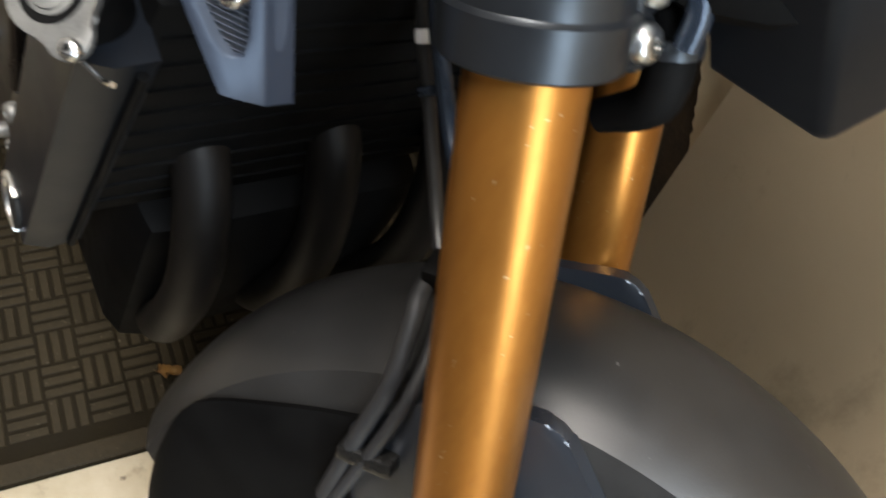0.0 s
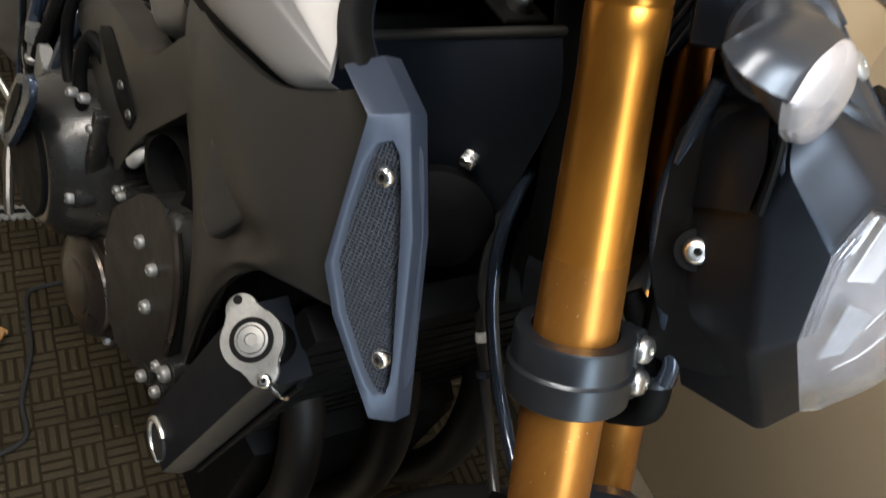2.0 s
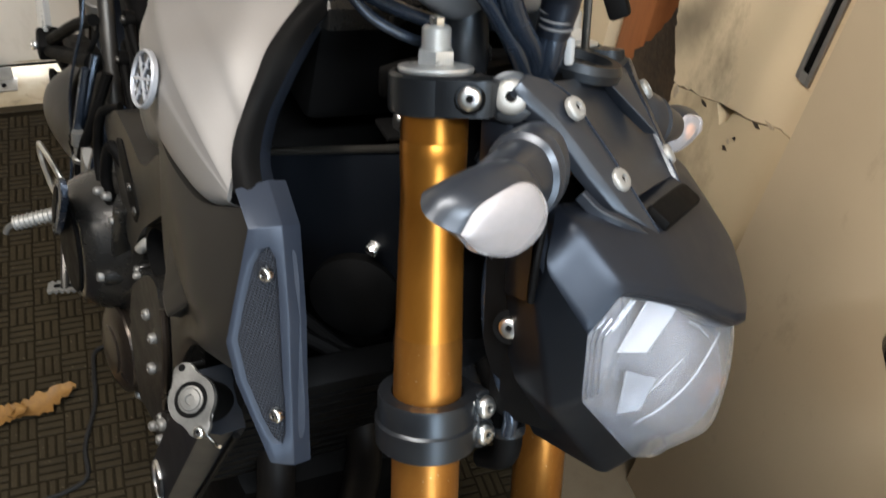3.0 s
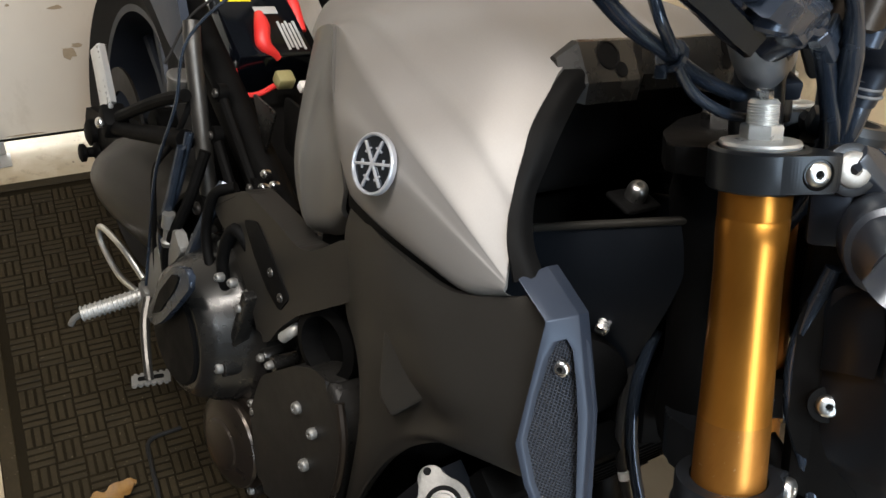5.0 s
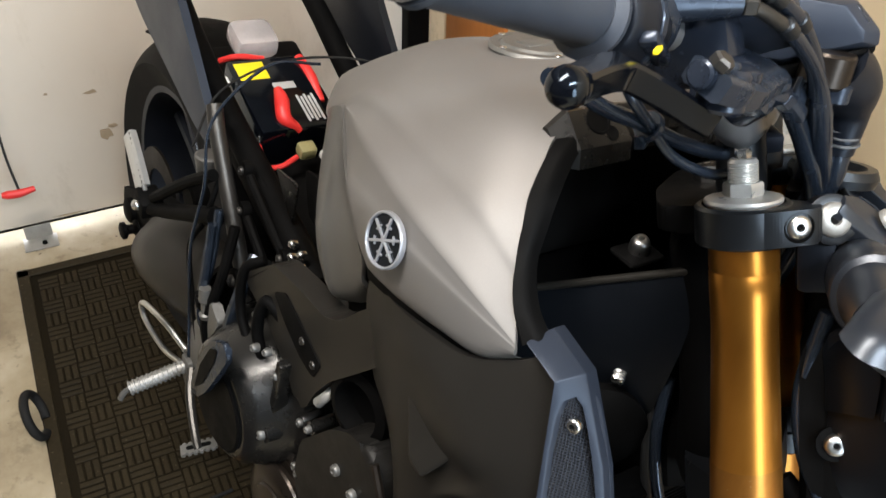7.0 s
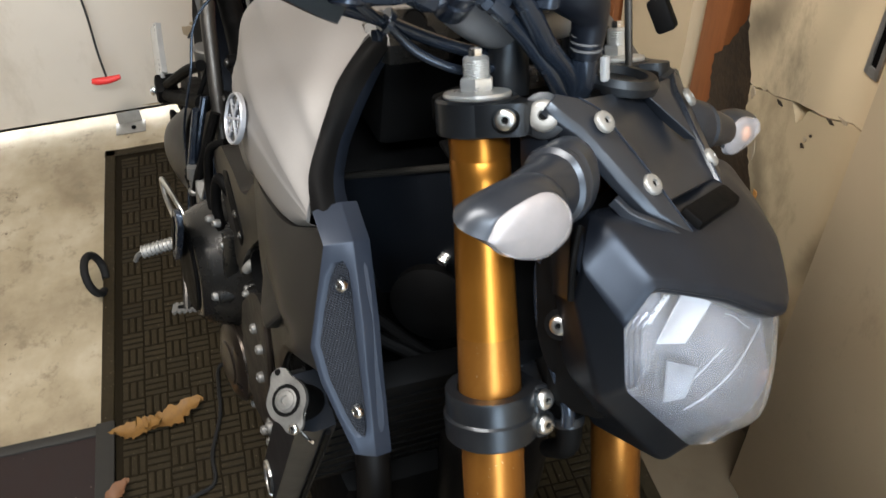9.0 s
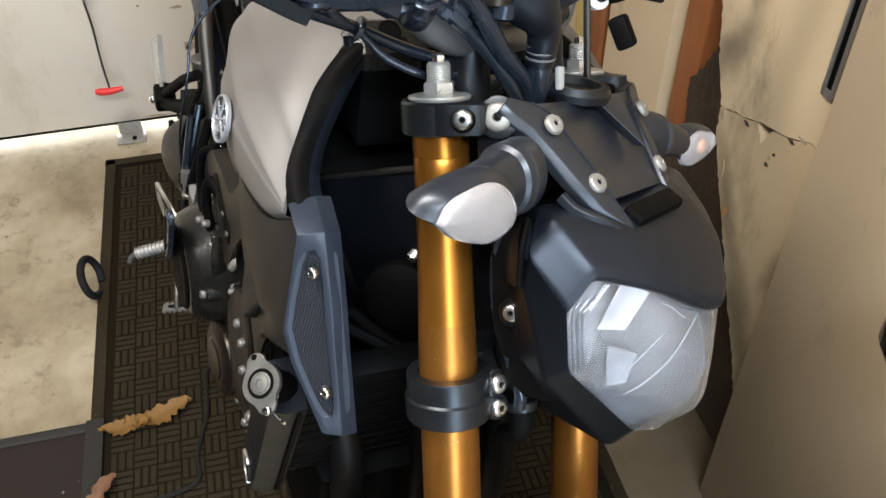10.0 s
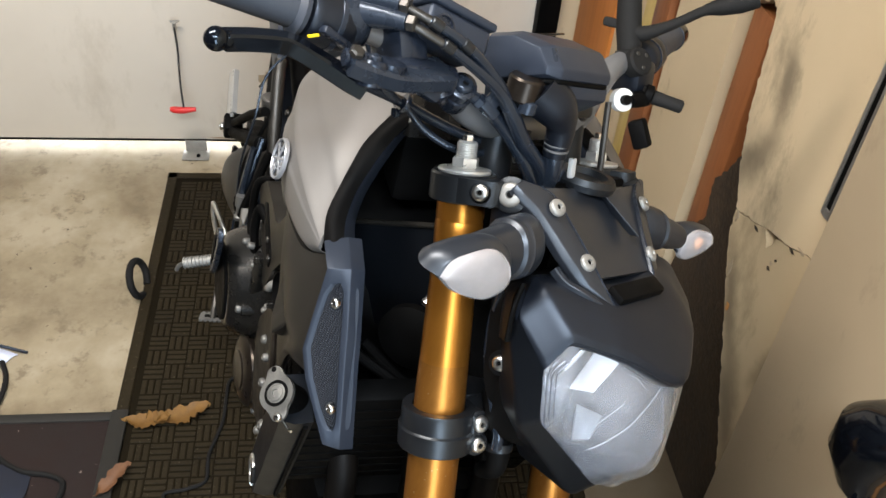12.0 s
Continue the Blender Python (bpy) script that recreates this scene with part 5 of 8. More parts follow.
    if sgn > 0:
        adds("bulb", lathe(B_(), [(0.004, 0.0), (0.007, 0.003), (0.0075, 0.009), (0.004, 0.012)], aim(flip(mid_rim - nrm * 0.006), (0.94, -0.22, -0.215)), 14), ORANGE, ind, "amber bulb")

# -- handlebar and controls (steering axes) --
hb_ = adds("handlebar", tube(B_(), [(-0.095, -0.445, 0.192), (-0.080, -0.39, 0.180), (-0.050, -0.29, 0.158), (-0.02, -0.19, 0.138), (-0.008, -0.11, 0.085), (-0.006, -0.06, 0.072), (-0.006, 0.06, 0.076), (-0.014, 0.11, 0.108), (-0.024, 0.17, 0.139), (-0.05, 0.29, 0.158), (-0.095, 0.445, 0.192)], [0.0111, 0.0111, 0.0115, 0.0135, 0.0160, 0.0160, 0.0160, 0.0160, 0.0135, 0.0115, 0.0111], 16), SATIN_BAR, label="satin grey tapered handlebar")


def bar_at(y):
    t = (y - 0.29) / (0.445 - 0.29)
    return Vector((-0.050 - 0.045 * t, 0, 0.158 + 0.034 * t))


for sgn in (-1, 1):
    def bp(y):
        v = bar_at(y)
        return (v.x, sgn * y, v.z)
    grip = adds("grip", tube(B_(), [bp(0.285), bp(0.289), bp(0.293), bp(0.300), bp(0.395), bp(0.402), bp(0.405)], [0.0225, 0.0235, 0.0185, 0.0172, 0.0172, 0.0195, 0.0185], 24, 4), GRIP, hb_, "blue-black rubber grip")
    adds("bar_end", tube(B_(), [bp(0.404), bp(0.41), bp(0.432), bp(0.440), bp(0.442)], [0.0165, 0.0178, 0.0178, 0.0160, 0.012], 24, 3), GLOSS, hb_, "polished black bar-end weight")
    adds("switch_housing", tube(B_(), [bp(0.283), bp(0.28), bp(0.258), bp(0.245), bp(0.238)], [0.02, 0.0245, 0.0245, 0.022, 0.016], 24, 4), BLACK, hb_)
    adds("housing_band", tube(B_(), [bp(0.2605), bp(0.2600), bp(0.2560), bp(0.2555)], [0.0245, 0.0256, 0.0256, 0.0245], 24, 2), CASTBLUE, hb_)
adds("kill_switch", rbox(B_(), (0.012, 0.02, 0.008), Matrix.Translation((-0.05, -0.262, 0.183)), 0.002), RED, hb_, "red kill switch")
# throttle housing with two cable nozzles
adds("throttle_housing", tube(B_(), [(-0.046, -0.2560, 0.1540), (-0.042, -0.250, 0.1545), (-0.036, -0.236, 0.1535), (-0.033, -0.229, 0.153)], [0.0235, 0.0265, 0.0255, 0.0205], 24, 3), CASTBLUE, hb_, "blue-grey cast throttle cable housing")
for a, b, c in (((-0.030, -0.246, 0.160), (-0.010, -0.236, 0.1585), (0.014, -0.2255, 0.1555)), ((-0.034, -0.243, 0.171), (-0.014, -0.234, 0.1715), (0.006, -0.226, 0.1690))):
    noz = adds("cable_nozzle", tube(B_(), [a, b, c], [0.0125, 0.0105, 0.0068], 16), CASTBLUE, hb_)
    d = (Vector(c) - Vector(b)).normalized()
    adds("nozzle_nut", lathe(B_(), [(0.0058, 0.0), (0.0072, 0.0012), (0.0072, 0.007), (0.0058, 0.0082)], aim(c, d), 6), STEEL, noz)
adds("cable_pipe", tube(B_(), [(0.014, -0.2255, 0.1555), (0.024, -0.2150, 0.1495), (0.035, -0.1948, 0.1391)], 0.0040, 12), STEEL, hb_, "thin bent steel cable pipe")
adds("cable_pipe", tube(B_(), [(0.006, -0.226, 0.1690), (0.020, -0.2165, 0.1625), (0.030, -0.2059, 0.1560)], 0.0040, 12), STEEL, hb_, "thin bent steel cable pipe")
adds("throttle_cable", tube(B_(), [(0.033, -0.1985, 0.1412), (0.035, -0.1948, 0.1391), (0.043, -0.1606, 0.1207), (0.0460, -0.1335, 0.1050), (0.0465, -0.112, 0.084), (0.0455, -0.090, 0.061), (0.043, -0.0517, 0.0289), (0.032, -0.036, -0.02)], [0.0044, 0.0044, 0.0046, 0.0056, 0.0080, 0.0080, 0.0080, 0.0075], 14), HOSE)
adds("throttle_cable", tube(B_(), [(0.028, -0.2090, 0.1578), (0.030, -0.2059, 0.1560), (0.040, -0.1755, 0.1407), (0.0455, -0.1385, 0.1146), (0.043, -0.110, 0.088), (0.040, -0.080, 0.060), (0.037, -0.040, 0.022), (0.028, -0.028, -0.02)], [0.0044, 0.0044, 0.0046, 0.0050, 0.0056, 0.0060, 0.0060, 0.006], 14), HOSE)
for p, d in (((0.0345, -0.1955, 0.1396), (0.22, 0.80, -0.45)), ((0.0295, -0.2068, 0.1564), (0.28, 0.78, -0.40)), ((0.0395, -0.1775, 0.1416), (0.16, 0.82, -0.55))):
    adds("cable_sleeve", lathe(B_(), [(0.0042, -0.006), (0.0053, -0.005), (0.0053, 0.005), (0.0042, 0.006)], aim(p, d), 14), CLAMP, hb_)
# front brake master cylinder, reservoir and lever
mc = adds("master_cylinder", tube(B_(), [(0.000, -0.232, 0.112), (0.006, -0.212, 0.1135), (0.010, -0.185, 0.1125), (0.016, -0.168, 0.110)], [0.0135, 0.0155, 0.0150, 0.0140], 18), SLATE_DARK, label="grey front brake master cylinder")
adds("lever_perch", bar_plate([(0.004, -0.276, 0.121), (0.010, -0.258, 0.1165), (0.013, -0.232, 0.1130), (0.016, -0.200, 0.1150), (0.018, -0.180, 0.1170)], (0.0130, 0.0165), 0.0075, (0.55, -0.1, 0.83)), CASTBLUE, mc, "blue-grey cast lever perch")
adds("perch_foot", rbox(B_(), (0.016, 0.030, 0.020), Matrix.Translation((0.014, -0.196, 0.1060)) @ pose(0, 0, 0, -24, 0, -14), 0.004), CASTBLUE, mc)
adds("perch_pin", lathe(B_(), [(0.0070, 0.0), (0.0085, 0.002), (0.0085, 0.012), (0.006, 0.014)], aim((0.014, -0.183, 0.1065), (0.35, 0.25, -0.8)), 16), SLATE_DARK, mc)
adds("clamp_block", rbox(B_(), (0.050, 0.030, 0.048), Matrix.Translation((-0.014, -0.205, 0.136)) @ pose(0, 0, 0, 12, 0, -10), 0.007), SLATE_DARK, mc)
RS = Matrix.Translation((0.008, -0.1725, 0.1480)) @ pose(0, 0, 0, -18, -10, -13)
adds("reservoir", rbox(B_(), (0.046, 0.066, 0.030), RS, 0.005, 3), SLATE, mc, "blue-black fluid reservoir")
lid = adds("reservoir_lid", rbox(B_(), (0.051, 0.071, 0.0075), RS @ Matrix.Translation((0, 0, 0.0185)), 0.0028, 3), SLATE, mc)
adds("lid_ridge", rbox(B_(), (0.036, 0.056, 0.003), RS @ Matrix.Translation((0, 0, 0.0232)), 0.0012), SLATE, lid)
adds("sight_glass", lathe(B_(), [(0.0105, 0.0), (0.0105, 0.0030), (0.0088, 0.0036), (0.0080, 0.0016), (0.002, 0.0016)], RS @ aim((0.0225, -0.018, -0.002), (1, 0, 0)), 26), SLATE_DARK, mc)
for y_ in (-0.026, 0.026):
    socket_bolt(RS @ Vector((0.016, y_, 0.0222)), RS.to_3x3() @ Vector((0, 0, 1)), 0.0036, 0.002, True, lid, STEEL)
BJ = Vector((0.75, -0.46, 0.46)).normalized()
BJP = Vector((0.0215, -0.1570, 0.1065))
adds("cylinder_end", lathe(B_(), [(0.0130, -0.030), (0.0140, -0.028), (0.0140, -0.010), (0.0125, -0.008), (0.0125, -0.004)], aim(BJP, BJ), 24), SLATE_DARK, mc)
adds("banjo", lathe(B_(), [(0.0110, -0.005), (0.0128, -0.004), (0.0128, 0.0035), (0.0110, 0.0045)], aim(BJP, BJ), 24), SLATE_DARK, mc)
socket_bolt(BJP + BJ * 0.004, BJ, 0.0088, 0.0065, True, mc, CASTBLUE)
adds("banjo_pipe", tube(B_(), [BJP + Vector((0.002, 0.008, -0.006)), (0.0275, -0.140, 0.0965), (0.0300, -0.1330, 0.0915)], 0.0055, 12), CASTBLUE, mc)
adds("pipe_nut", lathe(B_(), [(0.0062, -0.004), (0.0072, -0.003), (0.0072, 0.003), (0.0062, 0.004)], aim((0.0278, -0.1395, 0.0962), (0.35, 0.7, -0.62)), 6), SLATE_DARK, mc)
adds("brake_hose", tube(B_(), [(0.0300, -0.1330, 0.0915), (0.0325, -0.118, 0.0805), (0.0360, -0.0945, 0.0607), (0.0400, -0.0679, 0.0287), (0.037, -0.051, -0.004), (0.012, -0.042, -0.05)], 0.0064, 14), HOSE)
adds("hose_block", rbox(B_(), (0.0130, 0.0110, 0.0230), aim((0.0307, -0.1306, 0.0901), (0.3, 0.7, -0.62)), 0.0028), CASTBLUE, mc)
adds("block_tab", rbox(B_(), (0.004, 0.016, 0.014), aim((0.0360, -0.1290, 0.0985), (0.3, 0.7, -0.62)), 0.001), CASTBLUE, mc)
LV = [(-0.0345, -0.3660, 0.1283), (-0.0325, -0.3400, 0.1300), (-0.0303, -0.3180, 0.1300), (-0.0270, -0.3060, 0.1275), (-0.0170, -0.2850, 0.1170), (-0.0075, -0.2650, 0.1055), (-0.0018, -0.2530, 0.0995)]
lv = adds("brake_lever", bar_plate(LV, (0.0070, 0.0094), 0.0074, (0.45, -0.1, 0.88)), GLOSS, label="polished black flat-sided brake lever with a ball end")
bm = B_()
bmesh.ops.create_uvsphere(bm, u_segments=28, v_segments=18, radius=0.0094, matrix=Matrix.Translation((-0.0353, -0.3726, 0.1283)))
adds("lever_ball", bm, GLOSS, lv)
adds("lever_neck", lathe(B_(), [(0.0078, -0.003), (0.0085, 0.0), (0.0078, 0.003)], aim((-0.0348, -0.3650, 0.1285), (0.1, 1, 0.05)), 18), GLOSS, lv)
adds("lever_pivot", lathe(B_(), [(0.0110, -0.012), (0.0128, -0.010), (0.0128, 0.008), (0.0105, 0.0105)], aim((0.009, -0.256, 0.1145), (0.25, 0.0, 1)), 24), SLATE_DARK, lv)
socket_bolt((0.0115, -0.256, 0.1245), (0.25, 0.0, 1), 0.0062, 0.004, True, lv, CASTBLUE)
adds("pivot_boss", lathe(B_(), [(0.0120, -0.004), (0.0132, -0.002), (0.0132, 0.003), (0.0085, 0.005)], aim((0.013, -0.2395, 0.1205), (0.3, 0.0, 1)), 26), SLATE_DARK, lv)
bm = B_()
prof = []
for k in range(6):
    prof += [(0.0062, 0.0036 * k), (0.0076, 0.0036 * k + 0.0009), (0.0076, 0.0036 * k + 0.0027)]
adds("lever_adjuster", lathe(bm, prof, aim((0.001, -0.280, 0.1240), (0.35, 0.9, -0.1)), 14), SLATE_DARK, lv)
adds("adjuster_nut", lathe(B_(), [(0.0045, 0.0), (0.0062, 0.0015), (0.0062, 0.006), (0.0045, 0.0075)], aim((0.0085, -0.2745, 0.1262), (0.7, -0.2, 0.6)), 6), STEEL, lv, "small grey steel nut")
adds("spring_pin", tube(B_(), [(0.012, -0.2625, 0.1135), (0.016, -0.2550, 0.1128), (0.017, -0.2480, 0.1150)], 0.0034, 10), CHROME, lv, "bright zinc pin")
adds("lever_tag", rbox(B_(), (0.003, 0.010, 0.0022), Matrix.Translation((-0.0140, -0.2990, 0.1375)) @ pose(0, 0, 0, 10, 0, 0), 0.0005), YELLOW, lv)
adds("switch_arm", rbox(B_(), (0.010, 0.034, 0.007), Matrix.Translation((-0.022, -0.268, 0.137)) @ pose(0, 0, 0, -24, 0, 0), 0.002), SLATE_DARK, lv)
# wiring below the bar
for pts, r in (([(-0.0650, -0.3050, 0.1282), (-0.0775, -0.2500, 0.1235), (-0.0680, -0.2010, 0.1020), (-0.0560, -0.1560, 0.0865), (-0.0410, -0.1180, 0.0690), (-0.0228, -0.0863, 0.0560), (-0.010, -0.060, 0.0530), (0.002, -0.045, 0.056)], 0.0052), ([(-0.0680, -0.1960, 0.1500), (-0.0611, -0.1900, 0.1256), (-0.0545, -0.1870, 0.1060), (-0.0500, -0.1650, 0.0880), (-0.0510, -0.1500, 0.0815), (-0.0420, -0.1300, 0.0600), (-0.0239, -0.1089, 0.0454), (-0.012, -0.088, 0.0420), (-0.01, -0.05, 0.045)], 0.0038)):
    adds("wiring_loom", tube(B_(), pts, r, 12), HOSE)
adds("cable_tie", lathe(B_(), [(0.0096, -0.0028), (0.0106, -0.002), (0.0106, 0.002), (0.0096, 0.0028)], aim((-0.0530, -0.1500, 0.0838), (0.35, 0.75, -0.5)), 18), HOSE)
adds("tie_head", rbox(B_(), (0.007, 0.006, 0.009), Matrix.Translation((-0.058, -0.156, 0.0745)), 0.0012), HOSE)
adds("loom_connector", rbox(B_(), (0.016, 0.022, 0.014), Matrix.Translation((0.008, -0.040, 0.058)) @ pose(0, 0, 0, 20, 0, 30), 0.003), SLATE)
adds("loom_connector", rbox(B_(), (0.020, 0.026, 0.016), Matrix.Translation((0.034, -0.012, 0.030)) @ pose(0, 0, 0, 10, 20, 10), 0.003), SLATE)
adds("bar_riser", lathe(B_(), [(0.017, 0.02), (0.018, 0.03), (0.017, 0.075), (0.02, 0.08)], Matrix.Translation((-0.008, -0.062, 0)), 20), CLAMP)
adds("bar_riser", lathe(B_(), [(0.017, 0.02), (0.018, 0.03), (0.017, 0.075), (0.02, 0.08)], Matrix.Translation((-0.008, 0.062, 0)), 20), CLAMP)
adds("bar_clamp", rbox(B_(), (0.036, 0.16, 0.018), Matrix.Translation((-0.006, 0, 0.088)), 0.006), CLAMP)
# instrument cluster, set to the right
CL = [(-0.016, 0.118), (-0.006, 0.1560), (0.030, 0.1600), (0.0665, 0.1500), (0.0800, 0.1300), (0.0790, 0.1210), (0.020, 0.112)]


def wedge(profile, y0, y1, chamfer):
    """A moulded case: the profile in x and z drawn along y, its ends drawn in."""
    cx, cz = sum(x for x, z in profile) / len(profile), sum(z for x, z in profile) / len(profile)
    rings = []
    for y, f_ in ((y0, 0.80), (y0 + chamfer, 1.0), (y1 - chamfer, 1.0), (y1, 0.80)):
        rings.append([Vector((cx + (x - cx) * f_, y, cz + (z - cz) * f_ - 0.03 * (y + 0.062))) for x, z in profile])
    bm = loft(B_(), rings)
    bmesh.ops.recalc_face_normals(bm, faces=list(bm.faces))
    bmesh.ops.bevel(bm, geom=[e for e in bm.edges if e.calc_face_angle(0) > 0.3], offset=0.0018, segments=2, affect="EDGES", profile=0.5, clamp_overlap=True)
    return bm


clu = adds("instrument_case", wedge(CL, -0.104, 0.004, 0.014), SLATE, label="small black instrument cluster set to one side", sharp=24)
adds("lower_case", wedge([(-0.012, 0.088), (-0.012, 0.1145), (0.020, 0.1085), (0.0745, 0.1175), (0.0740, 0.1050), (0.030, 0.084)], -0.094, 0.006, 0.010), SLATE, clu, sharp=24)
adds("case_seam", wedge([(-0.014, 0.1115), (-0.014, 0.1205), (0.020, 0.1125), (0.0772, 0.1215), (0.0772, 0.1170), (0.030, 0.1020)], -0.100, 0.002, 0.012), DEEP, clu, sharp=24)
adds("screen", rbox(B_(), (0.030, 0.070, 0.002), Matrix.Translation((0.010, -0.050, 0.1588)) @ pose(0, 0, 0, 5, -6, 0), 0.0006), GLOSS, clu)
adds("corner_stud", rbox(B_(), (0.010, 0.007, 0.016), Matrix.Translation((0.0670, -0.0910, 0.1400)) @ pose(0, 0, 0, 0, -30, -20), 0.002), CASTBLUE, clu)
adds("mount_can", lathe(B_(), [(0.0150, -0.012), (0.0165, -0.010), (0.0165, 0.008), (0.0150, 0.010)], aim((0.050, -0.104, 0.112), (0.30, -0.10, 1)), 28), BRONZE, clu, "dull bronze rubber-mounted can")
adds("mount_foot", lathe(B_(), [(0.006, -0.010), (0.0095, -0.008), (0.0095, 0.002), (0.006, 0.004)], aim((0.056, -0.104, 0.098), (0.30, -0.10, 1)), 18), CASTBLUE, clu)
adds("connector_boot", tube(B_(), [(0.052, -0.088, 0.112), (0.062, -0.07, 0.096), (0.062, -0.056, 0.078), (0.054, -0.05, 0.05)], [0.024, 0.021, 0.014, 0.012], 16), BLACK, clu)
for k in range(3):
    adds("tape_band", lathe(B_(), [(0.0122, -0.0009), (0.0126, 0.0), (0.0122, 0.0009)], aim((0.0575, -0.053, 0.066 - 0.005 * k), (-0.2, 0.15, -1)), 20), TAPE, clu, "thin grey tape band")
adds("wiring_loom", tube(B_(), [(0.056, -0.052, 0.06), (0.048, -0.045, 0.03), (0.03, -0.04, 0.0), (0.0, -0.035, -0.05)], 0.011, 12), HOSE)
adds("cable_guide", tube(B_(), [(0.029, 0.080, 0.008), (0.0295, 0.0775, 0.05), (0.030, 0.075, 0.10)], 0.0036, 10), STEEL)
adds("cable_guide", rbox(B_(), (0.006, 0.008, 0.020), Matrix.Translation((0.054, -0.016, 0.036)), 0.0018), LABEL)
adds("side_block", tube(B_(), [(0.02, -0.062, -0.20), (0.036, -0.066, -0.225), (0.046, -0.068, -0.25), (0.044, -0.068, -0.275), (0.02, -0.06, -0.29)], [0.008, 0.011, 0.012, 0.011, 0.008], 14), DEEP)
adds("loom_clip", lathe(B_(), [(0.0142, -0.004), (0.0148, 0.0), (0.0142, 0.004)], aim((0.0455, -0.068, -0.25), (0.1, -0.05, -1)), 20), CLAMP)
adds("wiring_loom", tube(B_(), [(0.052, -0.092, -0.055), (0.0352, -0.088, -0.1125), (0.0360, -0.088, -0.1612), (0.0480, -0.088, -0.1986), (0.0560, -0.086, -0.2274), (0.054, -0.084, -0.245)], 0.0058, 12), HOSE)
# clutch side: perch, lever, mirror
adds("clutch_perch", rbox(B_(), (0.045, 0.04, 0.04), Matrix.Translation((-0.022, 0.205, 0.128)), 0.008), BLACK, label="black clutch lever perch")
adds("clutch_lever", tube(B_(), [(0.000, 0.196, 0.110), (0.006, 0.203, 0.1075), (0.022, 0.214, 0.1030), (0.037, 0.2245, 0.0988), (0.040, 0.2265, 0.0980)], [0.0095, 0.0090, 0.0080, 0.0080, 0.0055], 14), RUBBER)
adds("lever_collar", lathe(B_(), [(0.0095, -0.006), (0.0125, -0.004), (0.0125, 0.004), (0.0095, 0.006)], aim((0.006, 0.2010, 0.108), (0.7, 0.45, -0.2)), 18), DEEP)
adds("switch_plug", rbox(B_(), (0.020, 0.018, 0.034), Matrix.Translation((0.020, 0.1700, 0.0640)) @ pose(0, 0, 0, 8, -20, 10), 0.004), DEEP)
adds("adjuster_wheel", lathe(B_(), [(0.010, -0.006), (0.0135, -0.005), (0.0135, 0.005), (0.010, 0.006)], aim((-0.008, 0.166, 0.100), (0.9, -0.5, 0.1)), 24), WHITE, label="white cable adjuster wheel")
adds("adjuster_nut", lathe(B_(), [(0.006, 0.0), (0.006, 0.012)], aim((-0.006, 0.165, 0.100), (0.9, -0.5, 0.1)), 8), DEEP)
adds("adjuster_barrel", tube(B_(), [(0.000, 0.172, 0.099), (0.002, 0.188, 0.102), (0.004, 0.200, 0.104)], [0.0075, 0.0095, 0.0095], 12), DEEP)
mir = adds("mirror_stem", tube(B_(), [(-0.0215, 0.195, 0.142), (-0.0245, 0.195, 0.160), (-0.0300, 0.195, 0.188), (-0.0345, 0.195, 0.225)], [0.0125, 0.0148, 0.0150, 0.0140], 20, 3), RUBBER, label="black ball-jointed mirror stem with a thin arm")
adds("clamp_wing", rbox(B_(), (0.026, 0.010, 0.011), Matrix.Translation((-0.046, 0.188, 0.187)) @ pose(0, 0, 0, 0, 8, 24), 0.003), RUBBER, mir)
adds("mirror_arm", tube(B_(), [(-0.020, 0.196, 0.178), (-0.0107, 0.200, 0.1779), (0.0050, 0.210, 0.1855), (0.0201, 0.220, 0.1945), (0.0396, 0.240, 0.2103), (0.0560, 0.250, 0.2170), (0.0735, 0.260, 0.2235), (0.0900, 0.270, 0.2300)], [0.0100, 0.0092, 0.0068, 0.0058, 0.0060, 0.0105, 0.0125, 0.0110], 16), RUBBER, mir)
adds("stem_collar", lathe(B_(), [(0.0130, -0.006), (0.0168, -0.004), (0.0168, 0.004), (0.0130, 0.006)], aim((-0.0235, 0.195, 0.152), (-0.12, 0, 1)), 24), RUBBER, mir)
adds("mirror_perch", lathe(B_(), [(0.0120, -0.016), (0.0175, -0.010), (0.0175, 0.004), (0.0150, 0.0065), (0.004, 0.0075)], aim((-0.0071, 0.190, 0.1450), (1, -0.25, 0.45)), 26), RUBBER, mir)
for a_ in (0.7, 2.3, 4.6):
    socket_bolt(aim((-0.0071, 0.190, 0.1450), (1, -0.25, 0.45)) @ Vector((0.0095 * math.cos(a_), 0.0095 * math.sin(a_), 0.0065)), (1, -0.25, 0.45), 0.0026, 0.002, True, mir, STEEL)

# -- tank and bodywork (bike axes) --
RIDGE = [(-0.3315, -0.1580, 0.9000), (-0.2881, -0.1765, 0.9150), (-0.2276, -0.1965, 0.9225), (-0.1335, -0.2080, 0.9145), (-0.0556, -0.2035, 0.8987), (0.0055, -0.1905, 0.8755)]
UPPER = [(-0.385, -0.139, 0.852), (-0.328, -0.153, 0.906), (-0.252, -0.168, 0.948), (-0.168, -0.172, 0.953), (-0.092, -0.170, 0.9475), (-0.038, -0.1665, 0.9260)]
LOWER = [(-0.232, -0.2020, 0.858), (-0.212, -0.2095, 0.870), (-0.168, -0.2150, 0.880), (-0.108, -0.2155, 0.882), (-0.043, -0.2060, 0.878), (0.008, -0.1915, 0.8715)]


def between(a, b, t):
    return [tuple(p + (q - p) * t for p, q in zip(u, v)) for u, v in zip(a, b)]


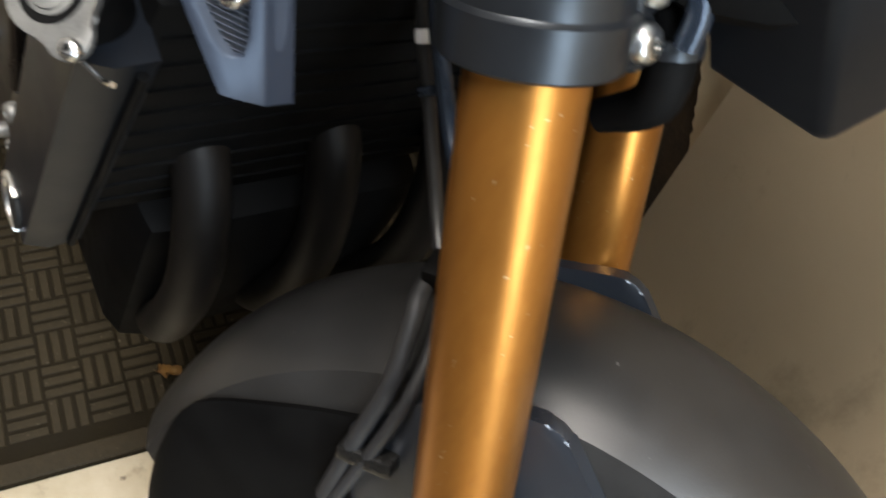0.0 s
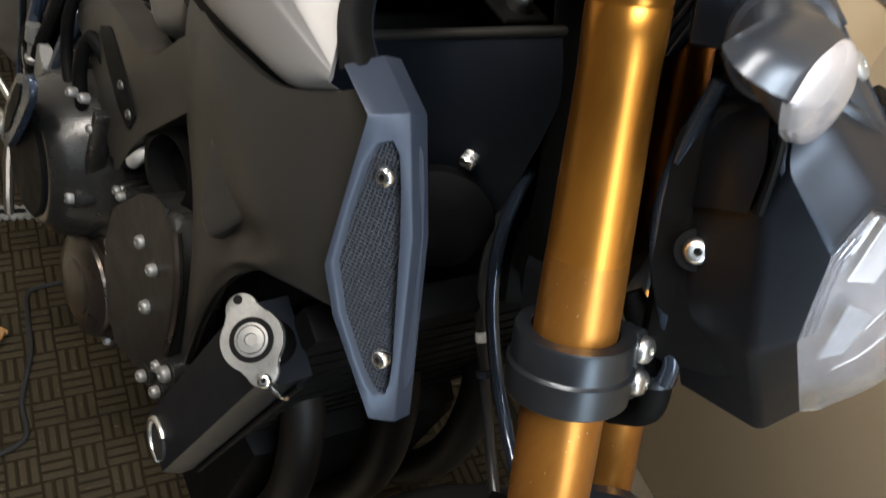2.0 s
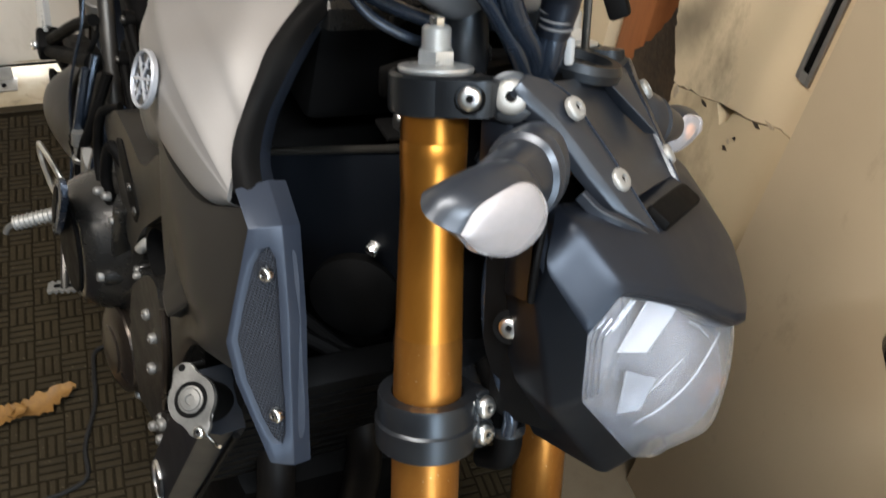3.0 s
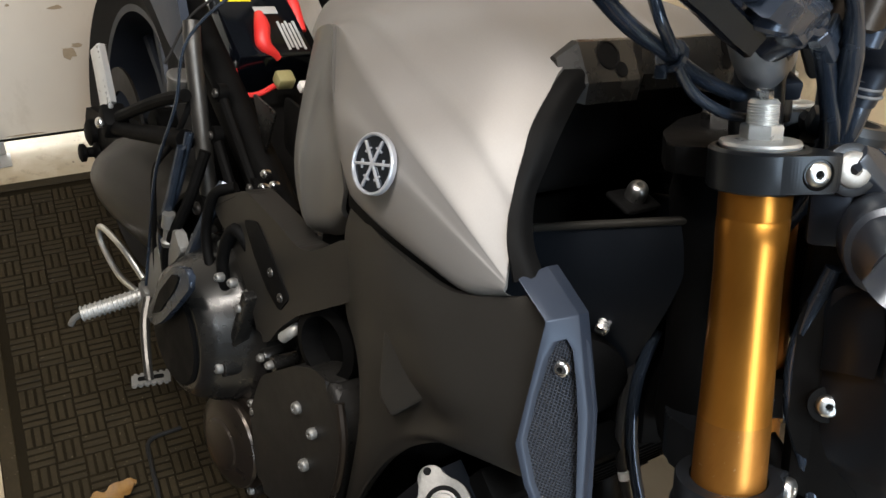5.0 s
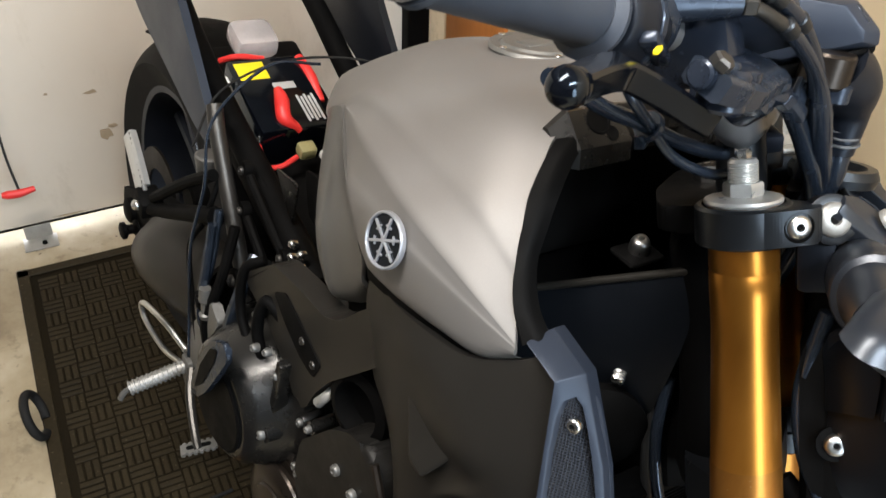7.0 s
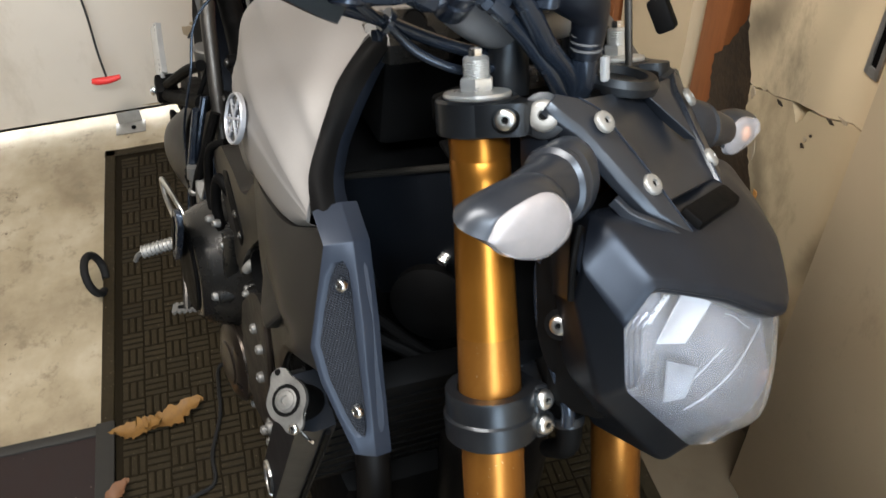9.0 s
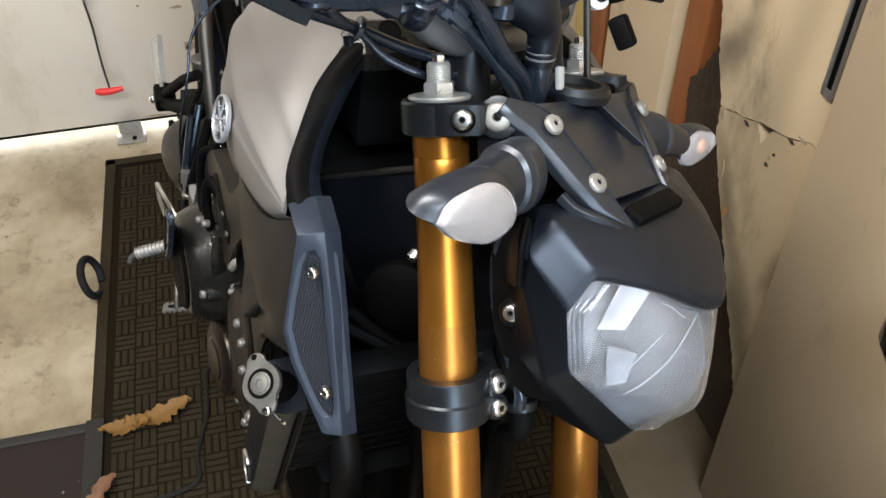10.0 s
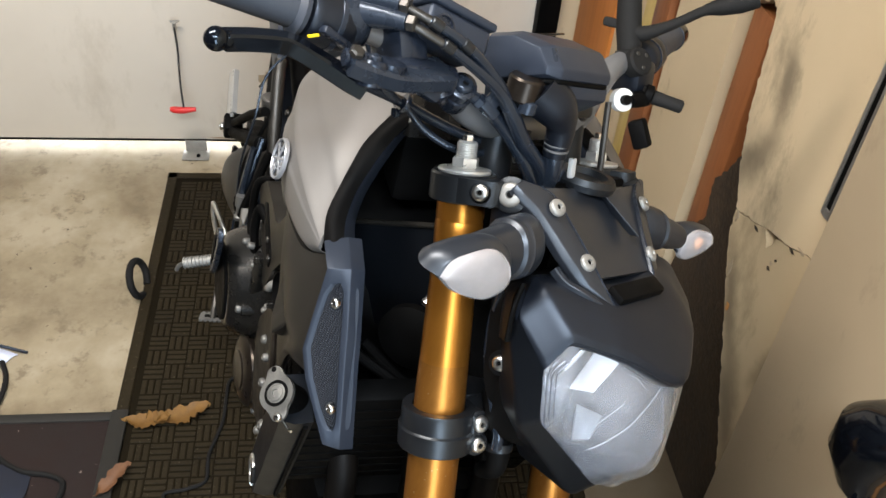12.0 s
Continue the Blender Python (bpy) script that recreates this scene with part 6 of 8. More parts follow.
TROWS = [
    [(-0.53, 0.0, 0.845), (-0.42, 0.0, 0.915), (-0.32, 0.0, 0.962), (-0.23, 0.0, 0.988), (-0.16, 0.0, 0.999), (-0.105, 0.0, 0.999)],
    [(-0.51, -0.06, 0.838), (-0.41, -0.07, 0.905), (-0.31, -0.078, 0.955), (-0.22, -0.078, 0.984), (-0.15, -0.076, 0.997), (-0.097, -0.07, 0.997)],
    [(-0.46, -0.105, 0.825), (-0.38, -0.125, 0.885), (-0.295, -0.138, 0.938), (-0.21, -0.140, 0.972), (-0.14, -0.133, 0.985), (-0.082, -0.118, 0.985)],
    UPPER, between(RIDGE, UPPER, 0.6), between(RIDGE, UPPER, 0.24), between(RIDGE, UPPER, 0.07), between(RIDGE, LOWER, 0.07), between(RIDGE, LOWER, 0.22), between(RIDGE, LOWER, 0.6), LOWER,
    [(-0.179, -0.2060, 0.820), (-0.165, -0.2085, 0.824), (-0.123, -0.2110, 0.832), (-0.066, -0.2085, 0.842), (-0.024, -0.2000, 0.8465), (0.008, -0.1905, 0.8660)],
]
bm = sheet(B_(), TROWS + [[(x, y * 0.90, z - 0.012) for x, y, z in TROWS[-1]]], 6, 4, 0.004, (0, 0.7, -0.7))
tmp = B_()
sheet(tmp, [[(x, -y, z) for x, y, z in r] for r in TROWS] + [[(x, -y * 0.90, z - 0.012) for x, y, z in TROWS[-1]]], 6, 4, 0.004, (0, -0.7, -0.7))
merge(bm, tmp)
bmesh.ops.remove_doubles(bm, verts=list(bm.verts), dist=0.0005)
tank = add("fuel_tank", bm, TANK, label="matt silver-grey fuel tank with a sharp side crease", sharp=50)
# filler cap
cap = add("filler_cap", lathe(B_(), [(0.048, -0.006), (0.051, -0.002), (0.049, 0.0012), (0.041, 0.0015), (0.039, 0.0), (0.036, 0.003), (0.02, 0.004), (0.004, 0.004)], aim((-0.245, 0.0, 0.985), (-0.16, 0, 1)), 44), CASTALU, tank, "dull metal filler cap")
for k in range(5):
    a = k * 2 * math.pi / 5
    socket_bolt(aim((-0.245, 0.0, 0.985), (-0.16, 0, 1)) @ Vector((0.045 * math.cos(a), 0.045 * math.sin(a), 0.001)), (-0.16, 0, 1), 0.0035, 0.002, parent=cap)
add("cap_flap", rbox(B_(), (0.05, 0.022, 0.004), aim((-0.243, 0.0, 0.9885), (-0.16, 0, 1)), 0.0015), CASTALU, cap)
# round badge: a ring with plain crossed bars on black
EM = aim((-0.135, -0.2205, 0.8825), (0.04, -1, 0.25))
badge = add("badge", lathe(B_(), [(0.0243, -0.003), (0.0245, 0.001), (0.0237, 0.0024), (0.0226, 0.0024), (0.0218, 0.001), (0.0218, -0.003)], EM @ Matrix.Translation((0, 0, 0.002)), 40, cap=False), REFLECT_SOFT, tank, "round chromed badge with crossed bars")
add("badge_field", lathe(B_(), [(0.0220, -0.003), (0.0220, 0.0008)], EM @ Matrix.Translation((0, 0, 0.001)), 40), GLOSS, badge)
for k in range(3):
    bm = rbox(B_(), (0.0024, 0.041, 0.0022), EM @ Matrix.Translation((0, 0, 0.0028)) @ pose(0, 0, 0, 0, 0, 60 * k), 0.0006)
    for s in (-1, 1):
        rbox(bm, (0.0075, 0.0017, 0.0018), EM @ pose(0, 0, 0, 0, 0, 60 * k) @ Matrix.Translation((0, s * 0.0125, 0.0026)), 0.0005)
    add("badge_bar", bm, REFLECT_SOFT, badge)
# dark groove under the tank edge and the side shrouds
for sgn in (-1, 1):
    f = -sgn

    def mv(pts):
        return [(x, f * y, z) for x, y, z in pts]
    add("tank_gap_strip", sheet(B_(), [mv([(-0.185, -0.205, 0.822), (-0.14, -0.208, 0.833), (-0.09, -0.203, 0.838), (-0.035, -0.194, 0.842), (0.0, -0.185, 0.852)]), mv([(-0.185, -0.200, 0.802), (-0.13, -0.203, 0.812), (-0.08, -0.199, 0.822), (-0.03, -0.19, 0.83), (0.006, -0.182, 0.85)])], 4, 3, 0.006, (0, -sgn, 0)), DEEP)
    SH = [
        [(-0.185, -0.197, 0.806), (-0.13, -0.205, 0.815), (-0.085, -0.205, 0.822), (-0.035, -0.199, 0.832), (0.006, -0.187, 0.858), (0.018, -0.178, 0.868)],
        [(-0.19, -0.195, 0.775), (-0.125, -0.207, 0.786), (-0.075, -0.2105, 0.793), (-0.015, -0.207, 0.806), (0.028, -0.192, 0.838), (0.046, -0.180, 0.862)],
        [(-0.185, -0.192, 0.738), (-0.12, -0.207, 0.748), (-0.065, -0.2095, 0.756), (0.005, -0.2150, 0.766), (0.050, -0.2055, 0.792), (0.079, -0.199, 0.800)],
        [(-0.165, -0.190, 0.690), (-0.115, -0.205, 0.705), (-0.062, -0.207, 0.712), (-0.005, -0.2065, 0.726), (0.04, -0.2120, 0.745), (0.096, -0.195, 0.765)],
        [(-0.130, -0.190, 0.665), (-0.1, -0.202, 0.655), (-0.068, -0.205, 0.652), (-0.04, -0.206, 0.66), (-0.012, -0.206, 0.69), (0.038, -0.205, 0.738)],
        [(-0.098, -0.188, 0.60), (-0.09, -0.198, 0.59), (-0.075, -0.201, 0.585), (-0.062, -0.202, 0.585), (-0.05, -0.202, 0.60), (-0.020, -0.203, 0.675)],
        [(-0.094, -0.186, 0.50), (-0.09, -0.19, 0.49), (-0.086, -0.192, 0.485), (-0.08, -0.192, 0.487), (-0.075, -0.192, 0.497), (-0.062, -0.196, 0.56)],
    ]
    sh = add("side_shroud", sheet(B_(), [mv(r) for r in SH], 5, 5, 0.006, (0, -sgn, 0)), SHROUD, label="satin graphite side shroud")
    # pressed scoop: a slanting crease that opens into a facet below
    bm = B_()
    sc = {"a": (-0.093, -0.2068, 0.757), "t": (-0.042, -0.2078, 0.741), "r": (-0.0135, -0.2080, 0.738), "b": (-0.030, -0.2230, 0.7035), "l": (-0.056, -0.2215, 0.7040), "u": (-0.044, -0.2060, 0.684)}
    vs = {k: bm.verts.new((x, f * y, z)) for k, (x, y, z) in sc.items()}
    for fc in (("a", "t", "l"), ("t", "r", "b", "l"), ("l", "b", "u"), ("b", "r", "u"), ("a", "l", "u")):
        bm.faces.new([vs[k] for k in fc])
    bmesh.ops.recalc_face_normals(bm, faces=list(bm.faces))
    bmesh.ops.bevel(bm, geom=[e for e in bm.edges if len(e.link_faces) == 2], offset=0.0045, segments=4, affect="EDGES", profile=0.5, clamp_overlap=True)
    add("scoop", bm, SHROUD, sh, sharp=40)
    # blue-grey vent cover with a wire screen
    o3 = [(0.014, -0.1895, 0.883), (0.051, -0.190, 0.876), (0.082, -0.208, 0.792), (0.100, -0.2035, 0.766), (0.144, -0.184, 0.713)]
    i3 = [(0.014, -0.164, 0.889), (0.057, -0.166, 0.881), (0.100, -0.168, 0.825), (0.116, -0.168, 0.790), (0.149, -0.165, 0.708)]
    m3 = [tuple((a + b) / 2 for a, b in zip(p, q)) for p, q in zip(o3, i3)]

    def across(k, t):
        """A point of the cover: k along its length, t from the outer to the inner edge."""
        n = min(int(k), 3)
        a = Vector(o3[n]).lerp(Vector(o3[n + 1]), k - n)
        return tuple(a.lerp(Vector(i3[n]).lerp(Vector(i3[n + 1]), k - n), t))
    ho = [across(1.2, 0.36), across(1.6, 0.13), across(2, 0.11), across(3, 0.12), across(3.66, 0.24), across(3.76, 0.38)]
    hi_ = [across(1.2, 0.66), across(1.6, 0.85), across(2, 0.86), across(3, 0.86), across(3.66, 0.78), across(3.76, 0.66)]
    vc = B_()
    # rows along the cover; each has its outer edge, the hole's two sides and the inner edge
    GR = [(0.0, 0.33, 0.66, 0), (1.0, 0.33, 0.66, 0), (1.2, 0.36, 0.66, 1), (1.32, 0.2, 0.8, 1), (1.6, 0.13, 0.85, 1), (2.0, 0.11, 0.86, 1), (3.0, 0.12, 0.86, 1), (3.45, 0.16, 0.84, 1), (3.66, 0.24, 0.78, 1), (3.76, 0.38, 0.66, 1), (4.0, 0.33, 0.66, 0)]

    def put(p, d=0.0):
        return vc.verts.new((p[0], f * (p[1] + d), p[2]))
    grid = [[put(across(k, 0.0)), put(across(k, a), -0.0008), put(across(k, b), -0.0008), put(across(k, 1.0))] for k, a, b, h in GR]
    floor_l = [put(across(k, a), 0.004) for k, a, b, h in GR]
    floor_r = [put(across(k, b), 0.016) for k, a, b, h in GR]
    for r in range(len(GR) - 1):
        p, q = grid[r], grid[r + 1]
        for c in range(3):
            if c == 1 and GR[r][3] and GR[r + 1][3]:
                vc.faces.new((p[1], q[1], floor_l[r + 1], floor_l[r]))
                vc.faces.new((q[2], p[2], floor_r[r], floor_r[r + 1]))
                continue
            vc.faces.new((p[c], p[c + 1], q[c + 1], q[c]))
    for r, o in ((2, 1), (9, 9)):
        vc.faces.new((grid[r][1], grid[r][2], floor_r[r], floor_l[r]))
    rim = [g[0] for g in grid] + grid[-1][1:] + [g[3] for g in grid[-2::-1]] + grid[0][2:0:-1]
    low = [vc.verts.new(v.co + Vector((-0.005, -f * -0.016, -0.006))) for v in rim]
    for k in range(len(rim)):
        n = (k + 1) % len(rim)
        vc.faces.new((rim[k], rim[n], low[n], low[k]))
    bmesh.ops.delete(vc, geom=[v for v in vc.verts if not v.link_faces], context="VERTS")
    bmesh.ops.recalc_face_normals(vc, faces=list(vc.faces))
    bmesh.ops.bevel(vc, geom=[e for e in vc.edges if len(e.link_faces) == 2 and e.calc_face_angle(0) > 0.4], offset=0.0018, segments=2, affect="EDGES", profile=0.5, clamp_overlap=True)
    cover = add("vent_cover", vc, SLATE, label="blue-grey moulded vent cover with a wire screen", sharp=25)
    scr = [[(x - 0.001, f * (y + d), z) for x, y, z in r] for r, d in ((ho, 0.003), ([tuple((a + b) / 2 for a, b in zip(p, q)) for p, q in zip(ho, hi_)], 0.007), (hi_, 0.011))]
    add("screen", sheet(B_(), scr, 4, 4, 0.001, (0, -sgn, 0)), SCREEN, cover, "fine woven wire screen")
    for p in (across(1.45, 0.5), across(3.45, 0.5)):
        socket_bolt((p[0], f * (p[1] + 0.005), p[2]), (0.35, f * -0.9, 0.25), 0.0065, 0.006, parent=cover)
    # black trim that follows the tank's front edge
    E = [(-0.096, -0.085, 0.996), (-0.080, -0.118, 0.984), (-0.062, -0.146, 0.960), (-0.048, -0.159, 0.942), (-0.036, -0.170, 0.922), (-0.012, -0.185, 0.900), (0.012, -0.189, 0.878)]
    IN = [(-0.075, -0.070, 0.992), (-0.062, -0.100, 0.978), (-0.046, -0.124, 0.954), (-0.036, -0.138, 0.934), (-0.026, -0.150, 0.914), (-0.004, -0.160, 0.896), (0.021, -0.164, 0.886)]
    IN2 = [(-0.10, -0.062, 0.975), (-0.088, -0.09, 0.962), (-0.07, -0.112, 0.938), (-0.058, -0.126, 0.918), (-0.046, -0.138, 0.898), (-0.024, -0.148, 0.878), (0.004, -0.150, 0.866)]
    IN = between(E, IN, 0.80)
    IN2 = between(IN, IN2, 0.9)
    mid = [tuple((a + b) / 2 + o for a, b, o in zip(p, q, (0.003, -0.002, 0.003))) for p, q in zip(E, IN)]
    add("tank_trim", sheet(B_(), [mv(E), mv(mid), mv(IN)], 5, 3, 0.004, (-0.5, -sgn * 0.3, -0.5)), DEEP, label="dark trim strip along the front of the tank")
    add("trim_return", sheet(B_(), [mv(IN), mv(IN2)], 5, 3, 0.003, (-0.5, 0, -0.5)), SLATE)
    # side knee panel below the tank
    KN = [
        [(-0.410, -0.130, 0.852), (-0.366, -0.1505, 0.880), (-0.328, -0.1630, 0.9000), (-0.304, -0.1735, 0.8940), (-0.260, -0.1925, 0.8740), (-0.212, -0.2060, 0.852)],
        [(-0.385, -0.146, 0.806), (-0.345, -0.170, 0.818), (-0.306, -0.184, 0.8240), (-0.294, -0.1825, 0.8285), (-0.262, -0.186, 0.834), (-0.214, -0.1985, 0.828)],
        [(-0.350, -0.160, 0.752), (-0.320, -0.182, 0.758), (-0.290, -0.1945, 0.7740), (-0.278, -0.1920, 0.7830), (-0.247, -0.1885, 0.797), (-0.205, -0.1960, 0.806)],
        [(-0.318, -0.160, 0.712), (-0.296, -0.176, 0.711), (-0.276, -0.1850, 0.7160), (-0.266, -0.1840, 0.7240), (-0.238, -0.1830, 0.746), (-0.206, -0.1920, 0.780)],
        [(-0.304, -0.150, 0.698), (-0.286, -0.158, 0.696), (-0.268, -0.1640, 0.7010), (-0.258, -0.1650, 0.7080), (-0.232, -0.1680, 0.728), (-0.206, -0.1800, 0.766)],
    ]
    add("knee_panel", sheet(B_(), [mv(r) for r in KN], 5, 5, 0.005, (0, -sgn, 0)), KNEE, label="grey plastic knee panel below the tank")
    # frame spar with a slot
    SP = rounded([(-0.465, 0.608), (-0.450, 0.596), (-0.401, 0.590), (-0.341, 0.560), (-0.303, 0.526), (-0.283, 0.540), (-0.265, 0.580), (-0.238, 0.622), (-0.193, 0.672), (-0.146, 0.725), (-0.150, 0.790), (-0.190, 0.760), (-0.232, 0.712), (-0.262, 0.694), (-0.310, 0.690), (-0.386, 0.676)], 0.012)
    fr = add("frame_spar", prism(B_(), SP, 0.030, side(-0.166) if f > 0 else side(0.196), 0.0095, 3), SHROUD, label="dark cast frame spar with a slot")
    SL = rounded([(-0.378, 0.642), (-0.345, 0.621), (-0.305, 0.604), (-0.270, 0.600), (-0.256, 0.630), (-0.300, 0.646), (-0.348, 0.662)], 0.006)
    y_s = -0.1935 if f > 0 else 0.1975
    slot = add("slot", prism(B_(), SL, 0.004, side(y_s), 0.0012), DEEP, fr, "dark recessed slot")
    for x_, z_ in ((-0.300, 0.630), (-0.272, 0.618)):
        socket_bolt((x_, f * -0.1965, z_), (0, -f, 0.1), 0.0052, 0.004, parent=slot, mat=STEEL)

# front block under the bars and air duct behind the steering head
CV = [(-0.102, 0.988), (-0.098, 1.003), (-0.091, 1.0050), (-0.067, 0.984), (-0.063, 0.968), (-0.09, 0.962)]
CVE = [(-0.100, 0.982), (-0.097, 0.991), (-0.092, 0.992), (-0.079, 0.980), (-0.076, 0.968), (-0.09, 0.965)]
CVR = [(-0.104, 0.986), (-0.100, 1.000), (-0.096, 1.0015), (-0.080, 0.980), (-0.078, 0.966), (-0.09, 0.962)]
rings = ((-0.115, CVE), (-0.099, CV), (-0.098, CV), (-0.046, CV), (-0.044, CV), (-0.026, CVR), (0.0, CVR), (0.026, CVR), (0.044, CV), (0.046, CV), (0.098, CV), (0.099, CV), (0.115, CVE))
blk = add("tank_front_cover", loft(B_(), [[(x, y, z) for x, z in pr] for y, pr in rings]), ENGINE, label="dark moulded cover at the front of the tank", sharp=20)
for sgn in (-1, 1):
    nrm = Vector((0.66, 0, 0.75))
    at = Vector((-0.0825, sgn * 0.0725, 0.9975))
    add("cover_hole", lathe(B_(), [(0.0115, -0.002), (0.0115, 0.0010), (0.0100, 0.0014), (0.0095, 0.0004), (0.002, 0.0004)], aim(at, nrm), 28), DEEP, blk)
    add("cover_hole", lathe(B_(), [(0.0062, -0.002), (0.0062, 0.0008), (0.0052, 0.0012), (0.002, 0.0002)], aim(at + Vector((0.009, sgn * -0.0105, -0.0078)), nrm), 20), DEEP, blk)
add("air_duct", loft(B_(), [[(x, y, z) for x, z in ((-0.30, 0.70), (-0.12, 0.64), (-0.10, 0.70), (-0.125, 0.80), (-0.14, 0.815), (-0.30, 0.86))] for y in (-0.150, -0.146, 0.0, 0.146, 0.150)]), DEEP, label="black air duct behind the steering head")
# slanting duct walls that run forward to the steering head, each with a rolled upper edge
for sgn in (-1, 1):
    a, b = Vector((-0.150, sgn * 0.136, 0.787)), Vector((0.030, sgn * 0.027, 0.9175))
    wall = []
    for t_ in np.linspace(0, 1, 9):
        p = a.lerp(b, t_)
        wall.append([p, p + Vector((0.006, -sgn * -0.004, -0.030)), p + Vector((0.010, -sgn * -0.006, -0.080)), p + Vector((0.002, 0.0, -0.16))])
    du = add("duct_wall", sheet(B_(), wall, 3, 1, 0.004, (-0.6, -sgn * 0.8, 0)), DUCT, label="smooth black duct wall with a rolled edge", sharp=60)
    # lighter plastic than the wall puts the lit line on this edge
    add("lit_rolled_edge", tube(B_(), [a, a.lerp(b, 0.5), b], 0.0036, 12), SHROUD, du)
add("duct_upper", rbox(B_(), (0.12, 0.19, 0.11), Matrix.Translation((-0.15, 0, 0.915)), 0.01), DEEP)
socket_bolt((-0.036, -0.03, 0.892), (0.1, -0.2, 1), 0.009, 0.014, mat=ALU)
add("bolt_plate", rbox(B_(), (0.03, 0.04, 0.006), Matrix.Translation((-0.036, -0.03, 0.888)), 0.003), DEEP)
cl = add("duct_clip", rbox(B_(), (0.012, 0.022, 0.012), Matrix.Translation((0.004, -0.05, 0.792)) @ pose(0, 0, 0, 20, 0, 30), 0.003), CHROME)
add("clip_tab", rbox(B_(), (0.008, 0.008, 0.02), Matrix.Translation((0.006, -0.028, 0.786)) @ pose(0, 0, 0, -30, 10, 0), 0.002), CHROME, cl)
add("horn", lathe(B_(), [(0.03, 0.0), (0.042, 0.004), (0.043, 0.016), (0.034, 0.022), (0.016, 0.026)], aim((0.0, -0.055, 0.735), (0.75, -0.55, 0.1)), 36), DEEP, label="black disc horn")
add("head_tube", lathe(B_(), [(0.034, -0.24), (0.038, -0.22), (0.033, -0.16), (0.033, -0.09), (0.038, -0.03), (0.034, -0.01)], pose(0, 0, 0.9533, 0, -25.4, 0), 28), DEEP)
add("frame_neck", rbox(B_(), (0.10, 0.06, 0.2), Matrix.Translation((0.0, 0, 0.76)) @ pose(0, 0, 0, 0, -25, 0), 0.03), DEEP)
for k, (y, z0) in enumerate(((-0.10, 0.715), (-0.06, 0.70), (0.02, 0.69))):
    add("wiring_loom", tube(B_(), [(-0.02, y - 0.05, z0), (0.02, y, z0 - 0.02 - 0.01 * k), (0.05, y + 0.05, z0 - 0.03), (0.06, y + 0.12, z0)], 0.007, 10), DEEP)

# radiator, cap, hoses
RC = pose(0.003, 0, 0.556, 0, 20, 0)
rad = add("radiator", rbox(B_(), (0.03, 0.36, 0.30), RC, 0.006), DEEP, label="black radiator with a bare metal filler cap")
add("end_tank", loft(B_(), [[RC @ Vector((x, y, z)) for x, y in ((-0.028, -0.216), (0.026, -0.216), (0.032, -0.2), (0.03, -0.178), (-0.03, -0.178))] for z in (-0.158, -0.148, 0.10, 0.128)]), DUCT, rad)
add("end_tank_seam", tube(B_(), [RC @ Vector((0.0335, -0.186, -0.15)), RC @ Vector((0.0335, -0.186, 0.12))], 0.003, 8, smooth=False), DEEP, rad)
CAPM = aim((0.054, -0.219, 0.691), (0.30, -0.62, 0.72))
add("filler_neck", lathe(B_(), [(0.019, -0.045), (0.019, -0.006), (0.022, -0.004), (0.022, -0.001)], CAPM, 28), DEEP, rad)
e1, e2 = CAPM.inverted() @ Vector((0.030, -0.22, 0.700)), CAPM.inverted() @ Vector((0.084, -0.222, 0.688))
ang = math.atan2(e1.y, e1.x)
oc = []
for a in np.linspace(0, 2 * math.pi, 72, endpoint=False):
    d = abs(math.cos(a))
    r = 0.0215 + 0.0115 * max(0.0, (d - 0.86) / 0.14) ** 0.8
    oc.append((r * math.cos(a + ang), r * math.sin(a + ang)))
rc = add("filler_cap", prism(B_(), oc, 0.0045, CAPM, 0.001), CAP_ALU, rad, "bare cast aluminium radiator cap")
add("cap_boss", lathe(B_(), [(0.0115, 0.0042), (0.0115, 0.0055), (0.0098, 0.0058), (0.0098, 0.0032), (0.009, 0.0062), (0.0045, 0.0068), (0.004, 0.005), (0.001, 0.005)], CAPM, 32), CASTALU, rc)
add("cap_groove", lathe(B_(), [(0.0152, 0.0040), (0.0152, 0.0049), (0.0112, 0.0049), (0.0112, 0.0040)], CAPM, 36, cap=False), DEEP, rc)
add("ear_hole", lathe(B_(), [(0.0032, 0.0042), (0.0032, 0.0050), (0.001, 0.0050)], CAPM @ Matrix.Translation((0.0288 * math.cos(ang), 0.0288 * math.sin(ang), 0)), 16), DEEP, rc)
socket_bolt(CAPM @ Vector((-0.0288 * math.cos(ang), -0.0288 * math.sin(ang), 0.004)), CAPM.to_3x3() @ Vector((0, 0, 1)), 0.0052, 0.005, parent=rc)
add("spring_clip", tube(B_(), [CAPM @ Vector((-0.034 * math.cos(ang) + 0.010, -0.034 * math.sin(ang), -0.012)), CAPM @ Vector((-0.038 * math.cos(ang), -0.038 * math.sin(ang), -0.016)), CAPM @ Vector((-0.034 * math.cos(ang) - 0.010, -0.034 * math.sin(ang), -0.012))], 0.0016, 8), CHROME, rad)
ring = [Vector((-0.047 + 0.020 * math.cos(a), -0.217, 0.422 + 0.020 * math.sin(a))) for a in np.linspace(radians(60), radians(300), 18)]
add("hose_clamp", tube(B_(), ring, 0.0032, 8, 2), ALU, rad, "bright steel hose clamp")
add("lower_hose", tube(B_(), [(-0.047, -0.218, 0.422), (-0.047, -0.19, 0.42), (-0.08, -0.16, 0.40), (-0.14, -0.14, 0.38)], 0.019, 16), RUBBER, rad)
for k in range(9):
    add("fin", rbox(B_(), (0.034, 0.345, 0.003), RC @ Matrix.Translation((0, 0, -0.12 + 0.03 * k)), 0.0), DEEP, rad)

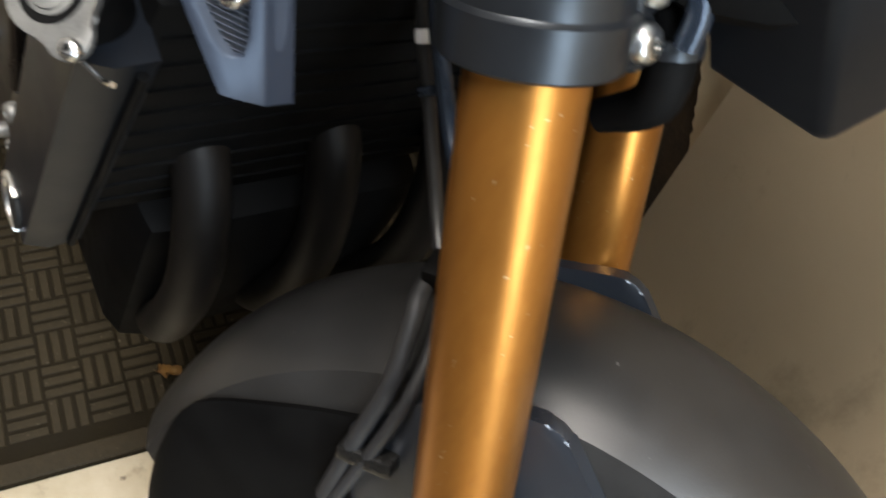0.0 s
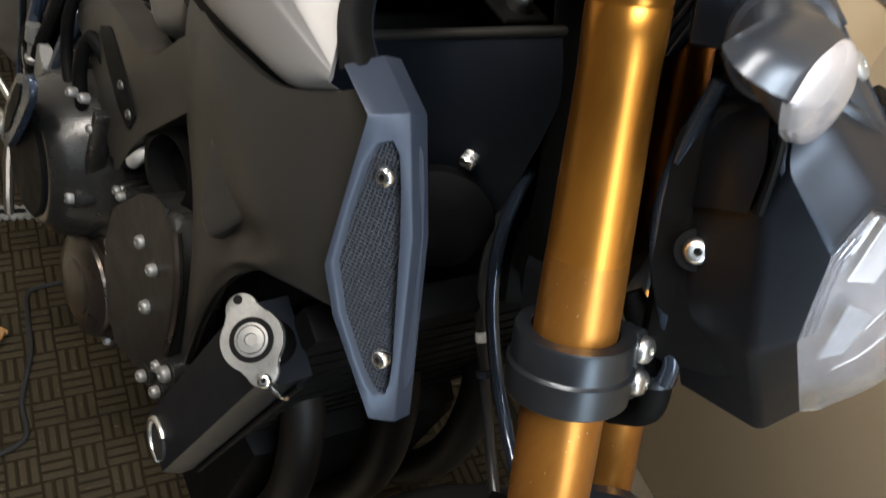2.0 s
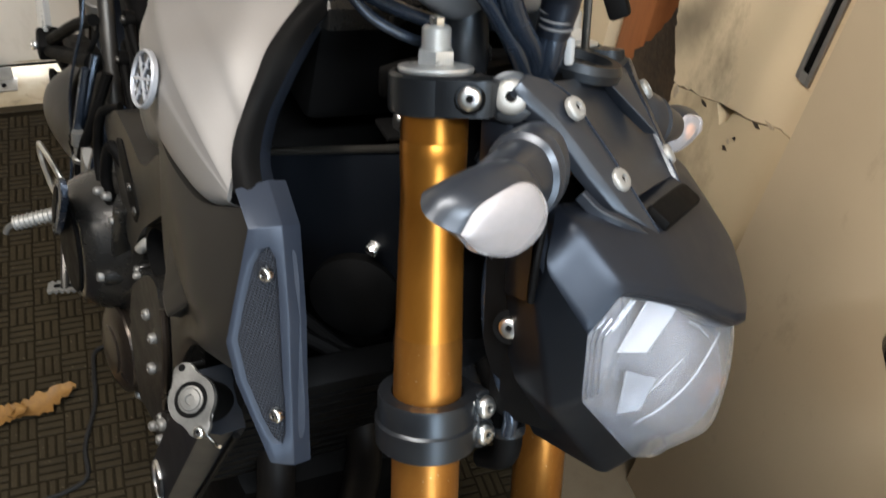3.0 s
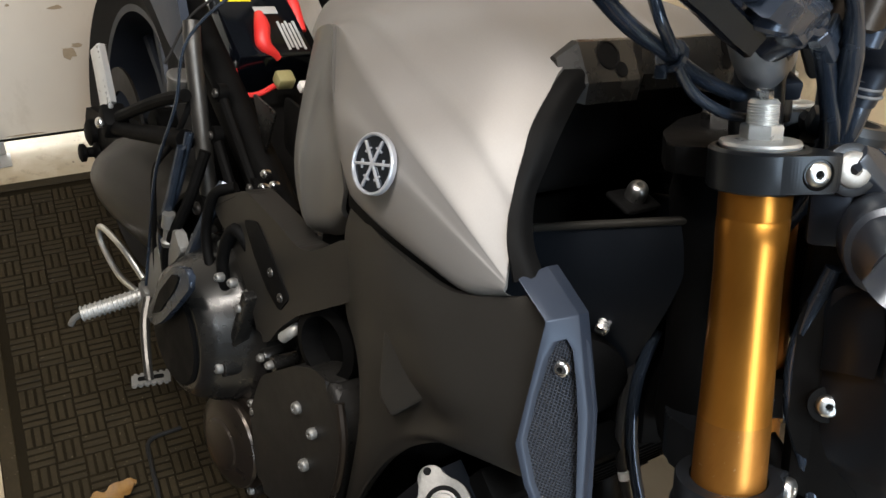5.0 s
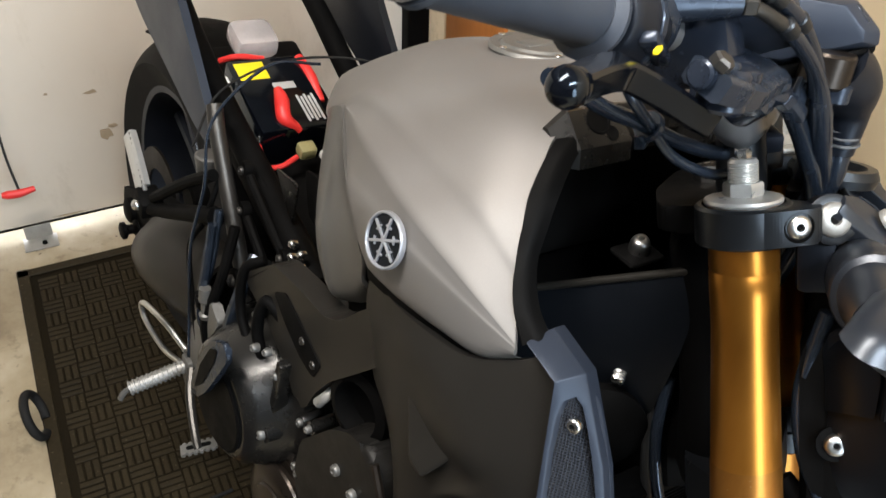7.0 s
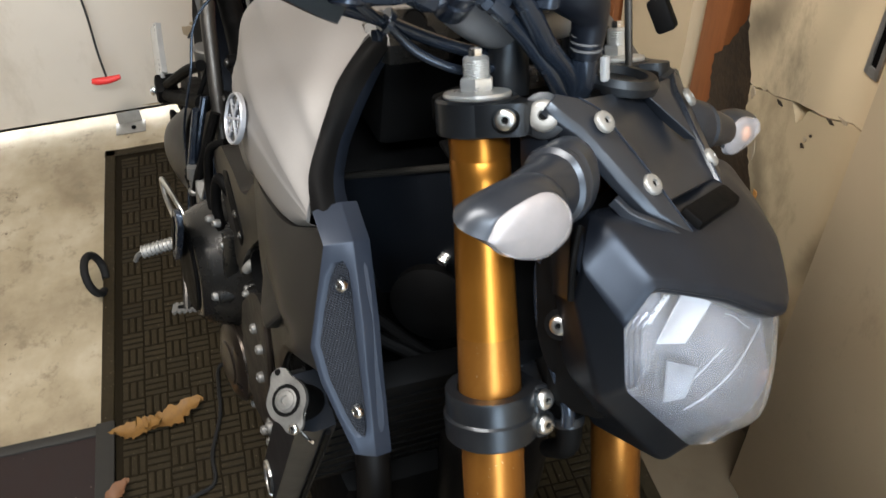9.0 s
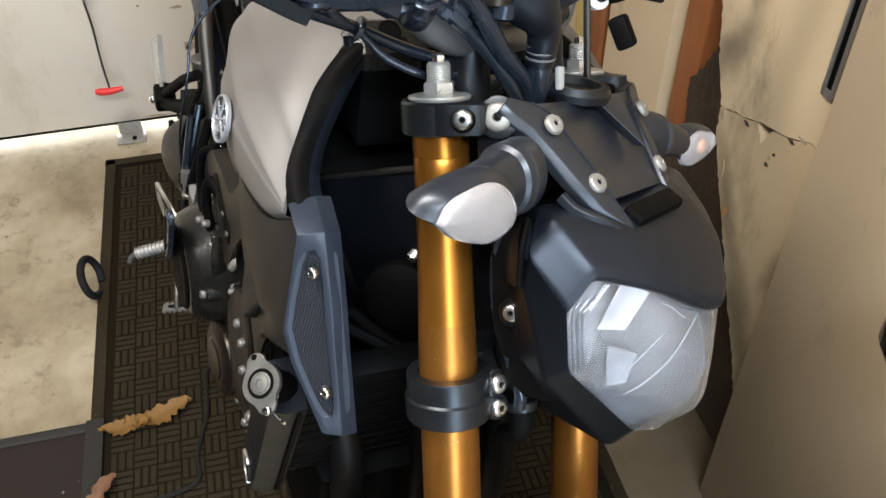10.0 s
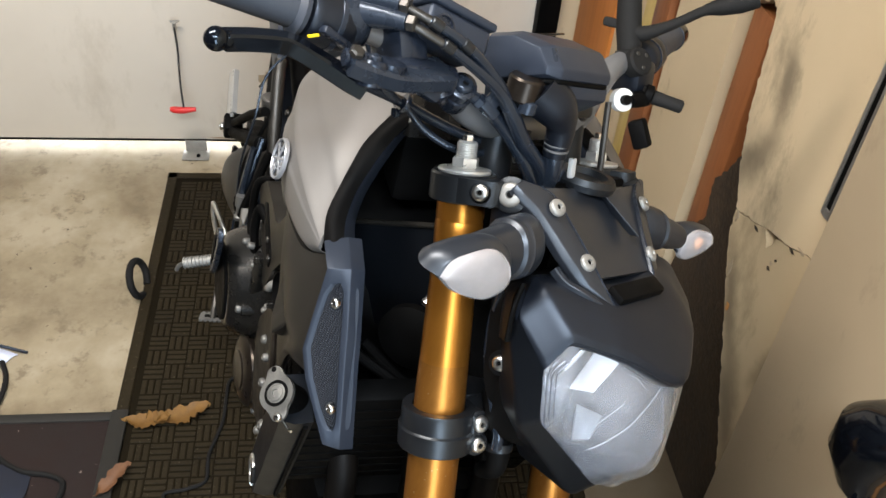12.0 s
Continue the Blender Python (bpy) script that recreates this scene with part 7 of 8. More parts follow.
# -- engine --
eng = add("engine", rbox(B_(), (0.36, 0.30, 0.26), Matrix.Translation((-0.30, 0, 0.42)), 0.03), ENGINE, label="dark grey cast engine with bronze cover")
add("cylinder_block", rbox(B_(), (0.22, 0.32, 0.26), pose(-0.16, 0, 0.60, 0, -12, 0), 0.02), DEEP, eng)
add("gearbox", rbox(B_(), (0.18, 0.26, 0.22), Matrix.Translation((-0.50, 0, 0.42)), 0.03), ENGINE, eng)
clut = add("clutch_cover", lathe(B_(), [(0.114, 0.0), (0.114, 0.027), (0.1115, 0.030), (0.104, 0.034), (0.101, 0.038), (0.086, 0.074), (0.0815, 0.083), (0.074, 0.0885), (0.070, 0.0905), (0.004, 0.0905)], aim((-0.42, -0.155, 0.445), (0.05, -1, 0.02)), 56), ENGINE, eng, "round grey clutch cover")
add("clutch_face", lathe(B_(), [(0.064, 0.0), (0.0655, 0.003), (0.062, 0.0055), (0.01, 0.006)], aim((-0.4155, -0.2450, 0.447), (0.05, -1, 0.02)), 44), DEEP, clut, "flat black face plate")
for k in range(9):
    a = radians(20 + 40 * k)
    p = aim((-0.42, -0.155, 0.445), (0.05, -1, 0.02)) @ Vector((0.114 * math.cos(a), 0.114 * math.sin(a), 0.03))
    add("bolt_boss", lathe(B_(), [(0.012, -0.02), (0.011, 0.0), (0.009, 0.004)], aim(p, (0.05, -1, 0.02)), 16), ENGINE, clut)
    socket_bolt(p + Vector((0, -0.004, 0)), (0.05, -1, 0.02), 0.0058, 0.006, parent=clut, mat=CASTALU)
PK = aim((-0.322, -0.165, 0.335), (0.12, -1, 0.05))
pk = add("pickup_cover", lathe(B_(), [(0.068, 0.0), (0.068, 0.012), (0.060, 0.0135), (0.060, 0.021), (0.066, 0.0225), (0.066, 0.029), (0.057, 0.0305), (0.057, 0.037), (0.062, 0.0385), (0.0605, 0.042), (0.052, 0.047), (0.04, 0.0505), (0.034, 0.0505), (0.032, 0.053), (0.02, 0.0545), (0.003, 0.0545)], PK, 52), BRONZE, eng, "bronze round pickup cover")
for k in range(6):
    a = radians(15 + 60 * k)
    p = PK @ Vector((0.069 * math.cos(a), 0.069 * math.sin(a), 0.022))
    add("bolt_boss", lathe(B_(), [(0.011, -0.02), (0.0105, 0.004)], aim(p, (0.12, -1, 0.05)), 14), BRONZE, pk)
    socket_bolt(p, (0.12, -1, 0.05), 0.0062, 0.010, parent=pk, mat=CASTALU)
add("front_case", prism(B_(), rounded([(-0.24, 0.335), (-0.16, 0.38), (-0.100, 0.445), (-0.098, 0.545), (-0.118, 0.590), (-0.146, 0.608), (-0.182, 0.600), (-0.218, 0.570), (-0.250, 0.530), (-0.282, 0.490), (-0.292, 0.420)], 0.016), 0.040, side(-0.158), 0.010, 3), CASE, eng)
for p, r in (((-0.196, -0.197, 0.528), 0.0085), ((-0.157, -0.199, 0.531), 0.0075), ((-0.159, -0.198, 0.477), 0.0085), ((-0.334, -0.222, 0.46), 0.0085), ((-0.115, -0.196, 0.44), 0.0075), ((-0.08, -0.205, 0.476), 0.0095), ((-0.10, -0.2, 0.42), 0.0075), ((-0.135, -0.2, 0.40), 0.0075), ((-0.276, -0.19, 0.511), 0.006)):
    add("bolt_boss", lathe(B_(), [(r * 1.7, -0.03), (r * 1.45, -0.001)], aim(p, (0.1, -1, 0.06)), 16), ENGINE, eng)
    socket_bolt(p, (0.1, -1, 0.06), r * 0.85, 0.008, parent=eng, mat=CASTALU)
FC = [(-0.240, 0.342), (-0.165, 0.388), (-0.108, 0.452), (-0.106, 0.540), (-0.124, 0.580), (-0.150, 0.597), (-0.182, 0.589), (-0.218, 0.558), (-0.272, 0.485), (-0.282, 0.42)]
add("case_flange", tube(B_(), [(x, -0.176, z) for x, z in FC + FC[:1]], 0.0075, 8, 4), ENGINE, eng)
for x, z in FC[1:6:2]:
    add("bolt_boss", lathe(B_(), [(0.010, -0.03), (0.0095, 0.006)], aim((x, -0.18, z), (0, -1, 0)), 14), ENGINE, eng)
    socket_bolt((x, -0.186, z), (0, -1, 0), 0.0052, 0.006, parent=eng, mat=CASTALU)
add("case_rib", tube(B_(), [(-0.128, -0.199, 0.607), (-0.104, -0.201, 0.575), (-0.096, -0.201, 0.530), (-0.100, -0.200, 0.48)], 0.0045, 8), BRONZE, eng)
add("intake_boot", lathe(B_(), [(0.04, 0.0), (0.045, 0.01), (0.043, 0.03), (0.032, 0.034), (0.03, 0.01), (0.004, 0.008)], aim((-0.20, -0.155, 0.615), (0.2, -1, 0.1)), 28), DEEP, eng)
add("elbow", tube(B_(), [(-0.255, -0.17, 0.595), (-0.25, -0.188, 0.588), (-0.258, -0.194, 0.572)], 0.0065, 12), PEGALU, eng, "pale metal elbow")
for y in (-0.105, 0.0, 0.105):
    add("exhaust_pipe", tube(B_(), [(-0.06, y, 0.53), (0.0, y, 0.48), (0.02, y, 0.38), (-0.01, y, 0.27), (-0.08, y * 0.8, 0.2), (-0.2, y * 0.4, 0.18)], 0.021, 18), EXHAUST, label="heat-tinted exhaust pipe")
    add("exhaust_flange", lathe(B_(), [(0.03, -0.006), (0.031, 0.006)], aim((-0.03, y, 0.505), (1, 0, -0.6)), 20), CASTALU)
add("oil_pan", rbox(B_(), (0.17, 0.27, 0.24), pose(-0.115, 0, 0.29, 0, 10, 0), 0.03), DEEP, eng)
add("muffler", rbox(B_(), (0.34, 0.24, 0.13), Matrix.Translation((-0.34, 0, 0.19)), 0.04), EXHAUST, label="dark underslung muffler")
add("coolant_hose", tube(B_(), [(-0.36, -0.185, 0.60), (-0.39, -0.2, 0.62), (-0.40, -0.205, 0.57), (-0.385, -0.2, 0.52)], 0.0075, 12), DEEP)
add("coolant_hose", tube(B_(), [(-0.44, -0.18, 0.64), (-0.455, -0.2, 0.62), (-0.45, -0.205, 0.56), (-0.41, -0.205, 0.52)], 0.0065, 12), DEEP)
for p in ((-0.352, -0.21, 0.575), (-0.335, -0.205, 0.55), (-0.375, -0.215, 0.565)):
    socket_bolt(p, (0.2, -1, 0.3), 0.0055, 0.010, parent=eng, mat=CASTALU)
add("upright_bracket", rbox(B_(), (0.012, 0.02, 0.09), pose(-0.335, -0.2, 0.53, 0, 8, 0), 0.002), ENGINE, eng)

# -- foot controls --
hang = add("foot_hanger", prism(B_(), rounded([(-0.64, 0.28), (-0.60, 0.29), (-0.56, 0.40), (-0.50, 0.50), (-0.53, 0.52), (-0.60, 0.42)], 0.01), 0.014, side(-0.20), 0.004), CASTALU, label="cast aluminium rider footrest hanger")
peg = add("footpeg", tube(B_(), [(-0.612, -0.21, 0.335), (-0.622, -0.30, 0.308)], 0.0098, 14, smooth=False), PEGALU, hang, "grooved aluminium footpeg")
for k in range(13):
    c = Vector((-0.612, -0.218, 0.3326)).lerp(Vector((-0.622, -0.298, 0.3086)), k / 12)
    add("peg_rib", lathe(B_(), [(0.0098, -0.0018), (0.0116, -0.001), (0.0116, 0.001), (0.0098, 0.0018)], aim(c, (-0.01, -0.09, -0.027)), 14), PEGALU, peg)
add("peg_feeler", tube(B_(), [(-0.622, -0.30, 0.308), (-0.626, -0.308, 0.298), (-0.628, -0.312, 0.286)], 0.0045, 8), CASTALU, peg)
add("peg_joint", rbox(B_(), (0.03, 0.028, 0.03), Matrix.Translation((-0.608, -0.208, 0.338)), 0.006), CASTALU, hang)
# loop and brake pedal
add("pedal_guard", tube(B_(), [(-0.60, -0.222, 0.375), (-0.645, -0.236, 0.395), (-0.70, -0.246, 0.392), (-0.728, -0.246, 0.372), (-0.715, -0.244, 0.35), (-0.66, -0.236, 0.335), (-0.615, -0.226, 0.34)], 0.0045, 10), ALU, label="bent aluminium rod loop")
bp_ = add("brake_pedal", tube(B_(), [(-0.575, -0.222, 0.36), (-0.545, -0.236, 0.34), (-0.50, -0.246, 0.312), (-0.475, -0.25, 0.301)], [0.008, 0.007, 0.006, 0.006], 10), STEEL, label="cast aluminium brake pedal with a toothed toe plate")
TB = pose(-0.480, -0.247, 0.300, 0, -6, 78) @ Matrix.Scale(0.72, 4)
outp = [(-0.036, -0.013)]
for k in range(6):
    x = -0.034 + 0.0115 * k
    outp += [(x, -0.017), (x + 0.006, -0.017), (x + 0.0065, -0.013), (x + 0.011, -0.013)]
outp += [(0.036, 0.010)]
for k in range(6):
    x = 0.034 - 0.0115 * k
    outp += [(x, 0.014), (x - 0.006, 0.014), (x - 0.0065, 0.010), (x - 0.011, 0.010)]
toe = add("toe_plate", prism(B_(), outp, 0.006, TB, 0.0), CASTALU, bp_)
add("toe_slot", prism(B_(), rounded([(-0.024, -0.006), (0.024, -0.006), (0.024, 0.004), (-0.024, 0.004)], 0.005), 0.0016, TB @ Matrix.Translation((0, 0, 0.0052)), 0.0), DEEP, bp_)
add("heel_guard", prism(B_(), rounded([(-0.470, 0.436), (-0.446, 0.436), (-0.418, 0.470), (-0.380, 0.530), (-0.350, 0.582), (-0.362, 0.598), (-0.402, 0.570), (-0.442, 0.506)], 0.008), 0.008, side(-0.2555), 0.003), CASTBLUE, label="dark grey heel guard plate")
add("heel_slot", prism(B_(), rounded([(-0.448, 0.455), (-0.425, 0.480), (-0.388, 0.545), (-0.378, 0.574), (-0.398, 0.562), (-0.432, 0.506)], 0.006), 0.002, side(-0.2632), 0.0), DEEP)
rp = add("rear_hanger", tube(B_(), [(-0.585, -0.185, 0.612), (-0.66, -0.2, 0.575), (-0.72, -0.214, 0.545), (-0.77, -0.222, 0.523)], [0.014, 0.012, 0.011, 0.011], 12), DEEP, label="black passenger footrest hanger")
add("rear_hanger_arm", tube(B_(), [(-0.605, -0.182, 0.665), (-0.66, -0.197, 0.625), (-0.74, -0.218, 0.555)], 0.0085, 10), DEEP, rp)
add("hanger_knuckle", rbox(B_(), (0.04, 0.035, 0.035), pose(-0.765, -0.218, 0.533, 0, 20, 0), 0.006), DEEP, rp)
socket_bolt((-0.758, -0.238, 0.536), (0.2, -1, 0.2), 0.008, 0.006, parent=rp)
bm = bar_plate([(-0.776, -0.222, 0.552), (-0.81, -0.220, 0.578), (-0.85, -0.217, 0.602)], (0.0135, 0.0125), 0.006, (0.3, -1, 0.2))
rpeg = add("passenger_peg", bm, FORKCAP, rp, "bright folded passenger footpeg with a toothed edge")
for k in range(10):
    c = Vector((-0.776, -0.226, 0.552)).lerp(Vector((-0.85, -0.221, 0.602)), (k + 0.5) / 10)
    add("tooth", rbox(B_(), (0.0045, 0.007, 0.016), Matrix.Translation(c + Vector((0.008, 0.004, 0.004))) @ pose(0, 0, 0, 0, -34, 0), 0.001), CASTALU, rpeg)
add("reservoir_cup", lathe(B_(), [(0.016, 0.0), (0.018, 0.026), (0.019, 0.028), (0.019, 0.034), (0.016, 0.036)], Matrix.Translation((-0.665, -0.165, 0.625)), 24), KNEE, label="small fluid reservoir with a black lid")

# -- rear frame, swingarm, wheel --
rw = wheel(None, Matrix.Translation((-1.065, 0, 0.318)) @ pose(0, 0, 0, 90, 0, 0), 0.318, 0.18, add, 0.215)
add("brake_disc", lathe(B_(), [(0.07, -0.0025), (0.112, -0.0025), (0.112, 0.0025), (0.07, 0.0025), (0.07, -0.0025)], Matrix.Translation((-1.065, -0.1, 0.318)) @ pose(0, 0, 0, 90, 0, 0), 48, cap=False), EXHAUST, rw, "rear brake disc")
for sgn in (-1, 1):
    sw = add("swingarm", loft(B_(), [[(x + 0.0, sgn * y0 + sgn * dy, z + dz) for dy, dz in ((-w, -h), (w, -h), (w * 1.1, 0), (w, h), (-w, h))] for x, y0, z, w, h in ((-0.55, 0.10, 0.42, 0.02, 0.035), (-0.68, 0.125, 0.41, 0.022, 0.042), (-0.85, 0.135, 0.385, 0.022, 0.05), (-0.98, 0.135, 0.35, 0.02, 0.045), (-1.08, 0.135, 0.32, 0.018, 0.035), (-1.13, 0.135, 0.31, 0.016, 0.02))]), DEEP, label="black swingarm")
    add("paddock_spool", lathe(B_(), [(0.008, 0.0), (0.016, 0.003), (0.016, 0.008), (0.009, 0.012), (0.009, 0.022), (0.016, 0.026), (0.016, 0.033), (0.012, 0.035)], aim((-1.03, sgn * 0.155, 0.30), (0, sgn, 0)), 20), DEEP, sw)
    add("axle_nut", lathe(B_(), [(0.024, 0.0), (0.024, 0.012), (0.016, 0.016)], aim((-1.065, sgn * 0.153, 0.318), (0, sgn, 0)), 24), DEEP, sw)
add("cross_tube", tube(B_(), [(-0.57, -0.11, 0.42), (-0.57, 0.11, 0.42)], 0.03, 16, smooth=False), DEEP)
# rear brake dome beside the swingarm
add("swingarm_guard", sheet(B_(), [[(-0.60, -0.16, 0.53), (-0.70, -0.165, 0.52), (-0.80, -0.17, 0.48), (-0.90, -0.17, 0.41)], [(-0.60, -0.20, 0.49), (-0.70, -0.215, 0.47), (-0.80, -0.22, 0.435), (-0.895, -0.205, 0.375)], [(-0.61, -0.205, 0.42), (-0.70, -0.222, 0.40), (-0.79, -0.226, 0.375), (-0.885, -0.21, 0.335)], [(-0.63, -0.17, 0.36), (-0.71, -0.18, 0.34), (-0.79, -0.18, 0.325), (-0.87, -0.175, 0.305)]], 5, 5, 0.01, (0, 1, 0)), SHROUD, label="dark moulded guard beside the rear wheel")
hug = []
for a in np.linspace(radians(-20), radians(75), 20):
    hug.append([(-1.065 + 0.34 * math.sin(a), s * 0.085, 0.318 + (0.34 - 0.02 * abs(s) ** 2) * math.cos(a)) for s in np.linspace(-1, 1, 7)])
add("tyre_hugger", sheet(B_(), hug, 1, 2, 0.004, (0, 0, -1)), DEEP, label="black tyre hugger")
for sgn in (-1, 1):
    add("subframe_strut", tube(B_(), [(-0.535, sgn * 0.165, 0.540), (-0.575, sgn * 0.165, 0.608), (-0.640, sgn * 0.162, 0.70), (-0.665, sgn * 0.158, 0.735)], 0.0112, 14, 4), STEEL, label="bead-blasted steel subframe strut")
    add("strut_foot", lathe(B_(), [(0.016, -0.012), (0.017, 0.0), (0.016, 0.012)], aim((-0.535, sgn * 0.168, 0.540), (0, sgn, 0.1)), 20), DEEP)
    socket_bolt((-0.535, sgn * 0.181, 0.540), (0, sgn, 0.1), 0.0085, 0.006, mat=STEEL)
    add("subframe_rail", tube(B_(), [(-0.43, sgn * 0.11, 0.585), (-0.51, sgn * 0.11, 0.612), (-0.62, sgn * 0.11, 0.645), (-0.76, sgn * 0.11, 0.69), (-0.90, sgn * 0.11, 0.755), (-1.05, sgn * 0.10, 0.83)], [0.022, 0.021, 0.020, 0.019, 0.017, 0.014], 14), DEEP, label="black subframe rail")
    add("tail_panel", prism(B_(), rounded([(-0.682, 0.664), (-0.676, 0.700), (-0.730, 0.760), (-0.80, 0.83), (-0.92, 0.92), (-1.1, 0.94), (-1.05, 0.785), (-0.955, 0.740), (-0.83, 0.700), (-0.735, 0.670)], 0.008), 0.012, side(-0.148 if sgn < 0 else 0.16), 0.004, 3), SLATE if sgn < 0 else BLACK, label="blue-grey tail side panel" if sgn < 0 else "black tail side panel")
add("seat_tray", rbox(B_(), (0.46, 0.2, 0.03), pose(-0.74, 0, 0.60, 0, 18, 0), 0.01), DEEP)
# battery and its leads
BT = pose(-0.765, -0.022, 0.655, 0, 18, 0)
bat = add("battery", rbox(B_(), (0.15, 0.115, 0.085), BT, 0.005), GLOSS, label="black battery with a yellow label and red lead boots")
add("warning_label", rbox(B_(), (0.036, 0.046, 0.001), BT @ Matrix.Translation((-0.048, -0.026, 0.0428)), 0.0002), YELLOW, bat)
add("label_print", rbox(B_(), (0.014, 0.035, 0.0008), BT @ Matrix.Translation((-0.012, 0.012, 0.0429)), 0.0002), LABEL, bat, "grey bars of unreadable print")
for k in range(5):
    add("label_bar", rbox(B_(), (0.055 - 0.008 * (k % 2), 0.004, 0.0008), BT @ Matrix.Translation((0.038, 0.022 + 0.006 * k, 0.0429)), 0.0002), LABEL, bat)
add("terminal_boot", tube(B_(), [BT @ Vector((0.004, -0.006, 0.05)), BT @ Vector((0.032, -0.013, 0.056)), BT @ Vector((0.058, -0.017, 0.047)), BT @ Vector((0.072, 0.004, 0.034))], [0.007, 0.0115, 0.011, 0.006], 14), RED, bat, "red vinyl terminal boot")
add("terminal_boot", tube(B_(), [BT @ Vector((-0.07, 0.06, 0.04)), BT @ Vector((-0.03, 0.065, 0.035)), BT @ Vector((0.01, 0.068, 0.02))], [0.008, 0.01, 0.008], 12), RED, bat)
add("red_lead", tube(B_(), [BT @ Vector((0.075, -0.06, 0.02)), BT @ Vector((0.1, -0.055, 0.0)), BT @ Vector((0.11, -0.035, 0.005)), BT @ Vector((0.105, -0.01, 0.015))], 0.004, 8), RED, bat)
add("red_lead", tube(B_(), [BT @ Vector((-0.1, -0.055, 0.02)), BT @ Vector((-0.09, -0.03, 0.035)), BT @ Vector((-0.085, 0.01, 0.03))], 0.0045, 8), RED, bat)
add("connector", rbox(B_(), (0.022, 0.026, 0.02), BT @ Matrix.Translation((0.10, 0.005, 0.02)), 0.004), OLIVE, bat)
add("connector", rbox(B_(), (0.014, 0.016, 0.014), BT @ Matrix.Translation((0.115, 0.03, 0.02)), 0.003), WHITE, bat)
add("connector", rbox(B_(), (0.016, 0.014, 0.02), BT @ Matrix.Translation((-0.045, -0.068, 0.025)), 0.003), WHITE, bat)
add("connector", rbox(B_(), (0.016, 0.016, 0.02), BT @ Matrix.Translation((0.045, -0.078, 0.015)), 0.004), CASTALU, bat)
add("fuse_box", rbox(B_(), (0.06, 0.07, 0.04), BT @ Matrix.Translation((-0.13, 0.01, 0.03)), 0.012), LENS_FROST, bat, "cloudy clear plastic cover")
add("tank_bracket", prism(B_(), rounded([(-0.48, 0.66), (-0.43, 0.66), (-0.44, 0.73), (-0.50, 0.72)], 0.008), 0.004, side(-0.10), 0.001), DEEP)
for k in range(4):
    socket_bolt((-0.47 + 0.025 * (k % 2), -0.125, 0.61 + 0.02 * (k // 2)), (0.1, -1, 0.3), 0.006, 0.01)
add("charger_lead", tube(B_(), [(-0.62, -0.03, 0.80), (-0.63, -0.10, 0.80), (-0.615, -0.18, 0.74), (-0.59, -0.20, 0.66), (-0.60, -0.215, 0.56), (-0.605, -0.215, 0.45), (-0.58, -0.225, 0.38)], 0.0022, 8), HOSE)
add("charger_lead", tube(B_(), [(-0.55, 0.06, 0.80), (-0.60, 0.02, 0.81), (-0.66, -0.06, 0.79), (-0.69, -0.14, 0.74), (-0.66, -0.19, 0.68)], 0.0018, 8), RUBBER)
add("rear_brake_hose", tube(B_(), [(-0.56, -0.2, 0.62), (-0.555, -0.21, 0.55), (-0.56, -0.215, 0.48), (-0.555, -0.2, 0.42)], [0.006, 0.007, 0.008, 0.009], 10), HOSE)
add("brake_switch", lathe(B_(), [(0.008, 0.0), (0.009, 0.02), (0.006, 0.024), (0.006, 0.04), (0.009, 0.043), (0.007, 0.05)], aim((-0.545, -0.215, 0.53), (0.05, 0, -1)), 14), CASTALU)
# braces, loops of hose and small hardware round the subframe
for a, b in (((-0.485, -0.132, 0.600), (-0.600, -0.138, 0.668)), ((-0.50, -0.150, 0.575), (-0.575, -0.150, 0.622))):
    br_ = add("subframe_brace", tube(B_(), [a, b], 0.0068, 10, smooth=False), DEEP)
    for q in (a, b):
        add("brace_eye", lathe(B_(), [(0.012, -0.006), (0.0125, 0.0), (0.012, 0.006)], aim(q, (0, -1, 0.1)), 16), DEEP, br_)
        socket_bolt((q[0], q[1] - 0.006, q[2]), (0, -1, 0.1), 0.006, 0.005, parent=br_, mat=STEEL)
add("gusset", prism(B_(), rounded([(-0.56, 0.69), (-0.505, 0.635), (-0.495, 0.70)], 0.006), 0.003, side(-0.112), 0.001), ENGINE)
for k, (pts, r) in enumerate((([(-0.575, -0.185, 0.63), (-0.555, -0.203, 0.56), (-0.572, -0.212, 0.48), (-0.555, -0.205, 0.41)], 0.0058), ([(-0.545, -0.175, 0.62), (-0.528, -0.200, 0.55), (-0.545, -0.214, 0.47), (-0.53, -0.208, 0.40)], 0.0075), ([(-0.50, -0.165, 0.60), (-0.482, -0.190, 0.57), (-0.487, -0.205, 0.50), (-0.50, -0.20, 0.44)], 0.009), ([(-0.61, -0.17, 0.66), (-0.60, -0.195, 0.60), (-0.63, -0.205, 0.54), (-0.60, -0.212, 0.47), (-0.585, -0.21, 0.40)], 0.004))):
    add("hose_loop", tube(B_(), pts, r, 10), DEEP if k % 2 else HOSE)
add("fluid_valve", lathe(B_(), [(0.007, 0.0), (0.009, 0.006), (0.009, 0.018), (0.006, 0.02), (0.006, 0.03)], aim((-0.555, -0.214, 0.49), (0.1, -0.2, 1)), 14), DEEP)
# side stand
add("side_stand", tube(B_(), [(-0.30, 0.13, 0.26), (-0.28, 0.2, 0.13), (-0.27, 0.26, 0.055)], 0.011, 12), DEEP, label="black side stand")

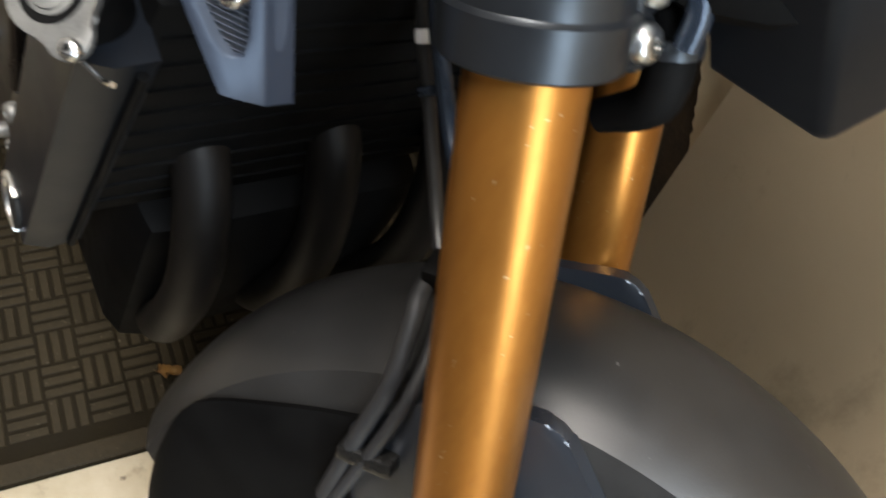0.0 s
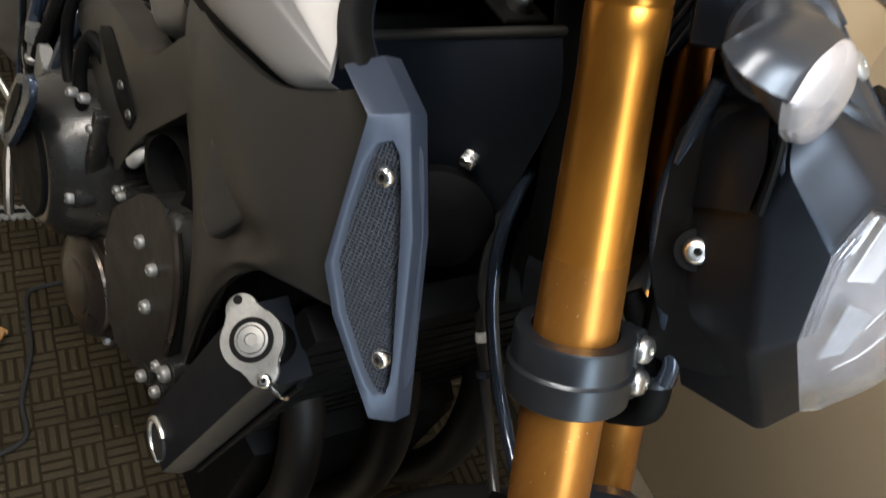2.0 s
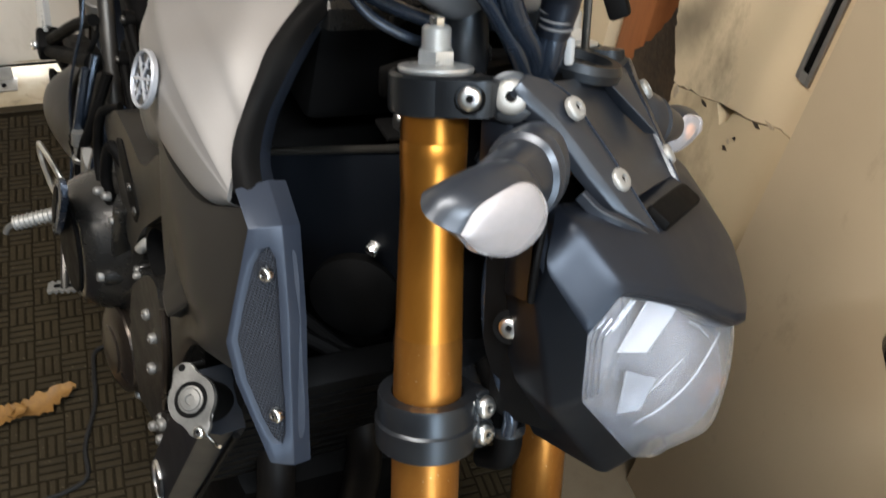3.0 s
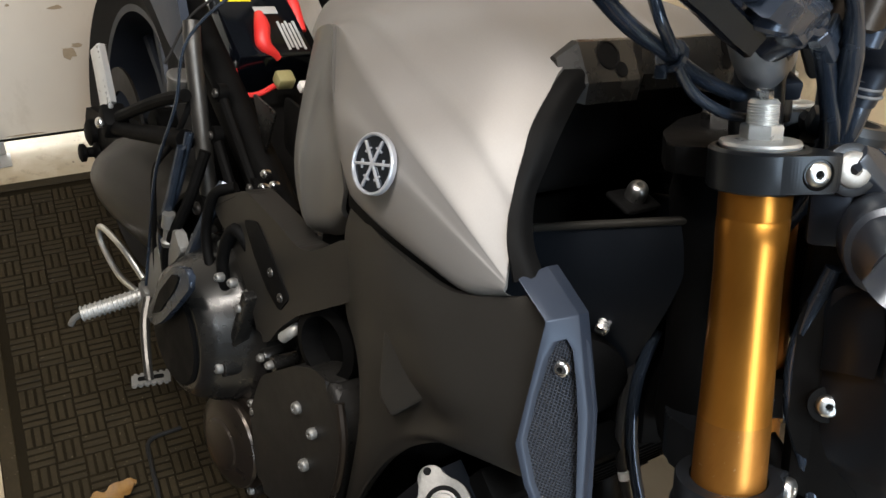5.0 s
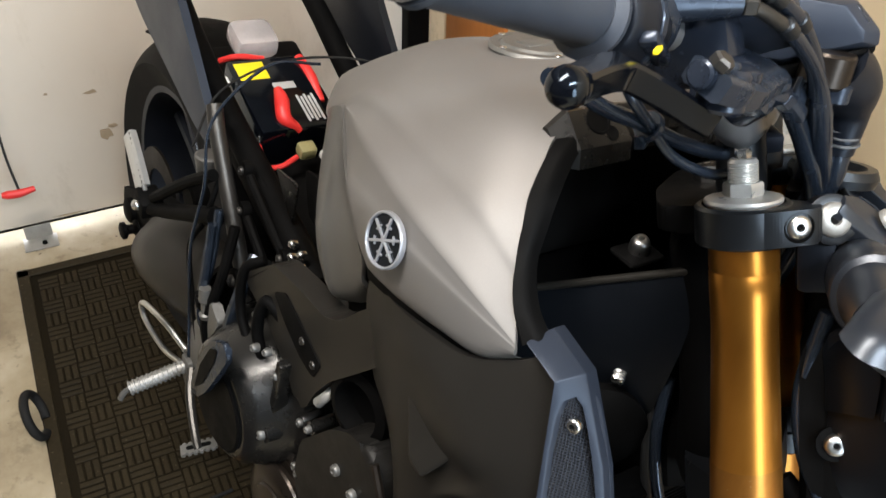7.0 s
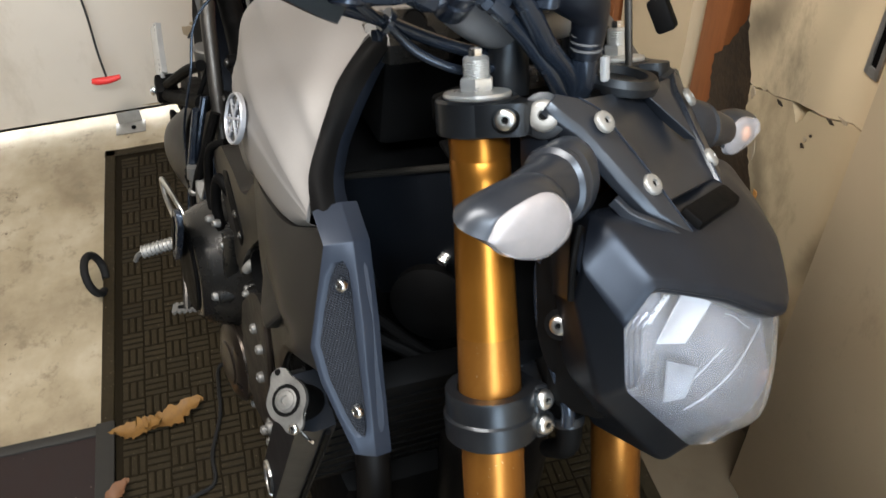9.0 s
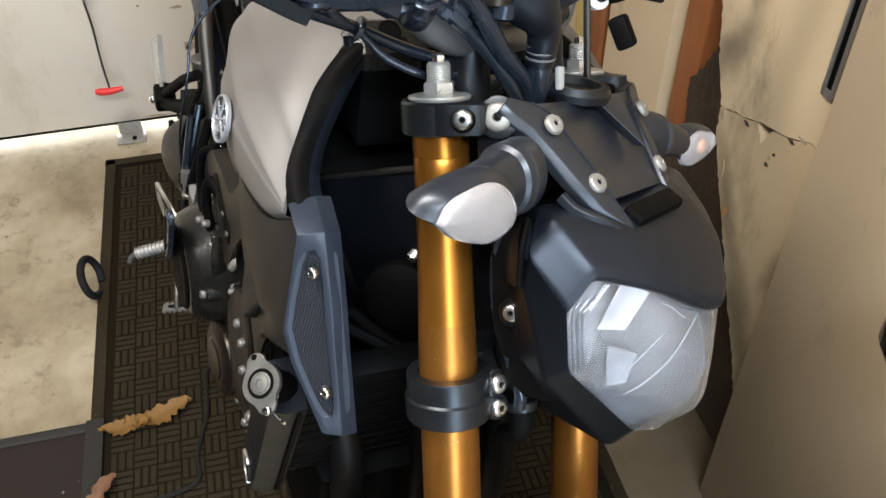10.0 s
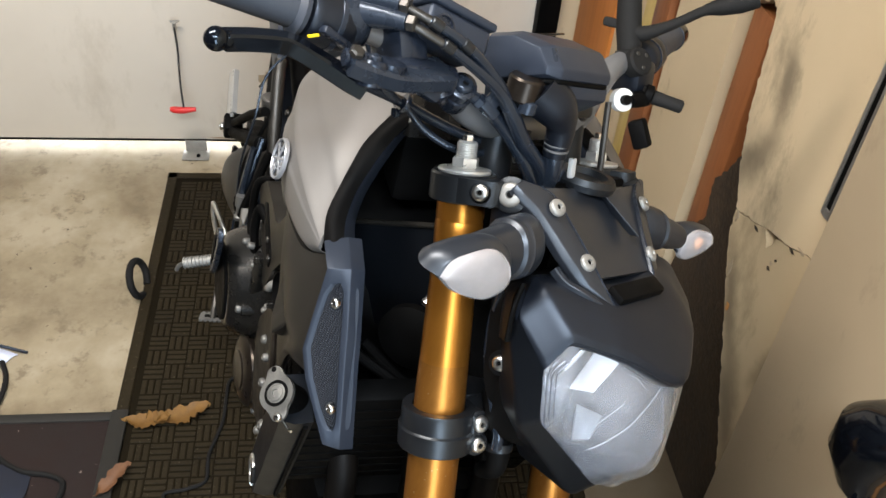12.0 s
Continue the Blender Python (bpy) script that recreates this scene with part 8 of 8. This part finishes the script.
# ---- loose things on the floor and wall ----
def leaf(name, m, length, width, mat, label, seed, lobes=5):
    rnd = random.Random(seed)
    n = 26
    bm = B_()
    rows = []
    for i in range(n + 1):
        t = i / n
        w = width * math.sin(math.pi * min(1, t * 0.98 + 0.01)) ** 0.7 * (0.62 + 0.38 * abs(math.sin(lobes * math.pi * t))) * (0.85 + 0.3 * rnd.random())
        z = 0.010 * math.sin(3.0 * t + seed) ** 2
        row = []
        for s in (-1, -0.5, 0, 0.5, 1):
            row.append(Vector((length * (t - 0.5) + 0.006 * s * math.sin(seed + 7 * t), w * s, 0.002 + z + 0.010 * abs(s) ** 2 * (0.4 + 0.6 * rnd.random()))))
        rows.append(row)
    top = [[bm.verts.new(p) for p in r] for r in rows]
    low = [[bm.verts.new(p - Vector((0, 0, 0.0008))) for p in r] for r in rows]
    for i in range(n):
        for j in range(4):
            bm.faces.new((top[i][j], top[i + 1][j], top[i + 1][j + 1], top[i][j + 1]))
            bm.faces.new((low[i][j], low[i][j + 1], low[i + 1][j + 1], low[i + 1][j]))
    for i in range(n):
        bm.faces.new((top[i][0], low[i][0], low[i + 1][0], top[i + 1][0]))
        bm.faces.new((top[i][4], top[i + 1][4], low[i + 1][4], low[i][4]))
    return thing(name, bm, mat, label, "leaf", "dry leaves", m=m, sharp=60)


leaf("dry_leaf", pose(-0.190, -0.345, 0.010, 0, 0, 108), 0.11, 0.026, LEAF, "curled ochre dry leaf lying on the rubber mat", 2)
leaf("dry_leaf", pose(-0.178, -0.415, 0.010, 0, 0, 95), 0.09, 0.024, LEAF, "curled ochre dry leaf lying on the rubber mat", 5)
leaf("dry_leaf", pose(-0.030, -0.457, 0.0170, 0, 0, -40), 0.085, 0.017, LEAF_BROWN, "brown dry leaf lying at the edge of the mat", 7, 2)
leaf("dry_leaf", pose(0.224, -0.053, 0.009, 0, 0, 60), 0.03, 0.008, LEAF, "small torn ochre leaf piece on the mat", 9, 2)

# black cable on the mat
thing("floor_cable", tube(B_(), [(-0.30, -0.20, 0.012), (-0.29, -0.255, 0.012), (-0.24, -0.262, 0.012), (-0.17, -0.265, 0.012), (-0.09, -0.285, 0.012), (-0.03, -0.285, 0.012), (-0.01, -0.32, 0.013), (0.0, -0.36, 0.014), (0.035, -0.35, 0.012)], 0.0038, 8), RUBBER, "thin black cable lying on the rubber mat", "cable")
# half-round rubber ring standing beside the mat
thing("rubber_ring", tube(B_(), [(-0.585 + 0.046 * math.cos(a), -0.478 - 0.004 * math.cos(a) - 0.012 * (1 + math.sin(a)), 0.044 + 0.038 * math.sin(a)) for a in np.linspace(-1.2, 4.3, 22)], 0.0085, 12, 2), RUBBER, "dark rubber ring leaning on the edge of the mat", "ring")
# pale film scrap and cord
film = empty("film_scrap", Matrix.Translation((-0.385, -0.775, 0.0)), "crumpled pale blue plastic film lying on the concrete", "plastic film")
part("film", sheet(B_(), [[(-0.03, -0.09, 0.004), (-0.02, -0.04, 0.02), (-0.01, 0.02, 0.012), (0.0, 0.055, 0.003)], [(0.0, -0.09, 0.018), (0.008, -0.04, 0.03), (0.01, 0.01, 0.022), (0.012, 0.045, 0.006)], [(0.03, -0.09, 0.004), (0.03, -0.04, 0.012), (0.028, 0.0, 0.008), (0.026, 0.035, 0.003)]], 6, 5, 0.001, (0, 0, -1)), PALE, film)
part("dark_edge", tube(B_(), [(-0.034, -0.09, 0.006), (-0.024, -0.03, 0.02), (-0.014, 0.03, 0.012), (-0.004, 0.075, 0.004)], 0.0035, 8), HOSE, film)
thing("extension_cord", tube(B_(), [(-0.36, -0.745, 0.007), (-0.31, -0.725, 0.007), (-0.25, -0.722, 0.008), (-0.2, -0.73, 0.012), (-0.12, -0.70, 0.011), (-0.07, -0.64, 0.011), (-0.055, -0.58, 0.012), (-0.03, -0.55, 0.013), (0.03, -0.56, 0.012)], 0.0055, 8), RUBBER, "black cord running from the concrete over the carpet", "cord")
thing("cloth_rag", sheet(B_(), [[(-0.07, -0.08, 0.008), (-0.02, -0.08, 0.02), (0.04, -0.08, 0.008)], [(-0.08, 0.0, 0.01), (-0.01, 0.0, 0.028), (0.05, 0.0, 0.009)], [(-0.05, 0.06, 0.008), (0.0, 0.06, 0.014), (0.03, 0.05, 0.008)]], 6, 6, 0.002, (0, 0, -1)), CLOTH, "small navy cloth lying on the carpet", "cloth", m=Matrix.Translation((-0.005, -0.675, 0.0)))

# black-headed tool with an orange handle hung on the leaning door slab
tool = empty("hanging_tool", Matrix.Translation((0.55, 0.565, 0.79)), "black plastic tool with an orange handle hung on the wall", "tool")
part("head", loft(B_(), [[Vector((x + r * 0.75 * math.cos(a), -0.062 + 0.055 * (r / 0.075) * math.sin(a), z)) for a in np.linspace(0, 2 * math.pi, 26, endpoint=False)] for x, z, r in ((0.02, -0.06, 0.012), (-0.01, -0.045, 0.035), (-0.02, -0.01, 0.056), (-0.01, 0.03, 0.066), (0.01, 0.06, 0.06), (0.03, 0.08, 0.045), (0.045, 0.09, 0.02))]), GLOSS, tool, "glossy black plastic head")
part("handle", tube(B_(), [(0.04, -0.03, -0.12), (0.06, -0.03, -0.12), (0.10, -0.03, -0.12), (0.15, -0.03, -0.15)], [0.009, 0.012, 0.013, 0.013], 14), EDGE, tool, "orange-brown handle")
part("peg", tube(B_(), [(0.02, 0.028, 0.06), (0.02, -0.06, 0.06)], 0.006, 8, smooth=False), DEEP, tool)
part("peg", tube(B_(), [(0.08, 0.028, -0.12), (0.08, -0.03, -0.12)], 0.006, 8, smooth=False), DEEP, tool)
